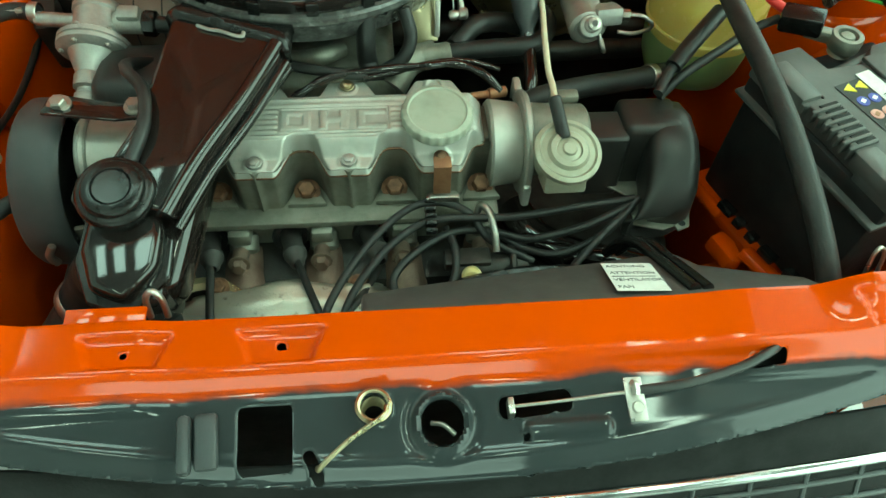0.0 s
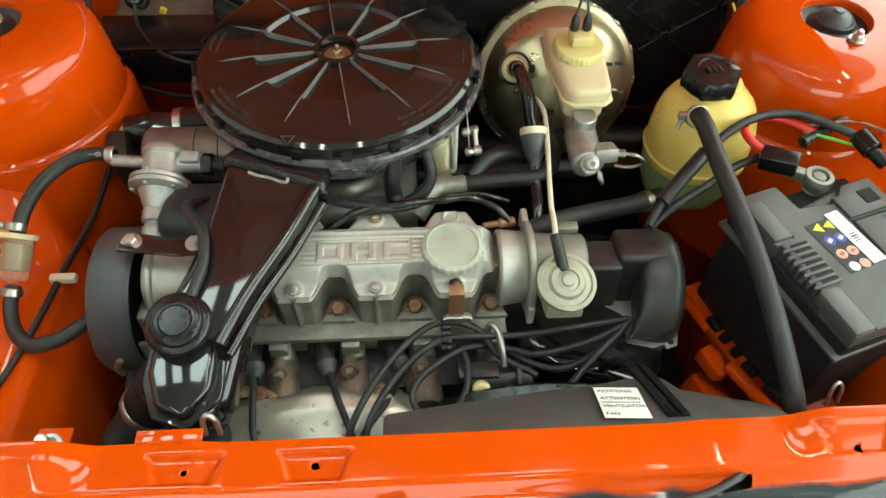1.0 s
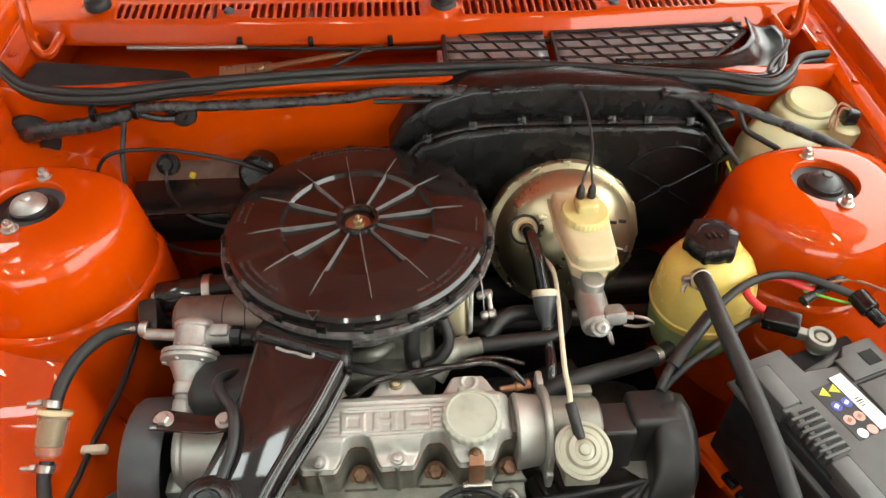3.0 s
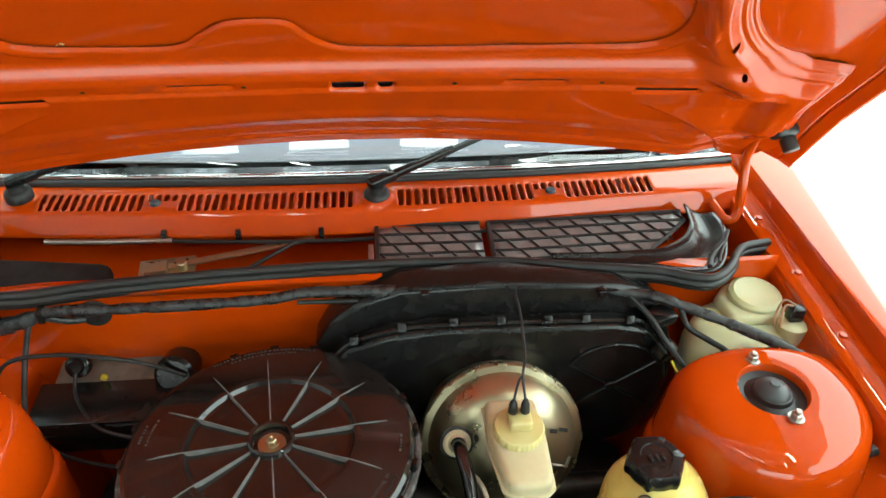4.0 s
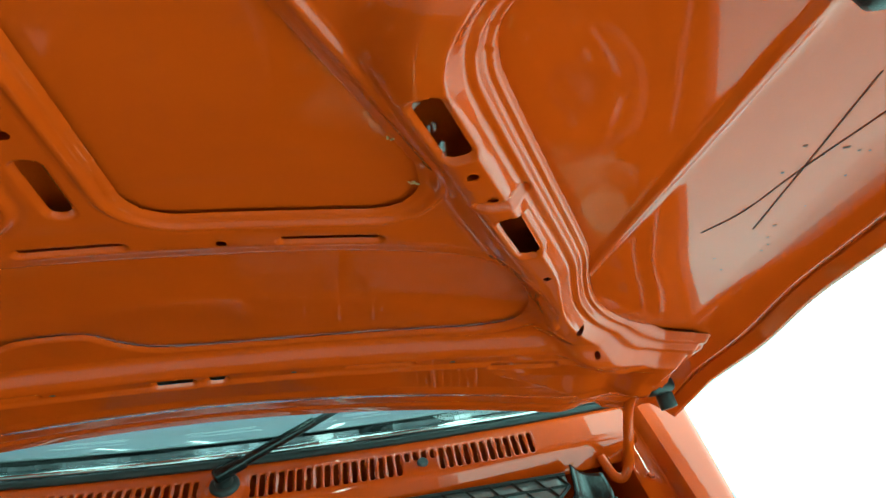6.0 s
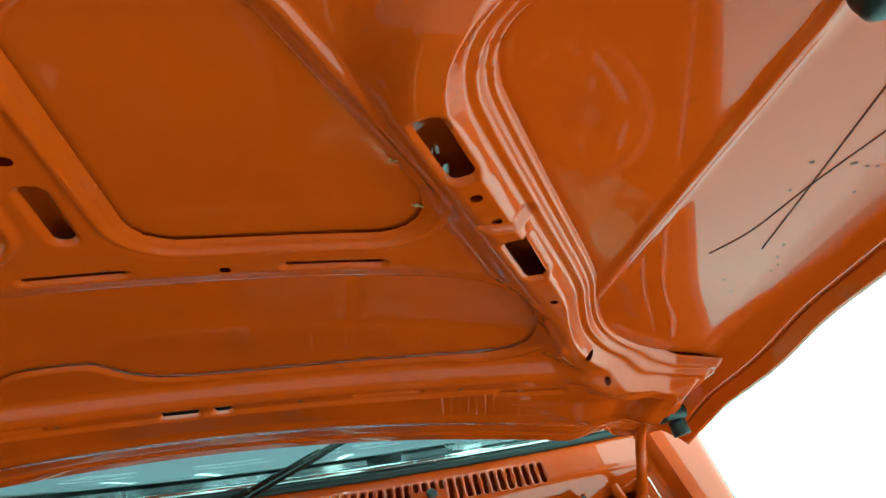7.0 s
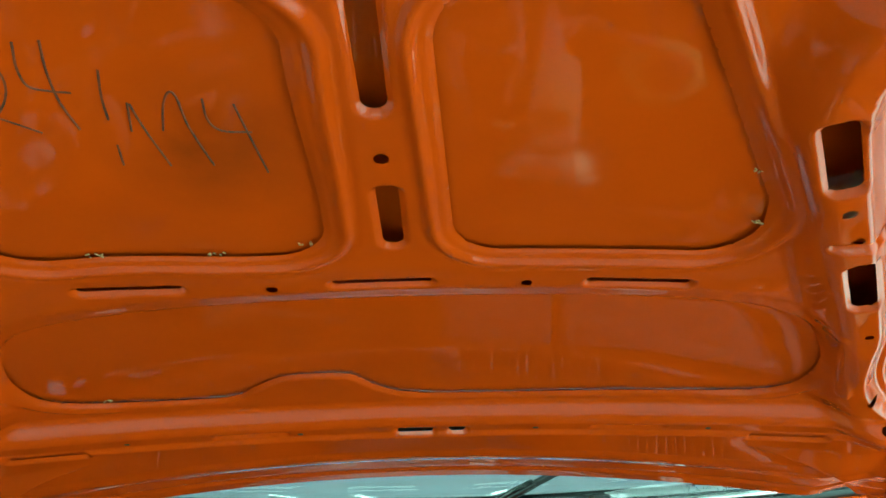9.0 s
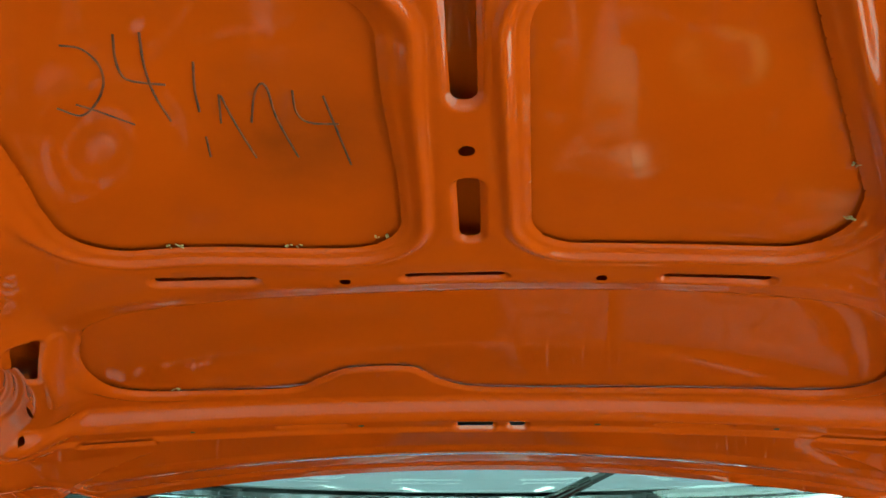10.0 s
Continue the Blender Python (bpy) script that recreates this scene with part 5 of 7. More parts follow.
bm = rod(B(), (-0.335, 0.535, 0.748), (-0.262, 0.535, 0.748), 0.043, 0.043, 0.003, 40)
rod(bm, (-0.330, 0.535, 0.748), (-0.322, 0.535, 0.748), 0.0465, None, 0.002, 40)
box(bm, (-0.338, 0.50, 0.715), (0.02, 0.03, 0.05), None, 0.004)
part("cam_end", bm, alu, belt, "bright cam end housing")
bm = prism(B(), [(-0.014, -0.014), (0.055, -0.016), (0.085, -0.008), (0.088, 0.008), (0.05, 0.010), (0.0, 0.016), (-0.014, 0.010)], Matrix.Translation((-0.337, 0.533, 0.817)) @ pose(0, 0, 0, -8, 4, -4), 0.004, 0.0015)
part("bracket", bm, gloss_black, belt, "black steel bracket")
bm = hexbolt(B(), (-0.337, 0.533, 0.821), (0, -0.1, 1), 0.008, 0.008)
part("bolt", bm, steel, belt)
bm = hexbolt(B(), (-0.268, 0.530, 0.819), (0, -0.1, 1), 0.007, 0.008)
part("bolt", bm, steel, belt)

# fuel valve: cast body with flange
valve = thing("fuel_regulator", (-0.32, 0.57, 0.83), "cast metal fuel regulator with a flanged diaphragm", "fuel regulator")
va, vx = Vector((-0.331, 0.567, 0.784)), Vector((0.05, 0.93, 0.36)).normalized()
prof = [(0, -0.012), (0.0135, -0.012), (0.0135, 0.014), (0.0115, 0.016), (0.0115, 0.020), (0.0155, 0.022), (0.0160, 0.034), (0.0145, 0.037), (0.0175, 0.044), (0.0245, 0.060), (0.0335, 0.0625), (0.036, 0.064), (0.036, 0.0685), (0.034, 0.0695),
        (0.036, 0.0705), (0.036, 0.075), (0.033, 0.077), (0.0245, 0.078), (0.0235, 0.082), (0.0235, 0.106), (0.0255, 0.108), (0.0255, 0.113), (0.021, 0.119), (0.010, 0.122), (0, 0.122)]
body = part("body", lathe(B(), prof, va, vx, 48), alu_rough, valve)
vf = frame_of(vx).to_3x3()
for k in range(6):
    a = k * 1.047 + 0.3
    for zz, dz in ((0.0625, -0.004), (0.077, 0.004)):
        q = va + vf @ Vector((0.0305 * math.cos(a), 0.0305 * math.sin(a), zz))
        part("flange_screw", rod(B(), q, q + vx * dz, 0.0030, seg=8), steel, body)
vh = va + vx * 0.097
part("inlet_port", rod(B(), vh + Vector((-0.015, 0, 0.004)), vh + Vector((-0.062, 0.006, 0.004)), 0.0075), alu_rough, valve)
bm = rod(B(), vh + Vector((0.015, 0, 0.002)), vh + Vector((0.050, -0.002, 0.002)), 0.0115)
box(bm, vh + Vector((0.036, -0.001, 0.010)), (0.024, 0.020, 0.016), vf, 0.004)
part("outlet_port", bm, alu_rough, valve)
part("union", rod(B(), vh + Vector((0.048, -0.002, 0.002)), vh + Vector((0.062, -0.003, 0.001)), 0.0135, seg=8), plastic, valve)
part("outlet_hose", tube(B(), [vh + Vector((0.060, -0.003, 0.001)), vh + Vector((0.085, -0.004, 0.0)), vh + Vector((0.115, 0.0, -0.004))], 0.0085), rubber, valve)

fuel = thing("fuel_hose", (-0.45, 0.57, 0.75), "braided black fuel hose with a clear inline filter", "fuel hose")
part("hose", tube(B(), [(-0.385, 0.668, 0.826), (-0.412, 0.670, 0.828), (-0.442, 0.662, 0.822), (-0.466, 0.635, 0.816), (-0.478, 0.60, 0.808), (-0.483, 0.572, 0.796)], 0.0085), hose_mat, fuel)
part("hose", tube(B(), [(-0.491, 0.527, 0.756), (-0.492, 0.505, 0.745), (-0.480, 0.475, 0.738), (-0.455, 0.455, 0.738), (-0.425, 0.462, 0.74), (-0.395, 0.485, 0.742), (-0.36, 0.50, 0.735)], 0.0085), hose_mat, fuel)
a, b = Vector((-0.4835, 0.571, 0.790)), Vector((-0.491, 0.530, 0.759))
part("filter_lid", rod(B(), a + (a - b).normalized() * -0.002, a + (a - b).normalized() * 0.005, 0.0205), cream, fuel)
part("filter_bowl", rod(B(), a, b, 0.0185, 0.0150, 0.004, 28), clear, fuel, "clear filter bowl")
part("filter_paper", rod(B(), a + (b - a) * 0.1, a + (b - a) * 0.75, 0.011, 0.011, 0.002, 16), cream_tube, fuel)
for q, d in ((Vector((-0.483, 0.577, 0.803)), a - b), (Vector((-0.4915, 0.520, 0.752)), a - b), (Vector((-0.388, 0.668, 0.827)), Vector((1, -0.1, 0.0)))):
    bm = lathe(B(), [(0.0098, -0.005), (0.0108, -0.004), (0.0108, 0.004), (0.0098, 0.005)], q, d, 20)
    rod(bm, q + Vector((-0.014, -0.002, 0.004)), q + Vector((-0.028, -0.002, 0.004)), 0.0032, seg=8)
    box(bm, q + Vector((-0.013, -0.002, 0.004)), (0.008, 0.008, 0.008), None, 0.0015)
    part("clamp", bm, steel, fuel, "bright hose clamp")

# ---------- air cleaner ----------
air = thing("air_cleaner", (-0.116, 0.818, 0.80), "round black air cleaner with ribbed lid and snorkel", "air cleaner")
AC = Vector((-0.116, 0.818, 0.0))
prof = [(0.0, 0.858), (0.020, 0.858), (0.0235, 0.860), (0.0245, 0.872), (0.0275, 0.8735), (0.030, 0.872), (0.0315, 0.866), (0.04, 0.8645), (0.098, 0.8625), (0.1045, 0.864), (0.108, 0.8695), (0.112, 0.8705), (0.116, 0.8695),
        (0.172, 0.8665), (0.180, 0.8645), (0.1845, 0.860), (0.1865, 0.852), (0.187, 0.842)]
bm = lathe(B(), prof, AC, (0, 0, 1), 128)
lid = part("lid", bm, gloss_black, air, "satin black lid with twelve ribs", 30)
for k in range(12):
    a = radians(30 * k + 8)
    d, s = Vector((math.cos(a), math.sin(a), 0)), Vector((-math.sin(a), math.cos(a), 0))
    bm = B()
    ends = [(0.026, 0.861, 0.0011, 0.0085), (0.09, 0.861, 0.0010, 0.0092), (0.114, 0.861, 0.0010, 0.0102), (0.136, 0.861, 0.0013, 0.0092), (0.153, 0.861, 0.0006, 0.0068)]
    rows = []
    for r, z, w, h in ends:
        c = Vector((AC.x, AC.y, z)) + d * r
        rows.append([bm.verts.new(c - s * w), bm.verts.new(c - s * w * 0.45 + Vector((0, 0, h))), bm.verts.new(c + s * w * 0.45 + Vector((0, 0, h))), bm.verts.new(c + s * w)])
    for p, q in zip(rows, rows[1:]):
        for j in range(3):
            bm.faces.new((p[j], p[j + 1], q[j + 1], q[j]))
    part("rib", bm, glint_rib, lid, angle=25)
bm = rod(B(), AC + Vector((0, 0, 0.857)), AC + Vector((0, 0, 0.861)), 0.0185)
hexbolt(bm, AC + Vector((0, 0, 0.861)), (0, 0, 1), 0.0068, 0.008)
rod(bm, AC + Vector((0, 0, 0.865)), AC + Vector((0, 0, 0.876)), 0.003, seg=10)
part("centre_nut", bm, gold, air, "brass coloured centre nut and washer")
prof = [(0.1875, 0.846), (0.1925, 0.845), (0.1945, 0.842), (0.1945, 0.836), (0.191, 0.834), (0.188, 0.828), (0.180, 0.806), (0.165, 0.798), (0.08, 0.79), (0.07, 0.76), (0, 0.76)]
part("pan", lathe(B(), prof, AC, (0, 0, 1), 128), rib_mat, air, "black lower pan with a lighter rim", 30)
for k in range(20):
    a = radians(18 * k + 5)
    d = Vector((math.cos(a), math.sin(a), 0))
    bm = box(B(), Vector((AC.x, AC.y, 0.8505)) + d * 0.1885, (0.006, 0.013, 0.018), rot(0, 0, math.degrees(a)), 0.0015)
    part("lid_lug", bm, plastic, lid)
# rows of worn moulded lettering, too small to read
for a0, a1, r in ((350, 360, 0.168), (75, 125, 0.172), (84, 116, 0.165), (168, 178, 0.168), (164, 180, 0.158)):
    bm = B()
    a = a0
    while a < a1:
        w = random.uniform(0.7, 1.6)
        c = Vector((AC.x + r * math.cos(radians(a)), AC.y + r * math.sin(radians(a)), 0.8672))
        box(bm, c, (0.0028, r * radians(w) * 0.8, 0.0006), rot(0, 0, a), 0, 1)
        a += w + random.uniform(0.4, 1.0)
    tagged(part("moulded_marks", bm, pale_print, lid, "faint moulded lettering"), kind="stuff")


def arc_text(words, a0, a1, r, size):
    """Raised words along a circle on the lid, their tops towards its centre."""
    bm = B()
    n = len(words)
    for k, ch in enumerate(words):
        if ch == " ":
            continue
        a = a0 + (a1 - a0) * k / (n - 1)
        p = Vector((AC.x + r * math.cos(radians(a)), AC.y + r * math.sin(radians(a)), 0.8672))
        one = text_bm(ch, size, Matrix.Translation(p) @ Matrix.Rotation(radians(a + 90), 4, "Z"), 0.0002, "CENTER")
        tmp = bpy.data.meshes.new("glyph")
        one.to_mesh(tmp)
        one.free()
        bm.from_mesh(tmp)
        bpy.data.meshes.remove(tmp)
    part("moulded_words", bm, pale_print, lid, "faint moulded words")


arc_text("Filterwechsel nach", 208, 232, 0.162, 0.0078)
arc_text("Wartungsvorschrift", 208, 231, 0.172, 0.0078)
arc_text("Replace element according to", 300, 336, 0.162, 0.0078)
arc_text("specified maintenance intervals", 299, 337, 0.172, 0.0078)
t0 = Vector((-0.168, 0.644, 0.8670))
bm = B()
tri = [t0 + Vector((-0.008, 0.007, 0)), t0 + Vector((0.008, 0.007, 0)), t0 + Vector((0.001, -0.008, 0)), t0 + Vector((-0.008, 0.007, 0))]
tube(bm, tri, 0.0007, per=1, seg=5)
part("arrow_mark", bm, pale_print, lid)

# snorkel
SM = Matrix.Translation((-0.2, 0.46, 0.799)) @ pose(0, 0, 0, 11.0)
TOP = [(-0.037, 0.170), (0.062, 0.138), (0.072, 0.122), (0.044, 0.068), (0.006, 0.0), (-0.020, -0.052), (-0.083, -0.036), (-0.088, -0.015), (-0.060, 0.045)]
bm = prism(B(), TOP, SM, 0.023, 0.007, 3)
part("snorkel", bm, gloss_black, air, "glossy black intake snorkel")
FL = [(-0.042, 0.166), (0.068, 0.148), (0.078, 0.126), (0.046, 0.072), (0.008, 0.003), (-0.024, -0.06), (-0.024, -0.100), (-0.056, -0.136), (-0.094, -0.121), (-0.108, -0.081), (-0.102, -0.02), (-0.074, 0.052)]
bm = prism(B(), FL, SM @ Matrix.Translation((0, 0, -0.014)), 0.008, 0.003, 2)
part("snorkel_flange", bm, gloss_black, air)
bm = prism(B(), [(-0.034, -0.04), (-0.030, -0.064), (-0.032, -0.096), (-0.058, -0.127), (-0.088, -0.114), (-0.099, -0.078), (-0.095, -0.03)], SM @ Matrix.Translation((0, 0, -0.010)), 0.020, 0.008, 3)
part("snorkel_mouth", bm, gloss_black, air)
bm = box(B(), (-0.238, 0.43, 0.762), (0.065, 0.15, 0.05), rot(15, 0, -10), 0.018, 3)
box(bm, (-0.258, 0.378, 0.74), (0.062, 0.07, 0.08), rot(20, 0, 0), 0.02, 3)
part("snorkel_body", bm, gloss_black, air)
bm = tube(B(), [(-0.134, 0.586, 0.845), (-0.164, 0.525, 0.832), (-0.201, 0.46, 0.819), (-0.226, 0.405, 0.807)], 0.0075)
tube(bm, [(-0.127, 0.575, 0.830), (-0.157, 0.515, 0.817), (-0.192, 0.455, 0.805), (-0.218, 0.40, 0.793)], 0.0055)
part("edge_rail", bm, gloss_black, air)
part("clasp", tube(B(), [(-0.211, 0.607, 0.8525), (-0.200, 0.602, 0.8515), (-0.188, 0.599, 0.8512), (-0.176, 0.594, 0.8500), (-0.167, 0.592, 0.8500), (-0.1655, 0.597, 0.8508)], 0.0019, seg=8), alu_rough, air, "worn bright clasp")
# moulded border that runs from the snorkel into the pan
rows = []
for k in range(13):
    t = k / 12
    e0 = Vector((-0.243, 0.628, 0.855)).lerp(Vector((-0.121, 0.583, 0.846)), t)
    end = max(0.0, abs(t - 0.5) - 0.40) / 0.10
    a = radians(231.5 + 37 * t)
    e3 = Vector((AC.x + 0.190 * math.cos(a), AC.y + 0.190 * math.sin(a), 0.838))
    e0.z -= 0.006 * end
    along = e3 - e0
    rows.append([e0 + Vector((0, 0, -0.016)), e0 + Vector((0, -0.001, -0.002)), e0 + along * 0.12 + Vector((0, 0, 0.004 * (1 - end))), e0 + along * 0.30 + Vector((0, 0, 0.0045 * (1 - end))),
                 e0 + along * 0.5 - Vector((0, 0, 0.001)), e0 + along * 0.75 - Vector((0, 0, 0.004)), e3, e3 - Vector((0, 0, 0.014))])
v, f = loft(rows)
solid(part_data("snorkel_collar", v, f, plastic, air, "", 60), 0.003)
vc = Vector((-0.2675, 0.422, 0.824))
bm = lathe(B(), [(0.031, -0.026), (0.033, -0.012), (0.0345, -0.008), (0.0335, -0.003), (0.030, 0.000), (0.0275, 0.0005), (0.0258, 0.0045), (0.0238, 0.0062), (0.0172, 0.0064), (0.0164, 0.0050), (0.0154, 0.0064), (0, 0.0068)], vc, (0.02, -0.28, 1), 64)
part("vacuum_capsule", bm, plastic, air, "round black vacuum capsule")
bm = tube(B(), [vc + Vector((0.010, 0.030, 0.002)), vc + Vector((0.019, 0.065, 0.012)), vc + Vector((0.014, 0.105, 0.018)), vc + Vector((-0.006, 0.135, 0.016)), vc + Vector((-0.012, 0.165, 0.00)), vc + Vector((0.01, 0.19, -0.02))], 0.0062)
part("vacuum_hose", bm, rubber, air)
bm = tube(B(), [(-0.29, 0.40, 0.74), (-0.315, 0.42, 0.70), (-0.345, 0.405, 0.655), (-0.375, 0.365, 0.62), (-0.40, 0.32, 0.56)], 0.031, seg=20, wob=0.05)
part("warm_air_hose", bm, rubber, air, "thick black warm air hose")
bm = tube(B(), [(-0.25, 0.345, 0.72), (-0.26, 0.34, 0.67), (-0.29, 0.335, 0.63), (-0.34, 0.33, 0.60)], 0.026, seg=18)
part("lower_hose", bm, rubber, air)
bm = lathe(B(), [(0.0325, -0.006), (0.034, -0.004), (0.034, 0.004), (0.0325, 0.006)], (-0.338, 0.410, 0.665), (-0.6, -0.2, -0.8), 32)
tube(bm, [(-0.362, 0.437, 0.70), (-0.366, 0.437, 0.712), (-0.360, 0.44, 0.724)], 0.004)
part("hose_clip", bm, steel, air)
mnt = thing("panel_bolt", (-0.385, 0.315, 0.76), "zinc bolt and nut on the front panel corner", "bolt")
bm = hexbolt(B(), (-0.385, 0.318, 0.770), (0, -0.2, 1), 0.009, 0.010)
rod(bm, (-0.385, 0.318, 0.778), (-0.385, 0.316, 0.792), 0.006)
part("bolt_and_nut", bm, steel, mnt)
bm = box(B(), (-0.385, 0.322, 0.765), (0.034, 0.034, 0.006), None, 0.002)
part("tab", bm, paint, mnt)

# ---------- behind the engine: carburettor and pipes ----------
carb = thing("carburettor", (-0.03, 0.68, 0.72), "carburettor and inlet manifold with levers and hoses", "carburettor")
bm = box(B(), (-0.10, 0.72, 0.71), (0.17, 0.15, 0.10), None, 0.015, 3)
box(bm, (-0.09, 0.645, 0.745), (0.15, 0.05, 0.03), rot(-14), 0.01, 3)
rod(bm, (-0.155, 0.62, 0.76), (-0.145, 0.655, 0.77), 0.014)
tube(bm, [(-0.135, 0.66, 0.765), (-0.10, 0.645, 0.78), (-0.075, 0.665, 0.775)], 0.010)
tube(bm, [(-0.02, 0.625, 0.75), (0.0, 0.65, 0.765), (0.03, 0.665, 0.765)], 0.016)
part("manifold", bm, alu_dull, carb)
bm = rod(B(), (0.012, 0.655, 0.768), (0.048, 0.66, 0.770), 0.0125)
part("water_stub", bm, alu_dull, carb)
bm = prism(B(), [(-0.012, -0.04), (0.016, -0.04), (0.02, 0.035), (-0.006, 0.042), (-0.014, 0.01)], Matrix.Translation((0.016, 0.705, 0.80)) @ pose(0, 0, 0, 50, 0, 8), 0.003, 0.001)
part("throttle_plate", bm, gold, carb, "yellow zinc throttle plate")
bm = prism(B(), [(-0.003, -0.035), (0.003, -0.035), (0.003, 0.035), (-0.003, 0.035)], Matrix.Translation((0.036, 0.70, 0.805)) @ pose(0, 0, 0, 55, 0, -5), 0.004, 0.001)
for q in ((0.055, 0.715, 0.812), (0.058, 0.690, 0.800)):
    rod(bm, Vector(q), Vector(q) + Vector((0.012, 0.0, 0.001)), 0.0068, bev=0.0025)
    lathe(bm, [(0, 0.007), (0.004, 0.006), (0.0058, 0.003), (0.0062, 0), (0.005, -0.004), (0, -0.006)], Vector(q) + Vector((-0.005, -0.002, 0)), (1, 0, 0.2), 16)
box(bm, (0.062, 0.702, 0.806), (0.006, 0.03, 0.012), rot(40, 0, 6), 0.002)
tube(bm, [(0.054, 0.692, 0.80), (0.051, 0.705, 0.835), (0.048, 0.73, 0.85)], 0.0009, seg=5)
part("throttle_lever", bm, steel, carb, "bright throttle lever with ball joints")
bm = tube(B(), [(-0.045, 0.655, 0.83), (-0.047, 0.645, 0.80), (-0.046, 0.64, 0.775), (-0.040, 0.625, 0.765)], 0.011)
tube(bm, [(-0.005, 0.66, 0.83), (0.002, 0.645, 0.805), (-0.008, 0.632, 0.785), (-0.03, 0.625, 0.775)], 0.0075)
part("breather_hose", bm, rubber, carb)
bm = tube(B(), [(-0.135, 0.622, 0.790), (-0.115, 0.615, 0.790), (-0.085, 0.607, 0.790), (-0.055, 0.604, 0.787), (-0.03, 0.612, 0.78)], 0.0056)
part("fuel_line", bm, hose_mat, carb)
bm = tube(B(), [(-0.135, 0.580, 0.772), (-0.118, 0.584, 0.782), (-0.09, 0.598, 0.789), (-0.04, 0.607, 0.791), (0.012, 0.612, 0.791), (0.05, 0.617, 0.789), (0.08, 0.606, 0.782), (0.098, 0.592, 0.77)], 0.0044, wob=0.35)
tube(bm, [(-0.052, 0.600, 0.786), (-0.02, 0.606, 0.788), (0.02, 0.620, 0.788), (0.06, 0.628, 0.784), (0.10, 0.622, 0.776)], 0.0032, wob=0.3)
part("taped_loom", bm, gloss_black, carb)
bm = tube(B(), [(0.046, 0.66, 0.770), (0.09, 0.663, 0.772), (0.14, 0.668, 0.772), (0.163, 0.685, 0.772), (0.172, 0.715, 0.77), (0.175, 0.76, 0.75)], 0.0105, seg=16)
part("heater_hose", bm, rubber, carb)
bm = tube(B(), [(0.055, 0.675, 0.765), (0.08, 0.70, 0.775), (0.11, 0.715, 0.77), (0.15, 0.72, 0.76)], 0.012)
part("heater_hose", bm, rubber, carb)
bm = rod(B(), (0.064, 0.590, 0.766), (0.085, 0.592, 0.767), 0.0042)
rod(bm, (0.084, 0.592, 0.767), (0.105, 0.596, 0.767), 0.0062)
part("copper_union", bm, copper, carb)
bm = rod(B(), (-0.365, 0.715, 0.782), (-0.215, 0.715, 0.782), 0.036, None, 0.006, 32)
part("round_casting", bm, stained, carb, "dull brown stained casting")
for xb in (-0.298, -0.268):
    part("band", rod(B(), (xb - 0.001, 0.715, 0.782), (xb + 0.001, 0.715, 0.782), 0.0365, seg=32), dark_metal, carb)
bm = box(B(), (-0.275, 0.60, 0.79), (0.10, 0.08, 0.05), None, 0.02, 3)
part("dark_pipe", bm, rubber, carb)
bm = tube(B(), [(-0.405, 0.775, 0.77), (-0.37, 0.775, 0.775), (-0.32, 0.778, 0.778), (-0.27, 0.782, 0.78)], 0.023, seg=20)
part("breather_pipe", bm, gloss_black, carb)
bm = lathe(B(), [(0.0235, -0.006), (0.0255, -0.005), (0.0255, 0.005), (0.0235, 0.006)], (-0.335, 0.777, 0.777), (1, 0.06, 0.06), 32)
part("pipe_band", bm, steel, carb)
bm = tube(B(), [(-0.42, 0.752, 0.745), (-0.35, 0.745, 0.748), (-0.27, 0.75, 0.752)], 0.010)
part("lower_pipe", bm, rubber, carb)
bm = tube(B(), [(0.115, 0.590, 0.745), (0.15, 0.604, 0.75), (0.20, 0.62, 0.748), (0.255, 0.64, 0.738), (0.30, 0.66, 0.728), (0.325, 0.68, 0.715)], 0.0128, seg=16)
part("ribbed_hose", bm, hose_mat, carb, "ribbed black coolant hose")
bm = lathe(B(), [(0.0135, -0.006), (0.0148, -0.005), (0.0148, 0.005), (0.0135, 0.006)], (0.296, 0.658, 0.729), (0.8, 0.4, -0.25), 24)
part("hose_clamp", bm, steel, carb)

# ---------- brakes ----------
boost = thing("brake_booster", (0.2025, 0.88, 0.79), "round yellow zinc brake booster on the firewall", "brake booster")
ba, bx_ = Vector((0.2025, 0.892, 0.757)), Vector((0, -0.93, 0.36))
prof = [(0, 0.070), (0.03, 0.070), (0.045, 0.066), (0.055, 0.058), (0.075, 0.052), (0.090, 0.044), (0.102, 0.030), (0.1085, 0.016), (0.1105, 0.010), (0.1195, 0.008), (0.1225, 0.004), (0.1225, -0.004), (0.117, -0.006), (0.113, -0.014), (0.112, -0.05), (0.09, -0.075), (0, -0.08)]
bm = lathe(B(), prof, ba, bx_, 96)
shell = part("shell", bm, gold, boost)
fr = frame_of(bx_).to_3x3()
for k in range(16):
    a = k * 6.2832 / 16
    bm = box(B(), ba + fr @ Vector((0.1205 * math.cos(a), 0.1205 * math.sin(a), 0.0085)), (0.014, 0.004, 0.003), fr @ rot(0, 0, math.degrees(a) + 90), 0.001)
    part("crimp", bm, gold, shell)
bm = lathe(B(), [(0.019, -0.004), (0.0195, 0.003), (0.017, 0.006), (0.013, 0.006), (0.012, 0.012)], (0.128, 0.833, 0.822), (0.05, -0.85, 0.5), 32)
part("valve_seat", bm, cream, boost)
part("valve_grommet", lathe(B(), [(0.023, -0.004), (0.0235, 0.001), (0.0195, 0.003), (0.0192, 0)], (0.128, 0.833, 0.822), (0.05, -0.85, 0.5), 32), rubber, boost)
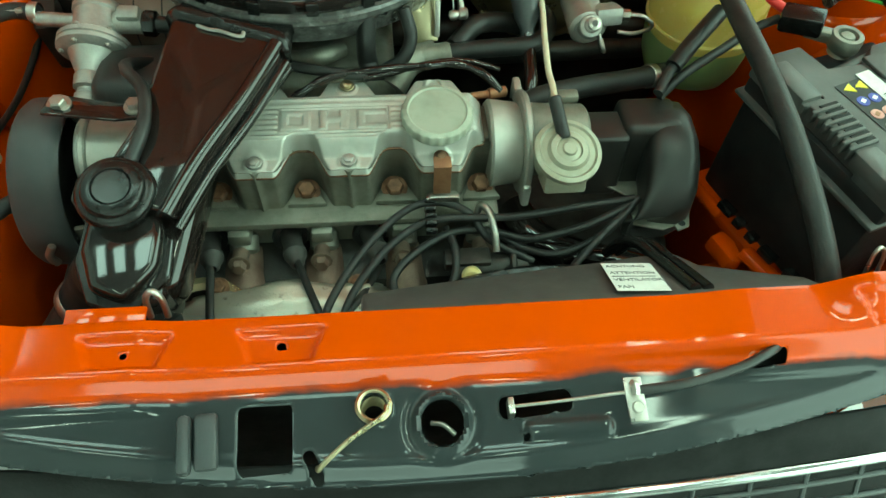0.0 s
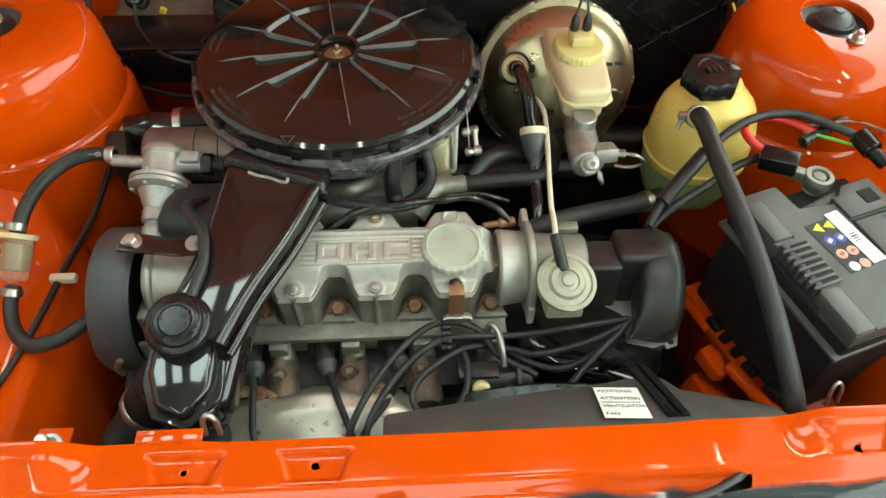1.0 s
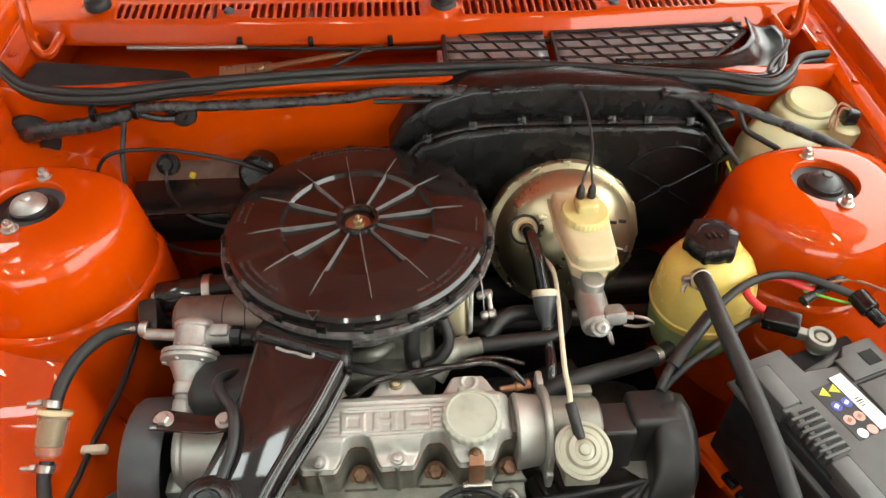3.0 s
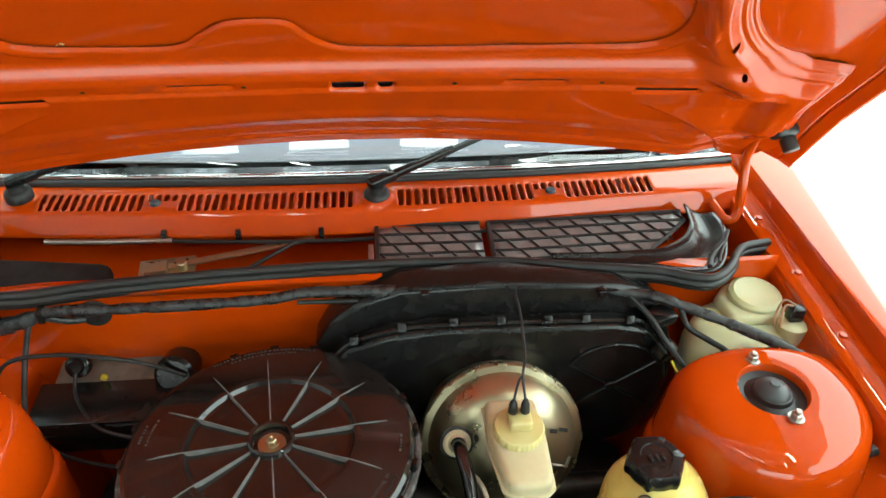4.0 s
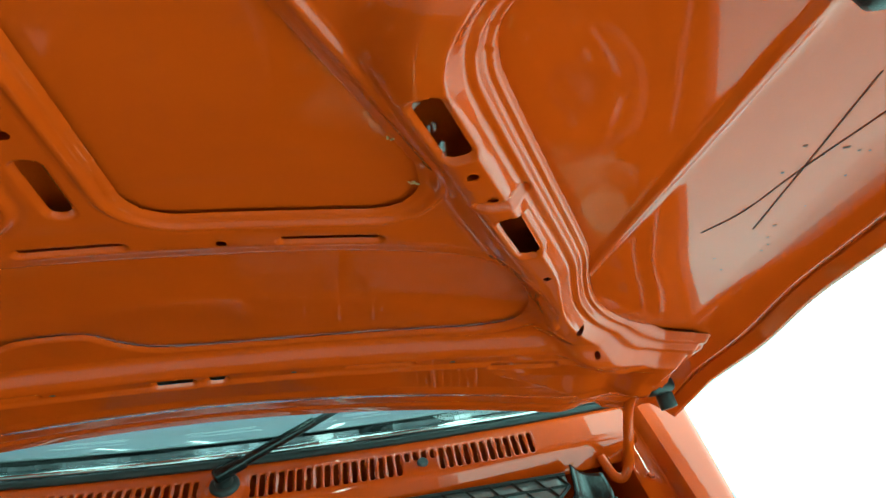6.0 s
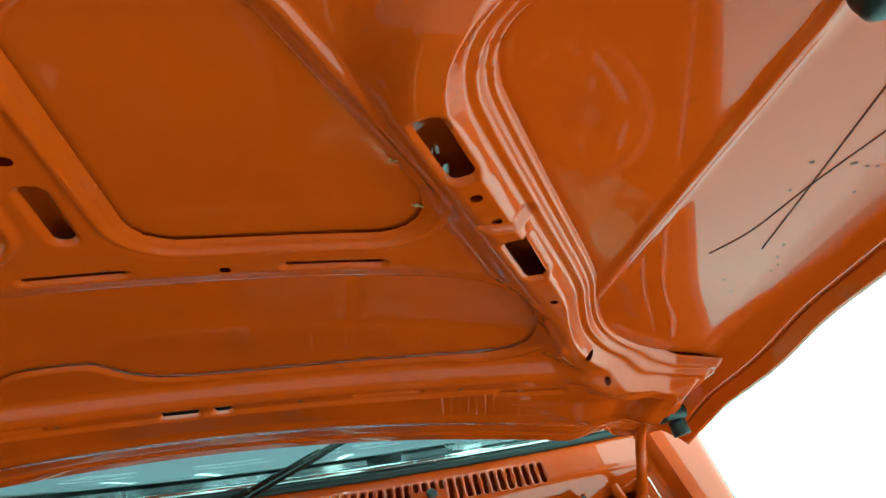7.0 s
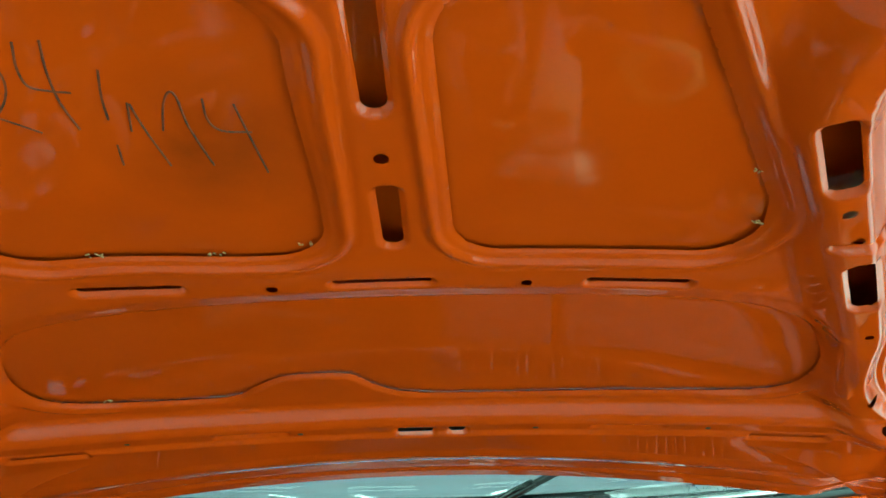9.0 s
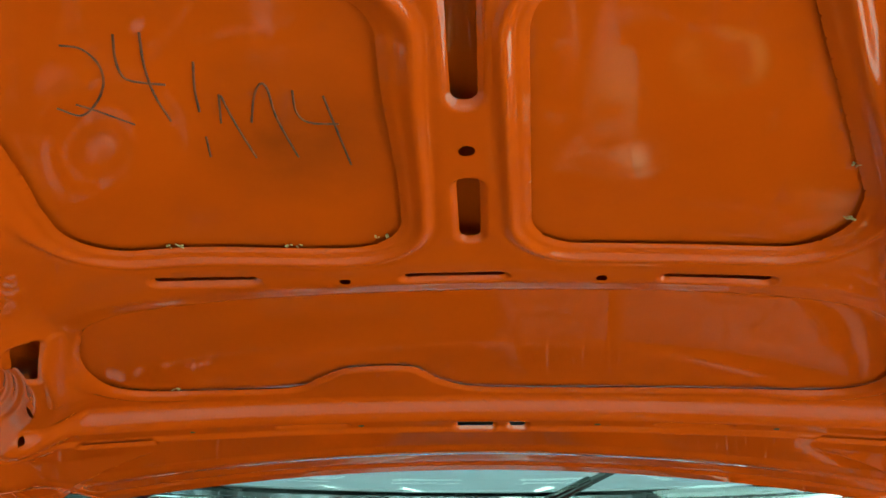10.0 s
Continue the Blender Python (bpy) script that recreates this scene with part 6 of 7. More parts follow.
part("stamp_marks", box(box(B(), (0.283, 0.853, 0.812), (0.012, 0.003, 0.005), rot(-20, 0, -14), 0.0005), (0.268, 0.850, 0.8135), (0.010, 0.003, 0.005), rot(-20, 0, -10), 0.0005), ink, boost)
bm = tube(B(), [(0.128, 0.826, 0.828), (0.131, 0.800, 0.838), (0.137, 0.765, 0.828), (0.140, 0.735, 0.81), (0.141, 0.72, 0.80)], 0.0095)
part("vacuum_hose", bm, gloss_black, boost)
bm = lathe(B(), [(0.0115, 0.0), (0.0165, 0.002), (0.0175, 0.010), (0.0165, 0.018), (0.0145, 0.032), (0.0085, 0.045), (0.0085, 0.06)], (0.141, 0.722, 0.808), (0.0, -0.80, -0.60), 28)
part("check_valve", bm, grey_plastic, boost, "grey check valve")
part("valve_ring", lathe(B(), [(0.0172, 0.0), (0.0182, 0.002), (0.0182, 0.008), (0.0172, 0.010)], (0.141, 0.722, 0.808), (0.0, -0.80, -0.60), 28), cream_tube, boost)
bm = tube(B(), [(0.141, 0.685, 0.780), (0.141, 0.655, 0.765), (0.139, 0.625, 0.758), (0.135, 0.60, 0.745)], 0.008)
part("vacuum_hose", bm, gloss_black, boost)

mc = thing("brake_master_cylinder", (0.205, 0.72, 0.80), "grey cast brake master cylinder with a cream fluid reservoir", "master cylinder")
bm = rod(B(), (0.2045, 0.835, 0.803), (0.2035, 0.665, 0.800), 0.0185, bev=0.004)
rod(bm, (0.204, 0.72, 0.80), (0.2035, 0.655, 0.801), 0.0215, bev=0.004)
rod(bm, (0.203, 0.658, 0.802), (0.2028, 0.646, 0.813), 0.013)
rod(bm, (0.203, 0.652, 0.808), (0.2028, 0.642, 0.818), 0.0085)
box(bm, (0.224, 0.668, 0.812), (0.032, 0.028, 0.020), rot(-20, 0, 6), 0.004)
rod(bm, (0.2045, 0.715, 0.815), (0.2045, 0.715, 0.835), 0.016)
part("cylinder", bm, alu_rough, mc)
bm = lathe(B(), [(0.0035, 0), (0.0062, 0.001), (0.0068, 0.004), (0.0035, 0.005)], (0.2028, 0.6405, 0.8195), (0, -0.65, 0.75), 20)
part("bleed_nut", bm, steel, mc)
part("pipe_union", rod(B(), (0.238, 0.664, 0.815), (0.250, 0.66, 0.817), 0.0055, seg=6), steel, mc)
bm = tube(B(), [(0.248, 0.660, 0.817), (0.262, 0.655, 0.818), (0.275, 0.655, 0.808), (0.276, 0.662, 0.795), (0.262, 0.668, 0.785), (0.245, 0.672, 0.785)], 0.0024)
part("brake_pipe", bm, steel, mc, "thin steel brake pipe")
bm = tube(B(), [(0.215, 0.655, 0.80), (0.220, 0.645, 0.785), (0.226, 0.65, 0.775), (0.225, 0.665, 0.78)], 0.0024)
part("brake_pipe", bm, steel, mc, "thin steel brake pipe")
bm = tube(B(), [(0.235, 0.80, 0.81), (0.262, 0.79, 0.815), (0.275, 0.80, 0.80), (0.29, 0.83, 0.78)], 0.0022)
part("brake_pipe", bm, steel, mc, "thin steel brake pipe")
RM = Matrix.Translation((0.2045, 0.783, 0.836)) @ pose(0, 0, 0, 0, 0, 0)
bm = prism(B(), [(-0.036, 0.085), (0.034, 0.085), (0.038, 0.02), (0.034, -0.052), (0.024, -0.062), (-0.016, -0.062), (-0.028, -0.052), (-0.038, 0.02)], RM, 0.032, 0.009, 3)
res = part("reservoir", bm, cream, mc, "cream translucent fluid reservoir")
bm = prism(B(), [(-0.030, 0.06), (0.030, 0.06), (0.030, -0.046), (0.020, -0.056), (-0.012, -0.056), (-0.024, -0.046)], Matrix.Translation((0.2045, 0.783, 0.816)), 0.028, 0.006, 3)
part("reservoir_base", bm, cream, res)
bm = prism(B(), [(-0.039, 0.088), (0.037, 0.088), (0.041, 0.02), (0.037, -0.055), (0.025, -0.066), (-0.017, -0.066), (-0.031, -0.055), (-0.041, 0.02)], RM @ Matrix.Translation((0, 0, 0.009)), 0.004, 0.0015)
part("reservoir_seam", bm, cream, res)
capb = B()
cc = Vector((0.2055, 0.806, 0.866))
lathe(capb, [(0.030, 0), (0.0335, 0.001), (0.0335, 0.013), (0.0315, 0.0155), (0.020, 0.0165), (0, 0.0165)], cc, (0, -0.04, 1), 96)
for vert in capb.verts:
    o = vert.co - cc
    if math.hypot(o.x, o.y) > 0.033:
        s = 1 + 0.018 * math.cos(math.atan2(o.y, o.x) * 32)
        vert.co.x, vert.co.y = cc.x + o.x * s, cc.y + o.y * s
box(capb, cc + Vector((0.001, 0.004, 0.022)), (0.030, 0.032, 0.016), None, 0.004, 3)
part("reservoir_cap", capb, cap_cream, res, "ribbed cream cap with two plugs")
bm = B()
for sx in (-0.008, 0.008):
    lathe(bm, [(0.0045, 0), (0.0065, 0.003), (0.0055, 0.016), (0.003, 0.022)], cc + Vector((sx, 0.008, 0.029)), (0, 0.1, 1), 16)
part("cap_plugs", bm, rubber, mc)
bm = tube(B(), [cc + Vector((0.008, 0.010, 0.048)), cc + Vector((0.006, 0.03, 0.075)), (0.220, 0.87, 0.945), (0.226, 0.94, 0.955), (0.228, 1.0, 0.952), (0.229, 1.02, 0.95)], 0.0018)
tube(bm, [cc + Vector((-0.008, 0.010, 0.048)), cc + Vector((0.000, 0.025, 0.068)), cc + Vector((0.006, 0.03, 0.075))], 0.0018)
part("sensor_wire", bm, rubber, mc)
bm = tube(B(), [(0.136, 0.80, 0.805), (0.150, 0.775, 0.815), (0.158, 0.745, 0.815), (0.157, 0.70, 0.805), (0.151, 0.64, 0.80), (0.146, 0.59, 0.80), (0.144, 0.56, 0.806), (0.1405, 0.532, 0.812)], 0.0034)
vac = thing("vacuum_line", (0.15, 0.65, 0.8), "thin cream plastic vacuum line", "vacuum line")
part("tube", bm, cream_tube, vac)

# ---------- expansion tank ----------
tank = thing("expansion_tank", (0.378, 0.735, 0.70), "yellowed plastic coolant expansion tank with a black cap", "coolant tank")
TC = Vector((0.378, 0.735, 0.0))


def squash(bm, c):
    for vert in bm.verts:
        o = vert.co - c
        a = math.atan2(o.y, o.x)
        s = 0.90 * (1 + 0.035 * math.cos(2 * a + 0.6) - 0.02 * math.cos(4 * a))
        vert.co.x, vert.co.y = c.x + o.x * s, c.y + o.y * s
    return bm


prof = [(0.073, 0.742), (0.0745, 0.752), (0.0775, 0.7535), (0.0775, 0.757), (0.0750, 0.759), (0.0748, 0.785), (0.073, 0.805), (0.068, 0.825), (0.059, 0.842), (0.047, 0.854), (0.037, 0.860), (0.033, 0.864), (0.031, 0.872), (0, 0.873)]
part("upper_shell", squash(lathe(B(), prof, TC, (0, 0, 1), 64), TC), tank_mat, tank)
prof = [(0, 0.668), (0.045, 0.670), (0.060, 0.680), (0.068, 0.70), (0.071, 0.72), (0.073, 0.742)]
part("lower_shell", squash(lathe(B(), prof, TC, (0, 0, 1), 64), TC), coolant_mat, tank, "lower half filled with green coolant")
cb = B()
cq = Vector((0.366, 0.738, 0.862))
lathe(cb, [(0.030, 0.0), (0.0335, 0.002), (0.0345, 0.010), (0.0335, 0.022), (0.031, 0.026), (0.02, 0.0275), (0.019, 0.026), (0, 0.027)], cq, (-0.04, -0.05, 1), 96)
for vert in cb.verts:
    o = vert.co - cq
    if math.hypot(o.x, o.y) > 0.030:
        a = math.atan2(o.y, o.x)
        s = 1 + 0.13 * max(0, math.cos(a * 6)) ** 3
        vert.co.x, vert.co.y = cq.x + o.x * s, cq.y + o.y * s
for k in range(3):
    box(cb, cq + Vector((-0.010 + 0.008 * k, -0.004, 0.0275)), (0.004, 0.010, 0.002), rot(0, 0, 10), 0.0005)
part("cap", cb, plastic, tank, "black ribbed screw cap")
th = thing("coolant_hose", (0.35, 0.5, 0.8), "thick black coolant hose from tank to radiator", "coolant hose")
bm = tube(B(), [(0.352, 0.712, 0.838), (0.343, 0.690, 0.852), (0.340, 0.660, 0.860), (0.340, 0.60, 0.857), (0.345, 0.52, 0.848), (0.350, 0.44, 0.832), (0.357, 0.36, 0.80), (0.364, 0.315, 0.765), (0.368, 0.28, 0.72)], 0.0110, seg=20)
part("hose", bm, hose_mat, th)
bm = lathe(B(), [(0.0132, -0.006), (0.0145, -0.005), (0.0145, 0.005), (0.0132, 0.006)], (0.340, 0.688, 0.852), (0, -0.8, 0.5), 28)
box(bm, (0.322, 0.69, 0.852), (0.012, 0.008, 0.010), None, 0.002)
tube(bm, [(0.326, 0.69, 0.848), (0.318, 0.684, 0.843), (0.316, 0.680, 0.838)], 0.003)
part("clamp", bm, steel, th, "steel hose clamp")

# ---------- battery ----------
bat = thing("battery", (0.4777, 0.50, 0.637), "dark grey car battery with warning stickers", "car battery")
BM = Matrix.Translation((0.4777, 0.50, 0.0)) @ pose(0, 0, 0, 0, 0, 18)


def bbox(bm, x, y, z, sx, sy, sz, bev=0.003, rz=0):
    t = box(B(), (x, y, z), (sx, sy, sz), rot(0, 0, rz), bev)
    bmesh.ops.transform(t, matrix=BM, verts=t.verts)
    return join(bm, t)


case_mat = mat("battery_case", (0.013, 0.013, 0.014), 0.6, bump=0.2, bscale=900)
part("case", bbox(B(), 0, 0, 0.712, 0.168, 0.198, 0.15, 0.005), case_mat, bat, "black lower case")
lid = part("lid", bbox(B(), 0, 0, 0.791, 0.176, 0.206, 0.022, 0.004), case_mat, bat, "black stepped lid")
part("lid_rim", bbox(B(), -0.004, 0, 0.782, 0.184, 0.212, 0.006, 0.0025), battery_mat, lid)
top = [(-0.089, 0.104), (-0.030, 0.104), (-0.026, 0.064), (0.024, 0.056), (0.046, 0.078), (0.089, 0.078), (0.089, -0.104), (-0.089, -0.104), (-0.089, -0.055), (-0.082, -0.055), (-0.082, 0.025), (-0.089, 0.025)]
bm = prism(B(), top, BM @ Matrix.Translation((0, 0, 0.8015)), 0.023, 0.0022, 2)
part("lid_step", bm, battery_mat, lid)
part("terminal_block", bbox(B(), 0.020, 0.070, 0.8075, 0.070, 0.012, 0.012, 0.003, 8), battery_mat, lid)
for xk, yk, wd, ln in ((0.046, 0.046, 0.056, 0.034), (0.046, -0.002, 0.056, 0.050), (0.046, -0.058, 0.056, 0.050)):
    part("vent_cover", bbox(B(), xk, yk, 0.8262, wd, ln, 0.005, 0.002), battery_mat, lid)
# thin dark slips on the lid stand in for shade in gaps and recesses
for yk in (0.058, -0.074):
    part("plug_cover", bbox(B(), -0.077, yk, 0.8205, 0.026, 0.058, 0.018, 0.003), battery_mat, lid)
    part("plug_gap_shade", bbox(B(), -0.0625, yk, 0.8248, 0.002, 0.060, 0.0012, 0), dark_void, lid)
for k in range(7):
    part("vent_rib", bbox(B(), -0.072, 0.014 - 0.0088 * k, 0.8205, 0.036, 0.0038, 0.014, 0.001), battery_mat, lid)
    part("rib_gap_shade", bbox(B(), -0.064, 0.0184 - 0.0088 * k, 0.8248, 0.022, 0.0042, 0.0012, 0), dark_void, lid)
part("recess_shade", bbox(B(), 0.050, 0.0245, 0.8247, 0.062, 0.004, 0.0012, 0), dark_void, lid)
part("recess_shade", bbox(B(), 0.062, 0.050, 0.8292, 0.020, 0.020, 0.0010, 0), dark_void, lid)
for k in range(5):
    part("worn_mark", bbox(B(), 0.056, 0.016 - 0.009 * k, 0.8290, 0.0045, 0.005, 0.0004, 0), pale_print, lid)
lz = 0.8262
part("white_sticker", bbox(B(), 0.004, 0.006, lz, 0.019, 0.078, 0.0006, 0, 3), white_paper, bat, "white warning sticker")
part("black_sticker", bbox(B(), -0.021, 0.002, lz - 0.0012, 0.034, 0.074, 0.0006, 0, 3), ink, bat)
bm = bbox(B(), 0.003, 0.006, lz + 0.0005, 0.010, 0.0016, 0.0003, 0, 4)
for k in range(4):
    bbox(bm, 0.003, 0.010 - 0.0035 * k, lz + 0.0005, 0.008, 0.0012, 0.0003, 0, 4)
part("sticker_print", bm, pale_print, bat)


def disc(x, y, r, seg, material, name):
    b = lathe(B(), [(r, 0), (r, 0.0008), (0, 0.0008)], (x, y, lz - 0.0010), (0, 0, 1), seg)
    bmesh.ops.transform(b, matrix=BM, verts=b.verts)
    part(name, b, material, bat)


for k, (m_, sg) in enumerate(((yellow_print, 3), (blue_print, 24), (pink_print, 24))):
    for j in range(2):
        disc(-0.0275 + 0.0150 * j, 0.030 - 0.0200 * k, 0.0078 if sg == 3 else 0.0066, sg, m_, "warning_sign")
        if sg != 3:
            b_ = bbox(B(), -0.0275 + 0.0150 * j, 0.030 - 0.0200 * k, lz + 0.0000, 0.006, 0.0045, 0.0003, 0, 30)
            part("warning_sign", b_, white_paper if k == 1 else copper, bat)
disc(-0.026, -0.029, 0.0062, 24, white_paper, "warning_sign")
disc(-0.0115, -0.029, 0.0062, 24, pink_print, "warning_sign")
bm = lathe(B(), [(0.0125, -0.004), (0.0095, 0.0), (0.0085, 0.018), (0.007, 0.020), (0, 0.020)], (0, 0, 0), (0, 0, 1), 24)
bmesh.ops.transform(bm, matrix=Matrix.Translation((0.478, 0.604, 0.806)), verts=bm.verts)
lathe(bm, [(0.0095, 0.004), (0.0165, 0.004), (0.0175, 0.006), (0.0175, 0.019), (0.0165, 0.021), (0.0115, 0.021), (0.0105, 0.018), (0.0095, 0.004)], (0.478, 0.604, 0.806), (0, 0, 1), 28)
box(bm, (0.456, 0.618, 0.818), (0.034, 0.013, 0.014), rot(0, 0, -30), 0.002)
part("terminal", bm, alu_dull, bat, "dull lead terminal with steel clamp")
part("terminal_cover", box(B(), (0.436, 0.632, 0.826), (0.046, 0.026, 0.024), rot(10, -8, -32), 0.004), plastic, bat, "black terminal cover")
tray = thing("battery_tray", (0.40, 0.45, 0.62), "orange battery tray with black clips", "battery tray")
part("tray_floor", box(B(), (0.4777, 0.50, 0.628), (0.20, 0.23, 0.014), rot(0, 0, 18), 0.004), paint, tray)
part("tray_edge", box(B(), (0.351, 0.522, 0.655), (0.012, 0.056, 0.012), rot(0, 24, 20), 0.003), paint, tray)
part("tray_edge", box(B(), (0.391, 0.408, 0.652), (0.024, 0.082, 0.012), rot(0, 24, 26), 0.003), paint, tray)
part("tray_bracket", prism(B(), [(-0.013, 0.016), (0.010, 0.022), (0.016, 0.004), (0.008, -0.026), (-0.008, -0.022)], Matrix.Translation((0.353, 0.455, 0.630)) @ pose(0, 0, 0, 0, 12, 14), 0.020, 0.003), paint, tray)
part("tray_gusset", box(B(), (0.356, 0.420, 0.575), (0.040, 0.080, 0.075), rot(0, 16, 20), 0.008), paint, tray)
for k, (px_, py_) in enumerate(((0.366, 0.498), (0.3735, 0.476), (0.381, 0.455), (0.391, 0.430), (0.408, 0.398))):
    part("clip", box(B(), (px_, py_, 0.664), (0.013, 0.022 - 0.009 * (k in (1, 2)), 0.010), rot(0, 12, 24), 0.002), plastic, tray)

# battery cables
cab = thing("battery_cables", (0.45, 0.66, 0.8), "thick battery cables in black, red and brown", "cable")
bm = tube(B(), [(0.262, 0.560, 0.79), (0.28, 0.585, 0.80), (0.31, 0.615, 0.815), (0.345, 0.645, 0.83), (0.385, 0.672, 0.845), (0.43, 0.690, 0.85), (0.475, 0.690, 0.85), (0.515, 0.672, 0.845), (0.545, 0.655, 0.84)], 0.0058)
part("earth_cable", bm, hose_mat, cab)
bm = tube(B(), [(0.283, 0.588, 0.802), (0.31, 0.614, 0.815), (0.345, 0.645, 0.83)], 0.0095)
part("cable_sleeve", bm, rubber, cab)
bm = tube(B(), [(0.270, 0.57, 0.775), (0.30, 0.59, 0.79), (0.345, 0.615, 0.80), (0.39, 0.64, 0.81), (0.42, 0.65, 0.815)], 0.0052)
part("starter_cable", bm, hose_mat, cab)
bm = tube(B(), [(0.435, 0.640, 0.825), (0.412, 0.655, 0.832), (0.402, 0.675, 0.838), (0.415, 0.694, 0.838), (0.445, 0.700, 0.838), (0.475, 0.690, 0.835), (0.50, 0.675, 0.83)], 0.0055)
part("red_cable", bm, red_ins, cab, "bright red cable")
bm = rod(B(), (0.545, 0.66, 0.84), (0.552, 0.632, 0.838), 0.013)
rod(bm, (0.551, 0.64, 0.836), (0.565, 0.615, 0.83), 0.009)
part("terminal_boot", bm, plastic, cab)
bm = tube(B(), [(0.48, 0.685, 0.835), (0.52, 0.682, 0.842), (0.56, 0.69, 0.835), (0.60, 0.67, 0.83)], 0.0022)
part("thin_wire", bm, brown_ins, cab)
bm = tube(B(), [(0.485, 0.68, 0.83), (0.51, 0.66, 0.835), (0.545, 0.65, 0.83)], 0.002)
part("thin_wire", bm, green_ins, cab)
bm = tube(B(), [(0.48, 0.665, 0.825), (0.51, 0.68, 0.832), (0.55, 0.70, 0.84), (0.60, 0.725, 0.855), (0.66, 0.74, 0.87)], 0.0075, wob=0.3)
part("wing_loom", bm, tape, cab)

# ---------- firewall: heater box, bottle, looms ----------
heat = thing("heater_box", (0.22, 1.0, 0.8), "large black plastic heater box on the firewall", "heater box")
HB = [(-0.07, 0.86), (-0.045, 0.905), (0.0, 0.942), (0.06, 0.962), (0.2, 0.966), (0.38, 0.955), (0.44, 0.935), (0.475, 0.89), (0.492, 0.83), (0.490, 0.75), (0.465, 0.68), (0.41, 0.64), (0.3, 0.62), (0.0, 0.62), (-0.06, 0.70)]
XZ = lambda y: Matrix(((1, 0, 0, 0), (0, 0, 1, y), (0, 1, 0, 0), (0, 0, 0, 1)))
bm = prism(B(), HB, XZ(1.000), 0.064, 0.010, 3)
part("rear_shell", bm, plastic, heat)
HF = [(-0.06, 0.83), (-0.02, 0.882), (0.04, 0.905), (0.12, 0.913), (0.38, 0.906), (0.43, 0.893), (0.465, 0.85), (0.478, 0.79), (0.47, 0.72), (0.44, 0.67), (0.38, 0.64), (0.0, 0.64), (-0.05, 0.72)]
bm = prism(B(), HF, XZ(0.962), 0.04, 0.008, 3)
fshell = part("front_shell", bm, plastic, heat)
bm = tube(B(), [(x, 0.972, z + 0.003) for x, z in HF[:11]], 0.0035, seg=8)
part("seam_rim", bm, plastic, heat)
for k, (x, z) in enumerate(((-0.01, 0.890), (0.06, 0.911), (0.135, 0.917), (0.205, 0.916), (0.275, 0.914), (0.332, 0.912), (0.40, 0.906))):
    part("clip", box(B(), (x, 0.972, z + 0.004), (0.013, 0.016, 0.013), rot(-30), 0.002), plastic, heat)
for x, z in ((0.095, 0.955), (0.36, 0.945), (0.03, 0.72)):
    bm = box(B(), (x, 0.994, z), (0.012, 0.012, 0.014), None, 0.003)
    part("lug", bm, plastic, heat)
bm = B()
hub = Vector((0.385, 0.960, 0.785))
arc = [hub + Vector((0.085 * math.cos(radians(a)), 0, 0.085 * math.sin(radians(a)))) for a in range(35, 146, 10)]
tube(bm, arc, 0.0022, seg=6, per=3)
for a in (35, 145, 215, 325):
    tube(bm, [hub, hub + Vector((0.085 * math.cos(radians(a)), 0, 0.085 * math.sin(radians(a))))], 0.002, seg=6, per=1)
rod(bm, hub + Vector((0, 0.002, 0)), hub + Vector((0, -0.004, 0)), 0.009)
part("moulded_ribs", bm, plastic, fshell)
for x in (0.06, 0.12, 0.19, 0.26):
    part("moulded_ribs", box(B(), (x, 0.9615, 0.875 + 0.01 * (x > 0.1)), (0.0015, 0.002, 0.03), rot(0, 12 if x < 0.1 else 0, 0), 0), plastic, fshell)

bot = thing("washer_bottle", (0.60, 0.98, 0.80), "milky plastic washer bottle with round cap", "washer bottle")
WB = [(-0.115, -0.055), (-0.05, -0.075), (0.03, -0.075), (0.055, -0.04), (0.062, 0.02), (0.05, 0.07), (0.0, 0.085), (-0.06, 0.06), (-0.10, 0.015)]
bm = prism(B(), WB, Matrix.Translation((0.602, 0.982, 0.76)), 0.125, 0.030, 4)
prism(bm, [(-0.05, -0.03), (0.04, -0.03), (0.052, 0.02), (0.03, 0.07), (-0.02, 0.07), (-0.055, 0.03)], Matrix.Translation((0.614, 1.002, 0.874)), 0.026, 0.012, 3)
part("bottle", bm, washer_mat, bot)
part("cap", lathe(B(), [(0.040, -0.004), (0.042, 0.004), (0.0405, 0.010), (0.034, 0.014), (0.032, 0.0125), (0, 0.013)], (0.620, 1.022, 0.898), (0, -0.1, 1), 48), washer_mat, bot)
part("pump_cup", lathe(B(), [(0.017, -0.05), (0.021, -0.01), (0.022, 0.0), (0.018, 0.004), (0.010, 0.005), (0, 0.005)], (0.650, 0.955, 0.900), (0, 0, 1), 28), washer_mat, bot)
part("pump_plug", box(B(), (0.650, 0.958, 0.918), (0.022, 0.018, 0.024), None, 0.003), plastic, bot)
bm = tube(B(), [(0.645, 0.960, 0.930), (0.632, 0.960, 0.932), (0.624, 0.950, 0.920), (0.620, 0.940, 0.908)], 0.0016)
tube(bm, [(0.649, 0.961, 0.931), (0.632, 0.967, 0.937), (0.619, 0.957, 0.922), (0.612, 0.943, 0.908)], 0.0016)
part("pump_wires", bm, brown_ins, bot)

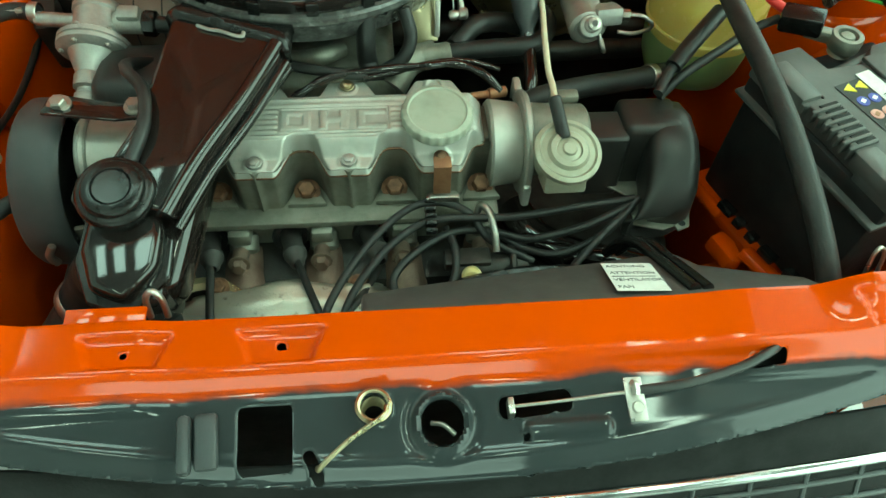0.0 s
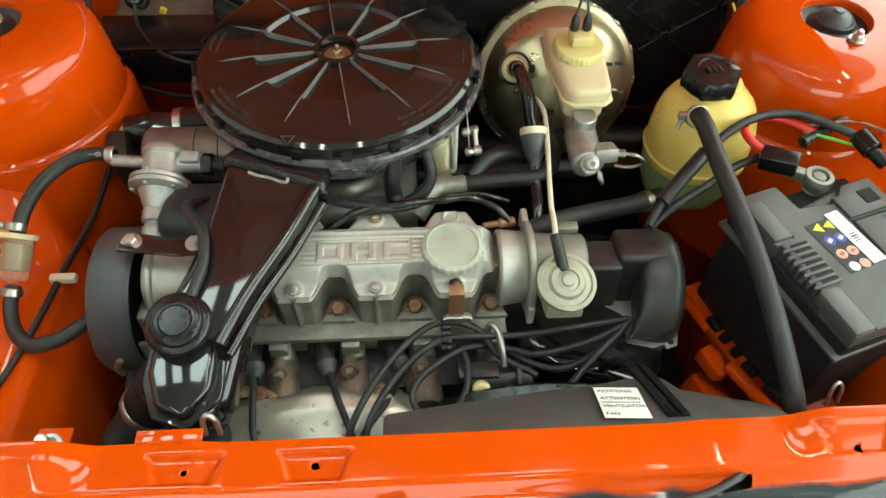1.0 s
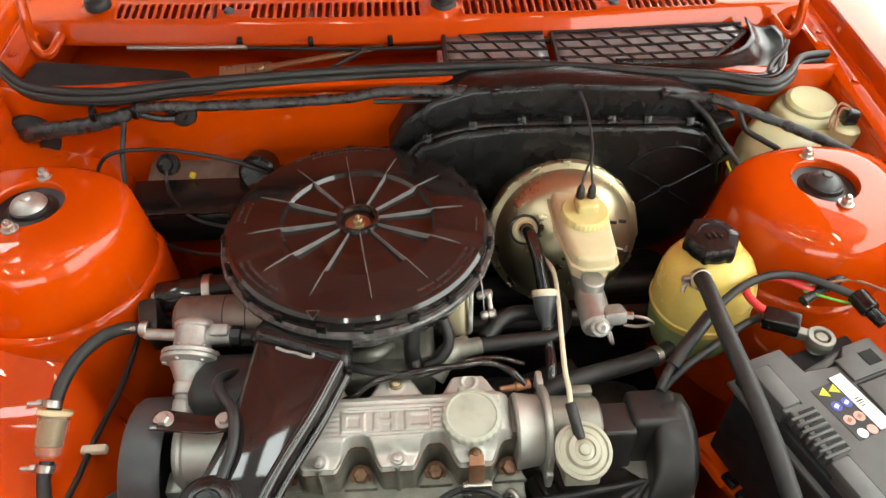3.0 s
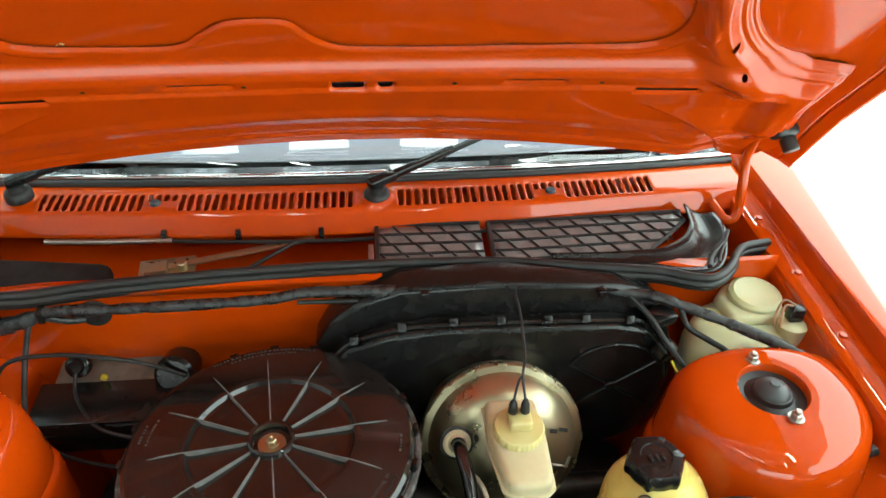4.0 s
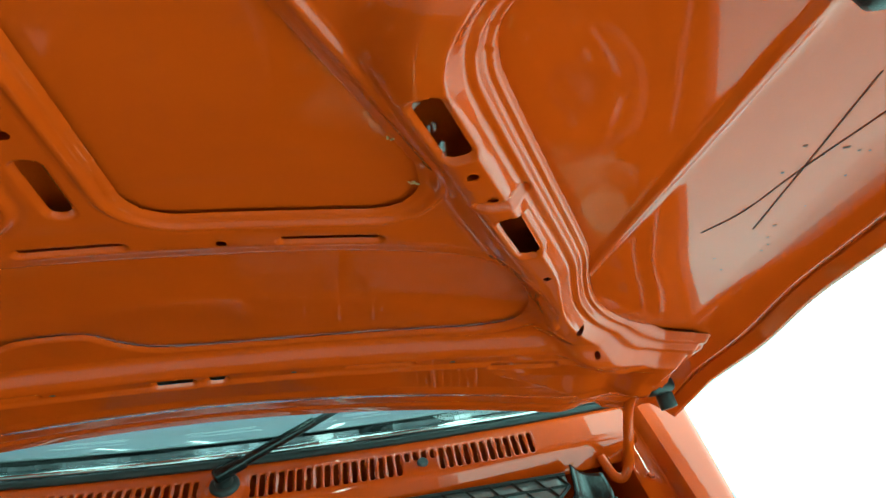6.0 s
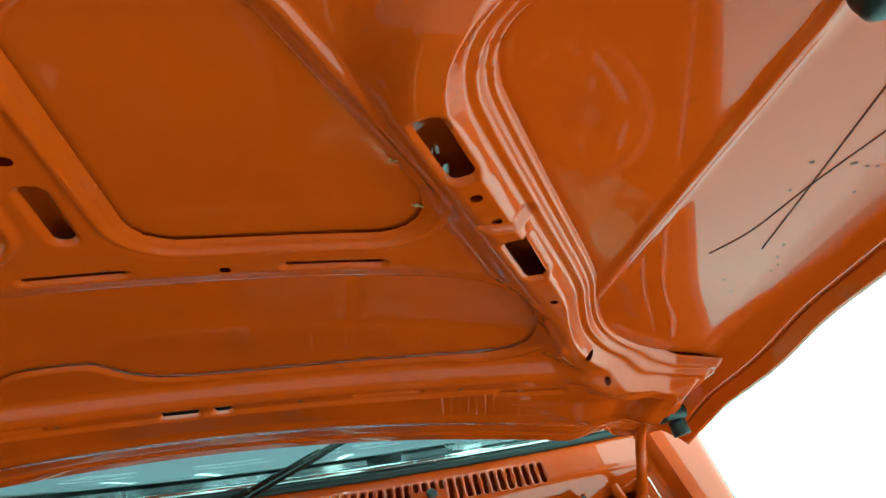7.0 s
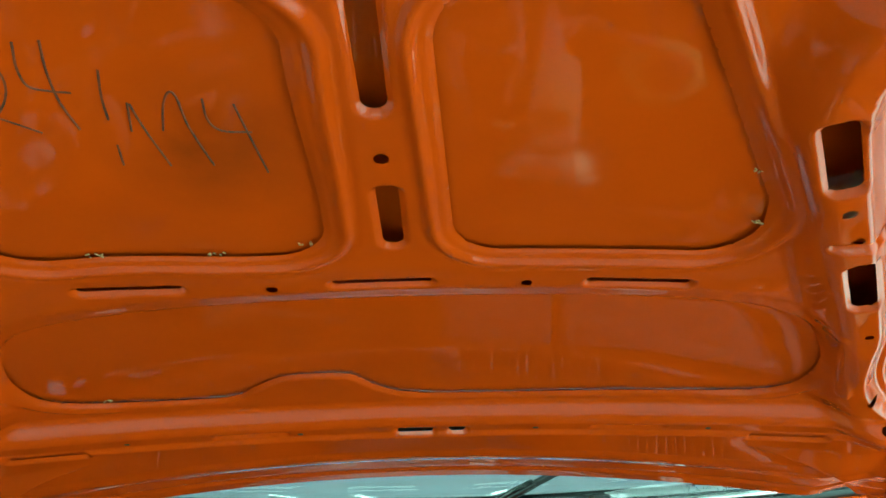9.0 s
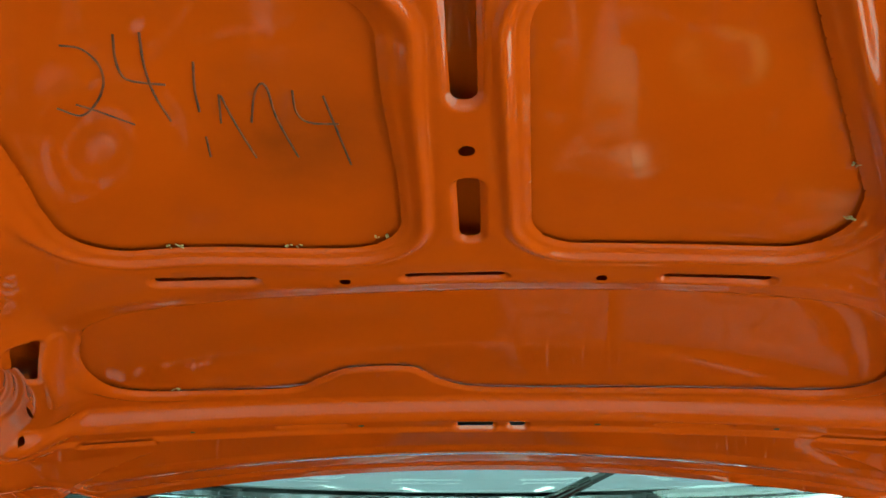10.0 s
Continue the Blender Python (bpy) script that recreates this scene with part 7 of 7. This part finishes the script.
loom = thing("wiring_loom", (0, 1.02, 0.93), "taped black wiring loom along the firewall", "wiring loom")
LO = [(-0.655, 1.05, 0.868), (-0.615, 1.025, 0.893), (-0.55, 1.022, 0.903), (-0.49, 1.022, 0.916), (-0.44, 1.020, 0.934), (-0.36, 1.02, 0.934), (-0.25, 1.018, 0.937), (-0.134, 1.016, 0.943), (-0.07, 1.015, 0.953), (0.05, 1.012, 0.952), (0.227, 1.010, 0.947), (0.36, 1.008, 0.940), (0.42, 1.000, 0.935), (0.445, 0.985, 0.938), (0.50, 0.965, 0.925), (0.56, 0.935, 0.912), (0.61, 0.905, 0.902), (0.66, 0.86, 0.89)]
part("trunk", tube(B(), LO, lambda t: 0.0125 if t < 0.2 else 0.0082, seg=12, wob=0.25), tape, loom)
bm = tube(B(), [(-0.09, 1.012, 0.938), (0.0, 1.01, 0.938), (0.10, 1.008, 0.941), (0.2, 1.008, 0.942)], 0.0035)
part("branch", bm, rubber, loom)
bm = tube(B(), [(-0.455, 1.02, 0.925), (-0.43, 1.035, 0.905), (-0.41, 1.045, 0.898)], 0.0055)
part("branch", bm, tape, loom)
bm = lathe(B(), [(0, 0.016), (0.006, 0.015), (0.010, 0.006), (0.022, 0.004), (0.0235, 0.0), (0.0235, -0.008)], (-0.400, 1.060, 0.898), (0, -1, 0.1), 28)
part("grommet", bm, rubber, loom, "black rubber grommet")
bm = lathe(B(), [(0.012, 0.02), (0.018, 0.015), (0.040, 0.008), (0.042, 0.0), (0.042, -0.01)], (-0.645, 1.058, 0.862), (0.25, -1, 0.1), 32)
part("grommet", bm, rubber, loom, "large black rubber grommet")
for k, (x, y, z) in enumerate(((-0.455, 1.02, 0.93), (-0.52, 1.02, 0.925), (0.075, 1.012, 0.953), (0.235, 1.010, 0.95), (0.36, 1.008, 0.942))):
    part("strap", box(B(), (x, y, z), (0.010, 0.020, 0.022), rot(10, 0, 10 * (k % 2)), 0.003), plastic, loom)
bm = tube(B(), [(0.405, 1.0, 0.933), (0.43, 0.97, 0.915), (0.45, 0.935, 0.89), (0.475, 0.90, 0.865), (0.50, 0.875, 0.85)], 0.0042)
part("branch", bm, rubber, loom)
bm = tube(B(), [(0.475, 0.975, 0.932), (0.485, 0.955, 0.905), (0.51, 0.935, 0.895), (0.535, 0.915, 0.885), (0.54, 0.90, 0.865), (0.525, 0.89, 0.85)], 0.0045)
part("branch", bm, rubber, loom)
bm = tube(B(), [(0.46, 0.93, 0.86), (0.47, 0.915, 0.845), (0.49, 0.90, 0.84)], 0.0022)
part("yellow_wire", bm, yellow_ins, loom)
part("connector", box(B(), (0.452, 0.945, 0.868), (0.03, 0.025, 0.03), rot(20, 10, 30), 0.004), plastic, loom, "black plug connector")
part("connector", box(B(), (0.452, 0.985, 0.90), (0.05, 0.03, 0.02), rot(10, 0, 20), 0.004), plastic, loom, "black plug connector")

# left rear corner
shelf = thing("firewall_shelf", (-0.4, 1.03, 0.78), "small metal shelf with black box and switch", "bracket")
bm = box(B(), (-0.375, 1.030, 0.79), (0.20, 0.07, 0.012), rot(10), 0.003)
part("shelf", bm, alu_dull, shelf)
bm = box(B(), (-0.39, 0.978, 0.755), (0.20, 0.075, 0.068), rot(6), 0.010, 3)
box(bm, (-0.39, 0.977, 0.791), (0.204, 0.079, 0.006), rot(6), 0.002)
part("black_box", bm, plastic, shelf, "long black plastic box")
bm = lathe(B(), [(0.0, 0.02), (0.010, 0.02), (0.012, 0.012), (0.018, 0.010), (0.019, 0.0)], (-0.437, 1.035, 0.815), (0, -0.8, 0.6), 24)
part("switch", bm, plastic, shelf)
part("yellow_tag", box(B(), (-0.397, 1.015, 0.806), (0.010, 0.006, 0.012), rot(10, 30, 0), 0.002), yellow_ins, shelf)
bm = lathe(B(), [(0.0, 0.008), (0.024, 0.008), (0.030, 0.002), (0.030, -0.05)], (-0.29, 1.01, 0.81), (0, -0.9, 0.4), 32)
part("round_cap", bm, plastic, shelf)
loops = thing("control_cable", (-0.45, 0.95, 0.8), "thin black control cable in a wide loop", "cable")
bm = tube(B(), [(-0.27, 1.0, 0.815), (-0.32, 1.0, 0.842), (-0.38, 0.995, 0.865), (-0.44, 0.99, 0.878), (-0.50, 0.985, 0.875), (-0.528, 0.98, 0.845), (-0.525, 0.965, 0.80), (-0.49, 0.94, 0.765), (-0.44, 0.925, 0.735), (-0.38, 0.915, 0.72), (-0.32, 0.91, 0.72)], 0.0032)
part("cable", bm, rubber, loops)
bm = tube(B(), [(-0.437, 1.02, 0.82), (-0.437, 1.0, 0.80), (-0.425, 0.975, 0.795), (-0.39, 0.935, 0.785), (-0.34, 0.92, 0.775), (-0.28, 0.91, 0.775)], 0.0028)
part("cable", bm, rubber, loops)
drop = thing("wing_cable", (-0.45, 0.7, 0.7), "thin black cable clipped to the inner wing", "cable")
bm = tube(B(), [(-0.475, 1.02, 0.92), (-0.485, 0.99, 0.87), (-0.475, 0.93, 0.83), (-0.455, 0.86, 0.80), (-0.430, 0.795, 0.785), (-0.428, 0.77, 0.765), (-0.438, 0.73, 0.735), (-0.446, 0.66, 0.722), (-0.456, 0.58, 0.726), (-0.464, 0.50, 0.729), (-0.478, 0.42, 0.732), (-0.497, 0.36, 0.736), (-0.525, 0.305, 0.744)], 0.0040)
part("cable", bm, rubber, drop)
bm = rod(B(), (-0.432, 0.800, 0.790), (-0.4285, 0.775, 0.775), 0.0062)
part("marked_sleeve", bm, cream_tube, drop)
part("clip", box(B(), (-0.425, 0.778, 0.772), (0.030, 0.018, 0.014), rot(0, 0, 10), 0.003), cream_tube, drop, "pale plastic clip")
part("clip", box(B(), (-0.452, 0.556, 0.729), (0.032, 0.011, 0.011), None, 0.003), cream_tube, drop, "pale plastic clip")
bm = box(B(), (-0.413, 0.745, 0.745), (0.028, 0.05, 0.09), rot(20, 0, 10), 0.008)
part("support", bm, dark_metal, drop)

# ---------- plenum: wiper linkage, leaf screen ----------
link = thing("wiper_linkage", (-0.3, 1.12, 0.93), "zinc wiper linkage bars in the plenum", "wiper linkage")
bm = box(B(), (-0.20, 1.138, 0.942), (0.26, 0.014, 0.004), rot(0, -3, 12), 0.001)
box(bm, (-0.30, 1.118, 0.932), (0.085, 0.05, 0.006), rot(4, 0, 8), 0.002)
box(bm, (-0.315, 1.112, 0.938), (0.035, 0.03, 0.012), rot(0, 0, 8), 0.004)
rod(bm, (-0.275, 1.115, 0.93), (-0.275, 1.113, 0.948), 0.008)
part("link_bar", bm, gold, link)
bm = tube(B(), [(-0.50, 1.178, 0.952), (-0.40, 1.170, 0.953), (-0.30, 1.168, 0.953)], 0.0042)
part("thin_rod", bm, steel, link)
hosep = thing("washer_hose", (-0.1, 1.165, 0.95), "thin black washer hose clipped below the cowl lip", "hose")
bm = tube(B(), [(-0.33, 1.172, 0.951), (-0.2, 1.160, 0.951), (-0.05, 1.155, 0.950), (0.1, 1.156, 0.952), (0.25, 1.165, 0.954)], 0.0034)
tube(bm, [(-0.10, 1.157, 0.95), (-0.14, 1.125, 0.945), (-0.17, 1.085, 0.95)], 0.0034)
part("hose", bm, rubber, hosep)
for x in (-0.313, -0.195, -0.062):
    part("clip", box(B(), (x, 1.166 + 0.1 * x * x, 0.957), (0.009, 0.014, 0.018), rot(0, 0, 4), 0.002), plastic, hosep)
# near-black box added to fill the corner that reads as a dark void
dk = thing("plenum_dark_box", (-0.5, 1.12, 0.9), "dark box added for the dark void in the plenum corner", "wiper motor")
bm = box(B(), (-0.53, 1.12, 0.902), (0.26, 0.10, 0.06), rot(0, 6, 0), 0.02, 3)
part("cover", bm, dark_void, dk)

net = thing("leaf_screen", (0.3, 1.1, 0.945), "black plastic leaf screen with diamond mesh", "leaf screen")


def net_pt(x, w, lift=0.0):
    return Vector((x, 1.080 + w + 0.05 * max(0.0, x - 0.25), 0.948 + 0.12 * w + lift))


for a, b in ((0.028, 0.198), (0.212, 0.548)):
    rows = [[tuple(net_pt(x, w + (0.9 * max(0.0, x - 0.47)) * (1 - w / 0.095))) for w in span(0, 0.095, 0.019)] for x in span(a, b, 0.02)]
    v, f = loft(rows)
    pn = part_data("panel", v, f, screen_mat, net, "pale grey screen panel")
    solid(pn, 0.002, 0.0)
    bm = B()
    levels = (0.0, 0.024, 0.048, 0.072, 0.095)
    for r in range(4):
        x = a - 0.03 + 0.0185 * (r % 2)
        while x < b:
            w0 = 0.9 * max(0.0, x - 0.47)
            if x > a and x + 0.014 < b and levels[r] >= w0 - 0.005:
                tube(bm, [net_pt(x, levels[r + 1], 0.002), net_pt(x + 0.014, levels[r], 0.002)], 0.0027, seg=5, per=1)
            x += 0.037
    for w in levels[1:-1]:
        tube(bm, [net_pt(q, w, 0.002) for q in span(a, min(b, 0.475 + w / 0.9), 0.04)], 0.0027, seg=5, per=1)
    tube(bm, [net_pt(q, max(0.0, 0.9 * (q - 0.47)), 0.002) for q in span(a, b, 0.04)], 0.0035, seg=5, per=1)
    tube(bm, [net_pt(q, 0.095, 0.002) for q in span(a, b, 0.04)], 0.0035, seg=5, per=1)
    tube(bm, [net_pt(a, 0, 0.001), net_pt(a, 0.095, 0.001)], 0.0045, seg=6, per=1)
    part("mesh_ribs", bm, rubber, pn, "black mesh ribs")
part("end_bar", box(B(), (0.018, 1.10, 0.950), (0.008, 0.05, 0.022), None, 0.002), steel, net)

# ---------- wipers ----------
wiper = thing("windscreen_wiper", (0.03, 1.212, 1.0), "matt black windscreen wiper arm on a round pivot", "wiper", "windscreen wipers")


def make_wiper(t, p):
    p = Vector(p)
    part("pivot", lathe(B(), [(0.022, -0.012), (0.022, 0.0), (0.019, 0.004), (0.014, 0.006), (0.013, 0.016), (0, 0.018)], p, (0, -0.15, 1), 32), rubber, t, "round rubber pivot boot")
    a, b = p + Vector((-0.006, -0.004, 0.020)), p + Vector((0.150, 0.088, 0.040))
    d = (b - a).normalized()
    q = d.to_track_quat("X", "Z").to_matrix()
    bm = box(B(), a + (b - a) * 0.10, (0.05, 0.020, 0.016), q, 0.004, 3)
    box(bm, a + (b - a) * 0.52, ((b - a).length * 0.78, 0.014, 0.013), q, 0.004, 3)
    part("arm", bm, plastic, t)
    bm = B()
    box(bm, b + d * 0.06, (0.16, 0.005, 0.003), q, 0.001)
    part("arm_strip", bm, plastic, t)
    bm = box(B(), b + d * 0.10 + Vector((0.012, 0.004, 0.002)), (0.30, 0.008, 0.010), q, 0.002)
    part("blade", bm, rubber, t)


make_wiper(wiper, (0.03, 1.212, 1.003))
copy_thing(wiper, Matrix.Translation((-0.560, 1.262, 0.995)))
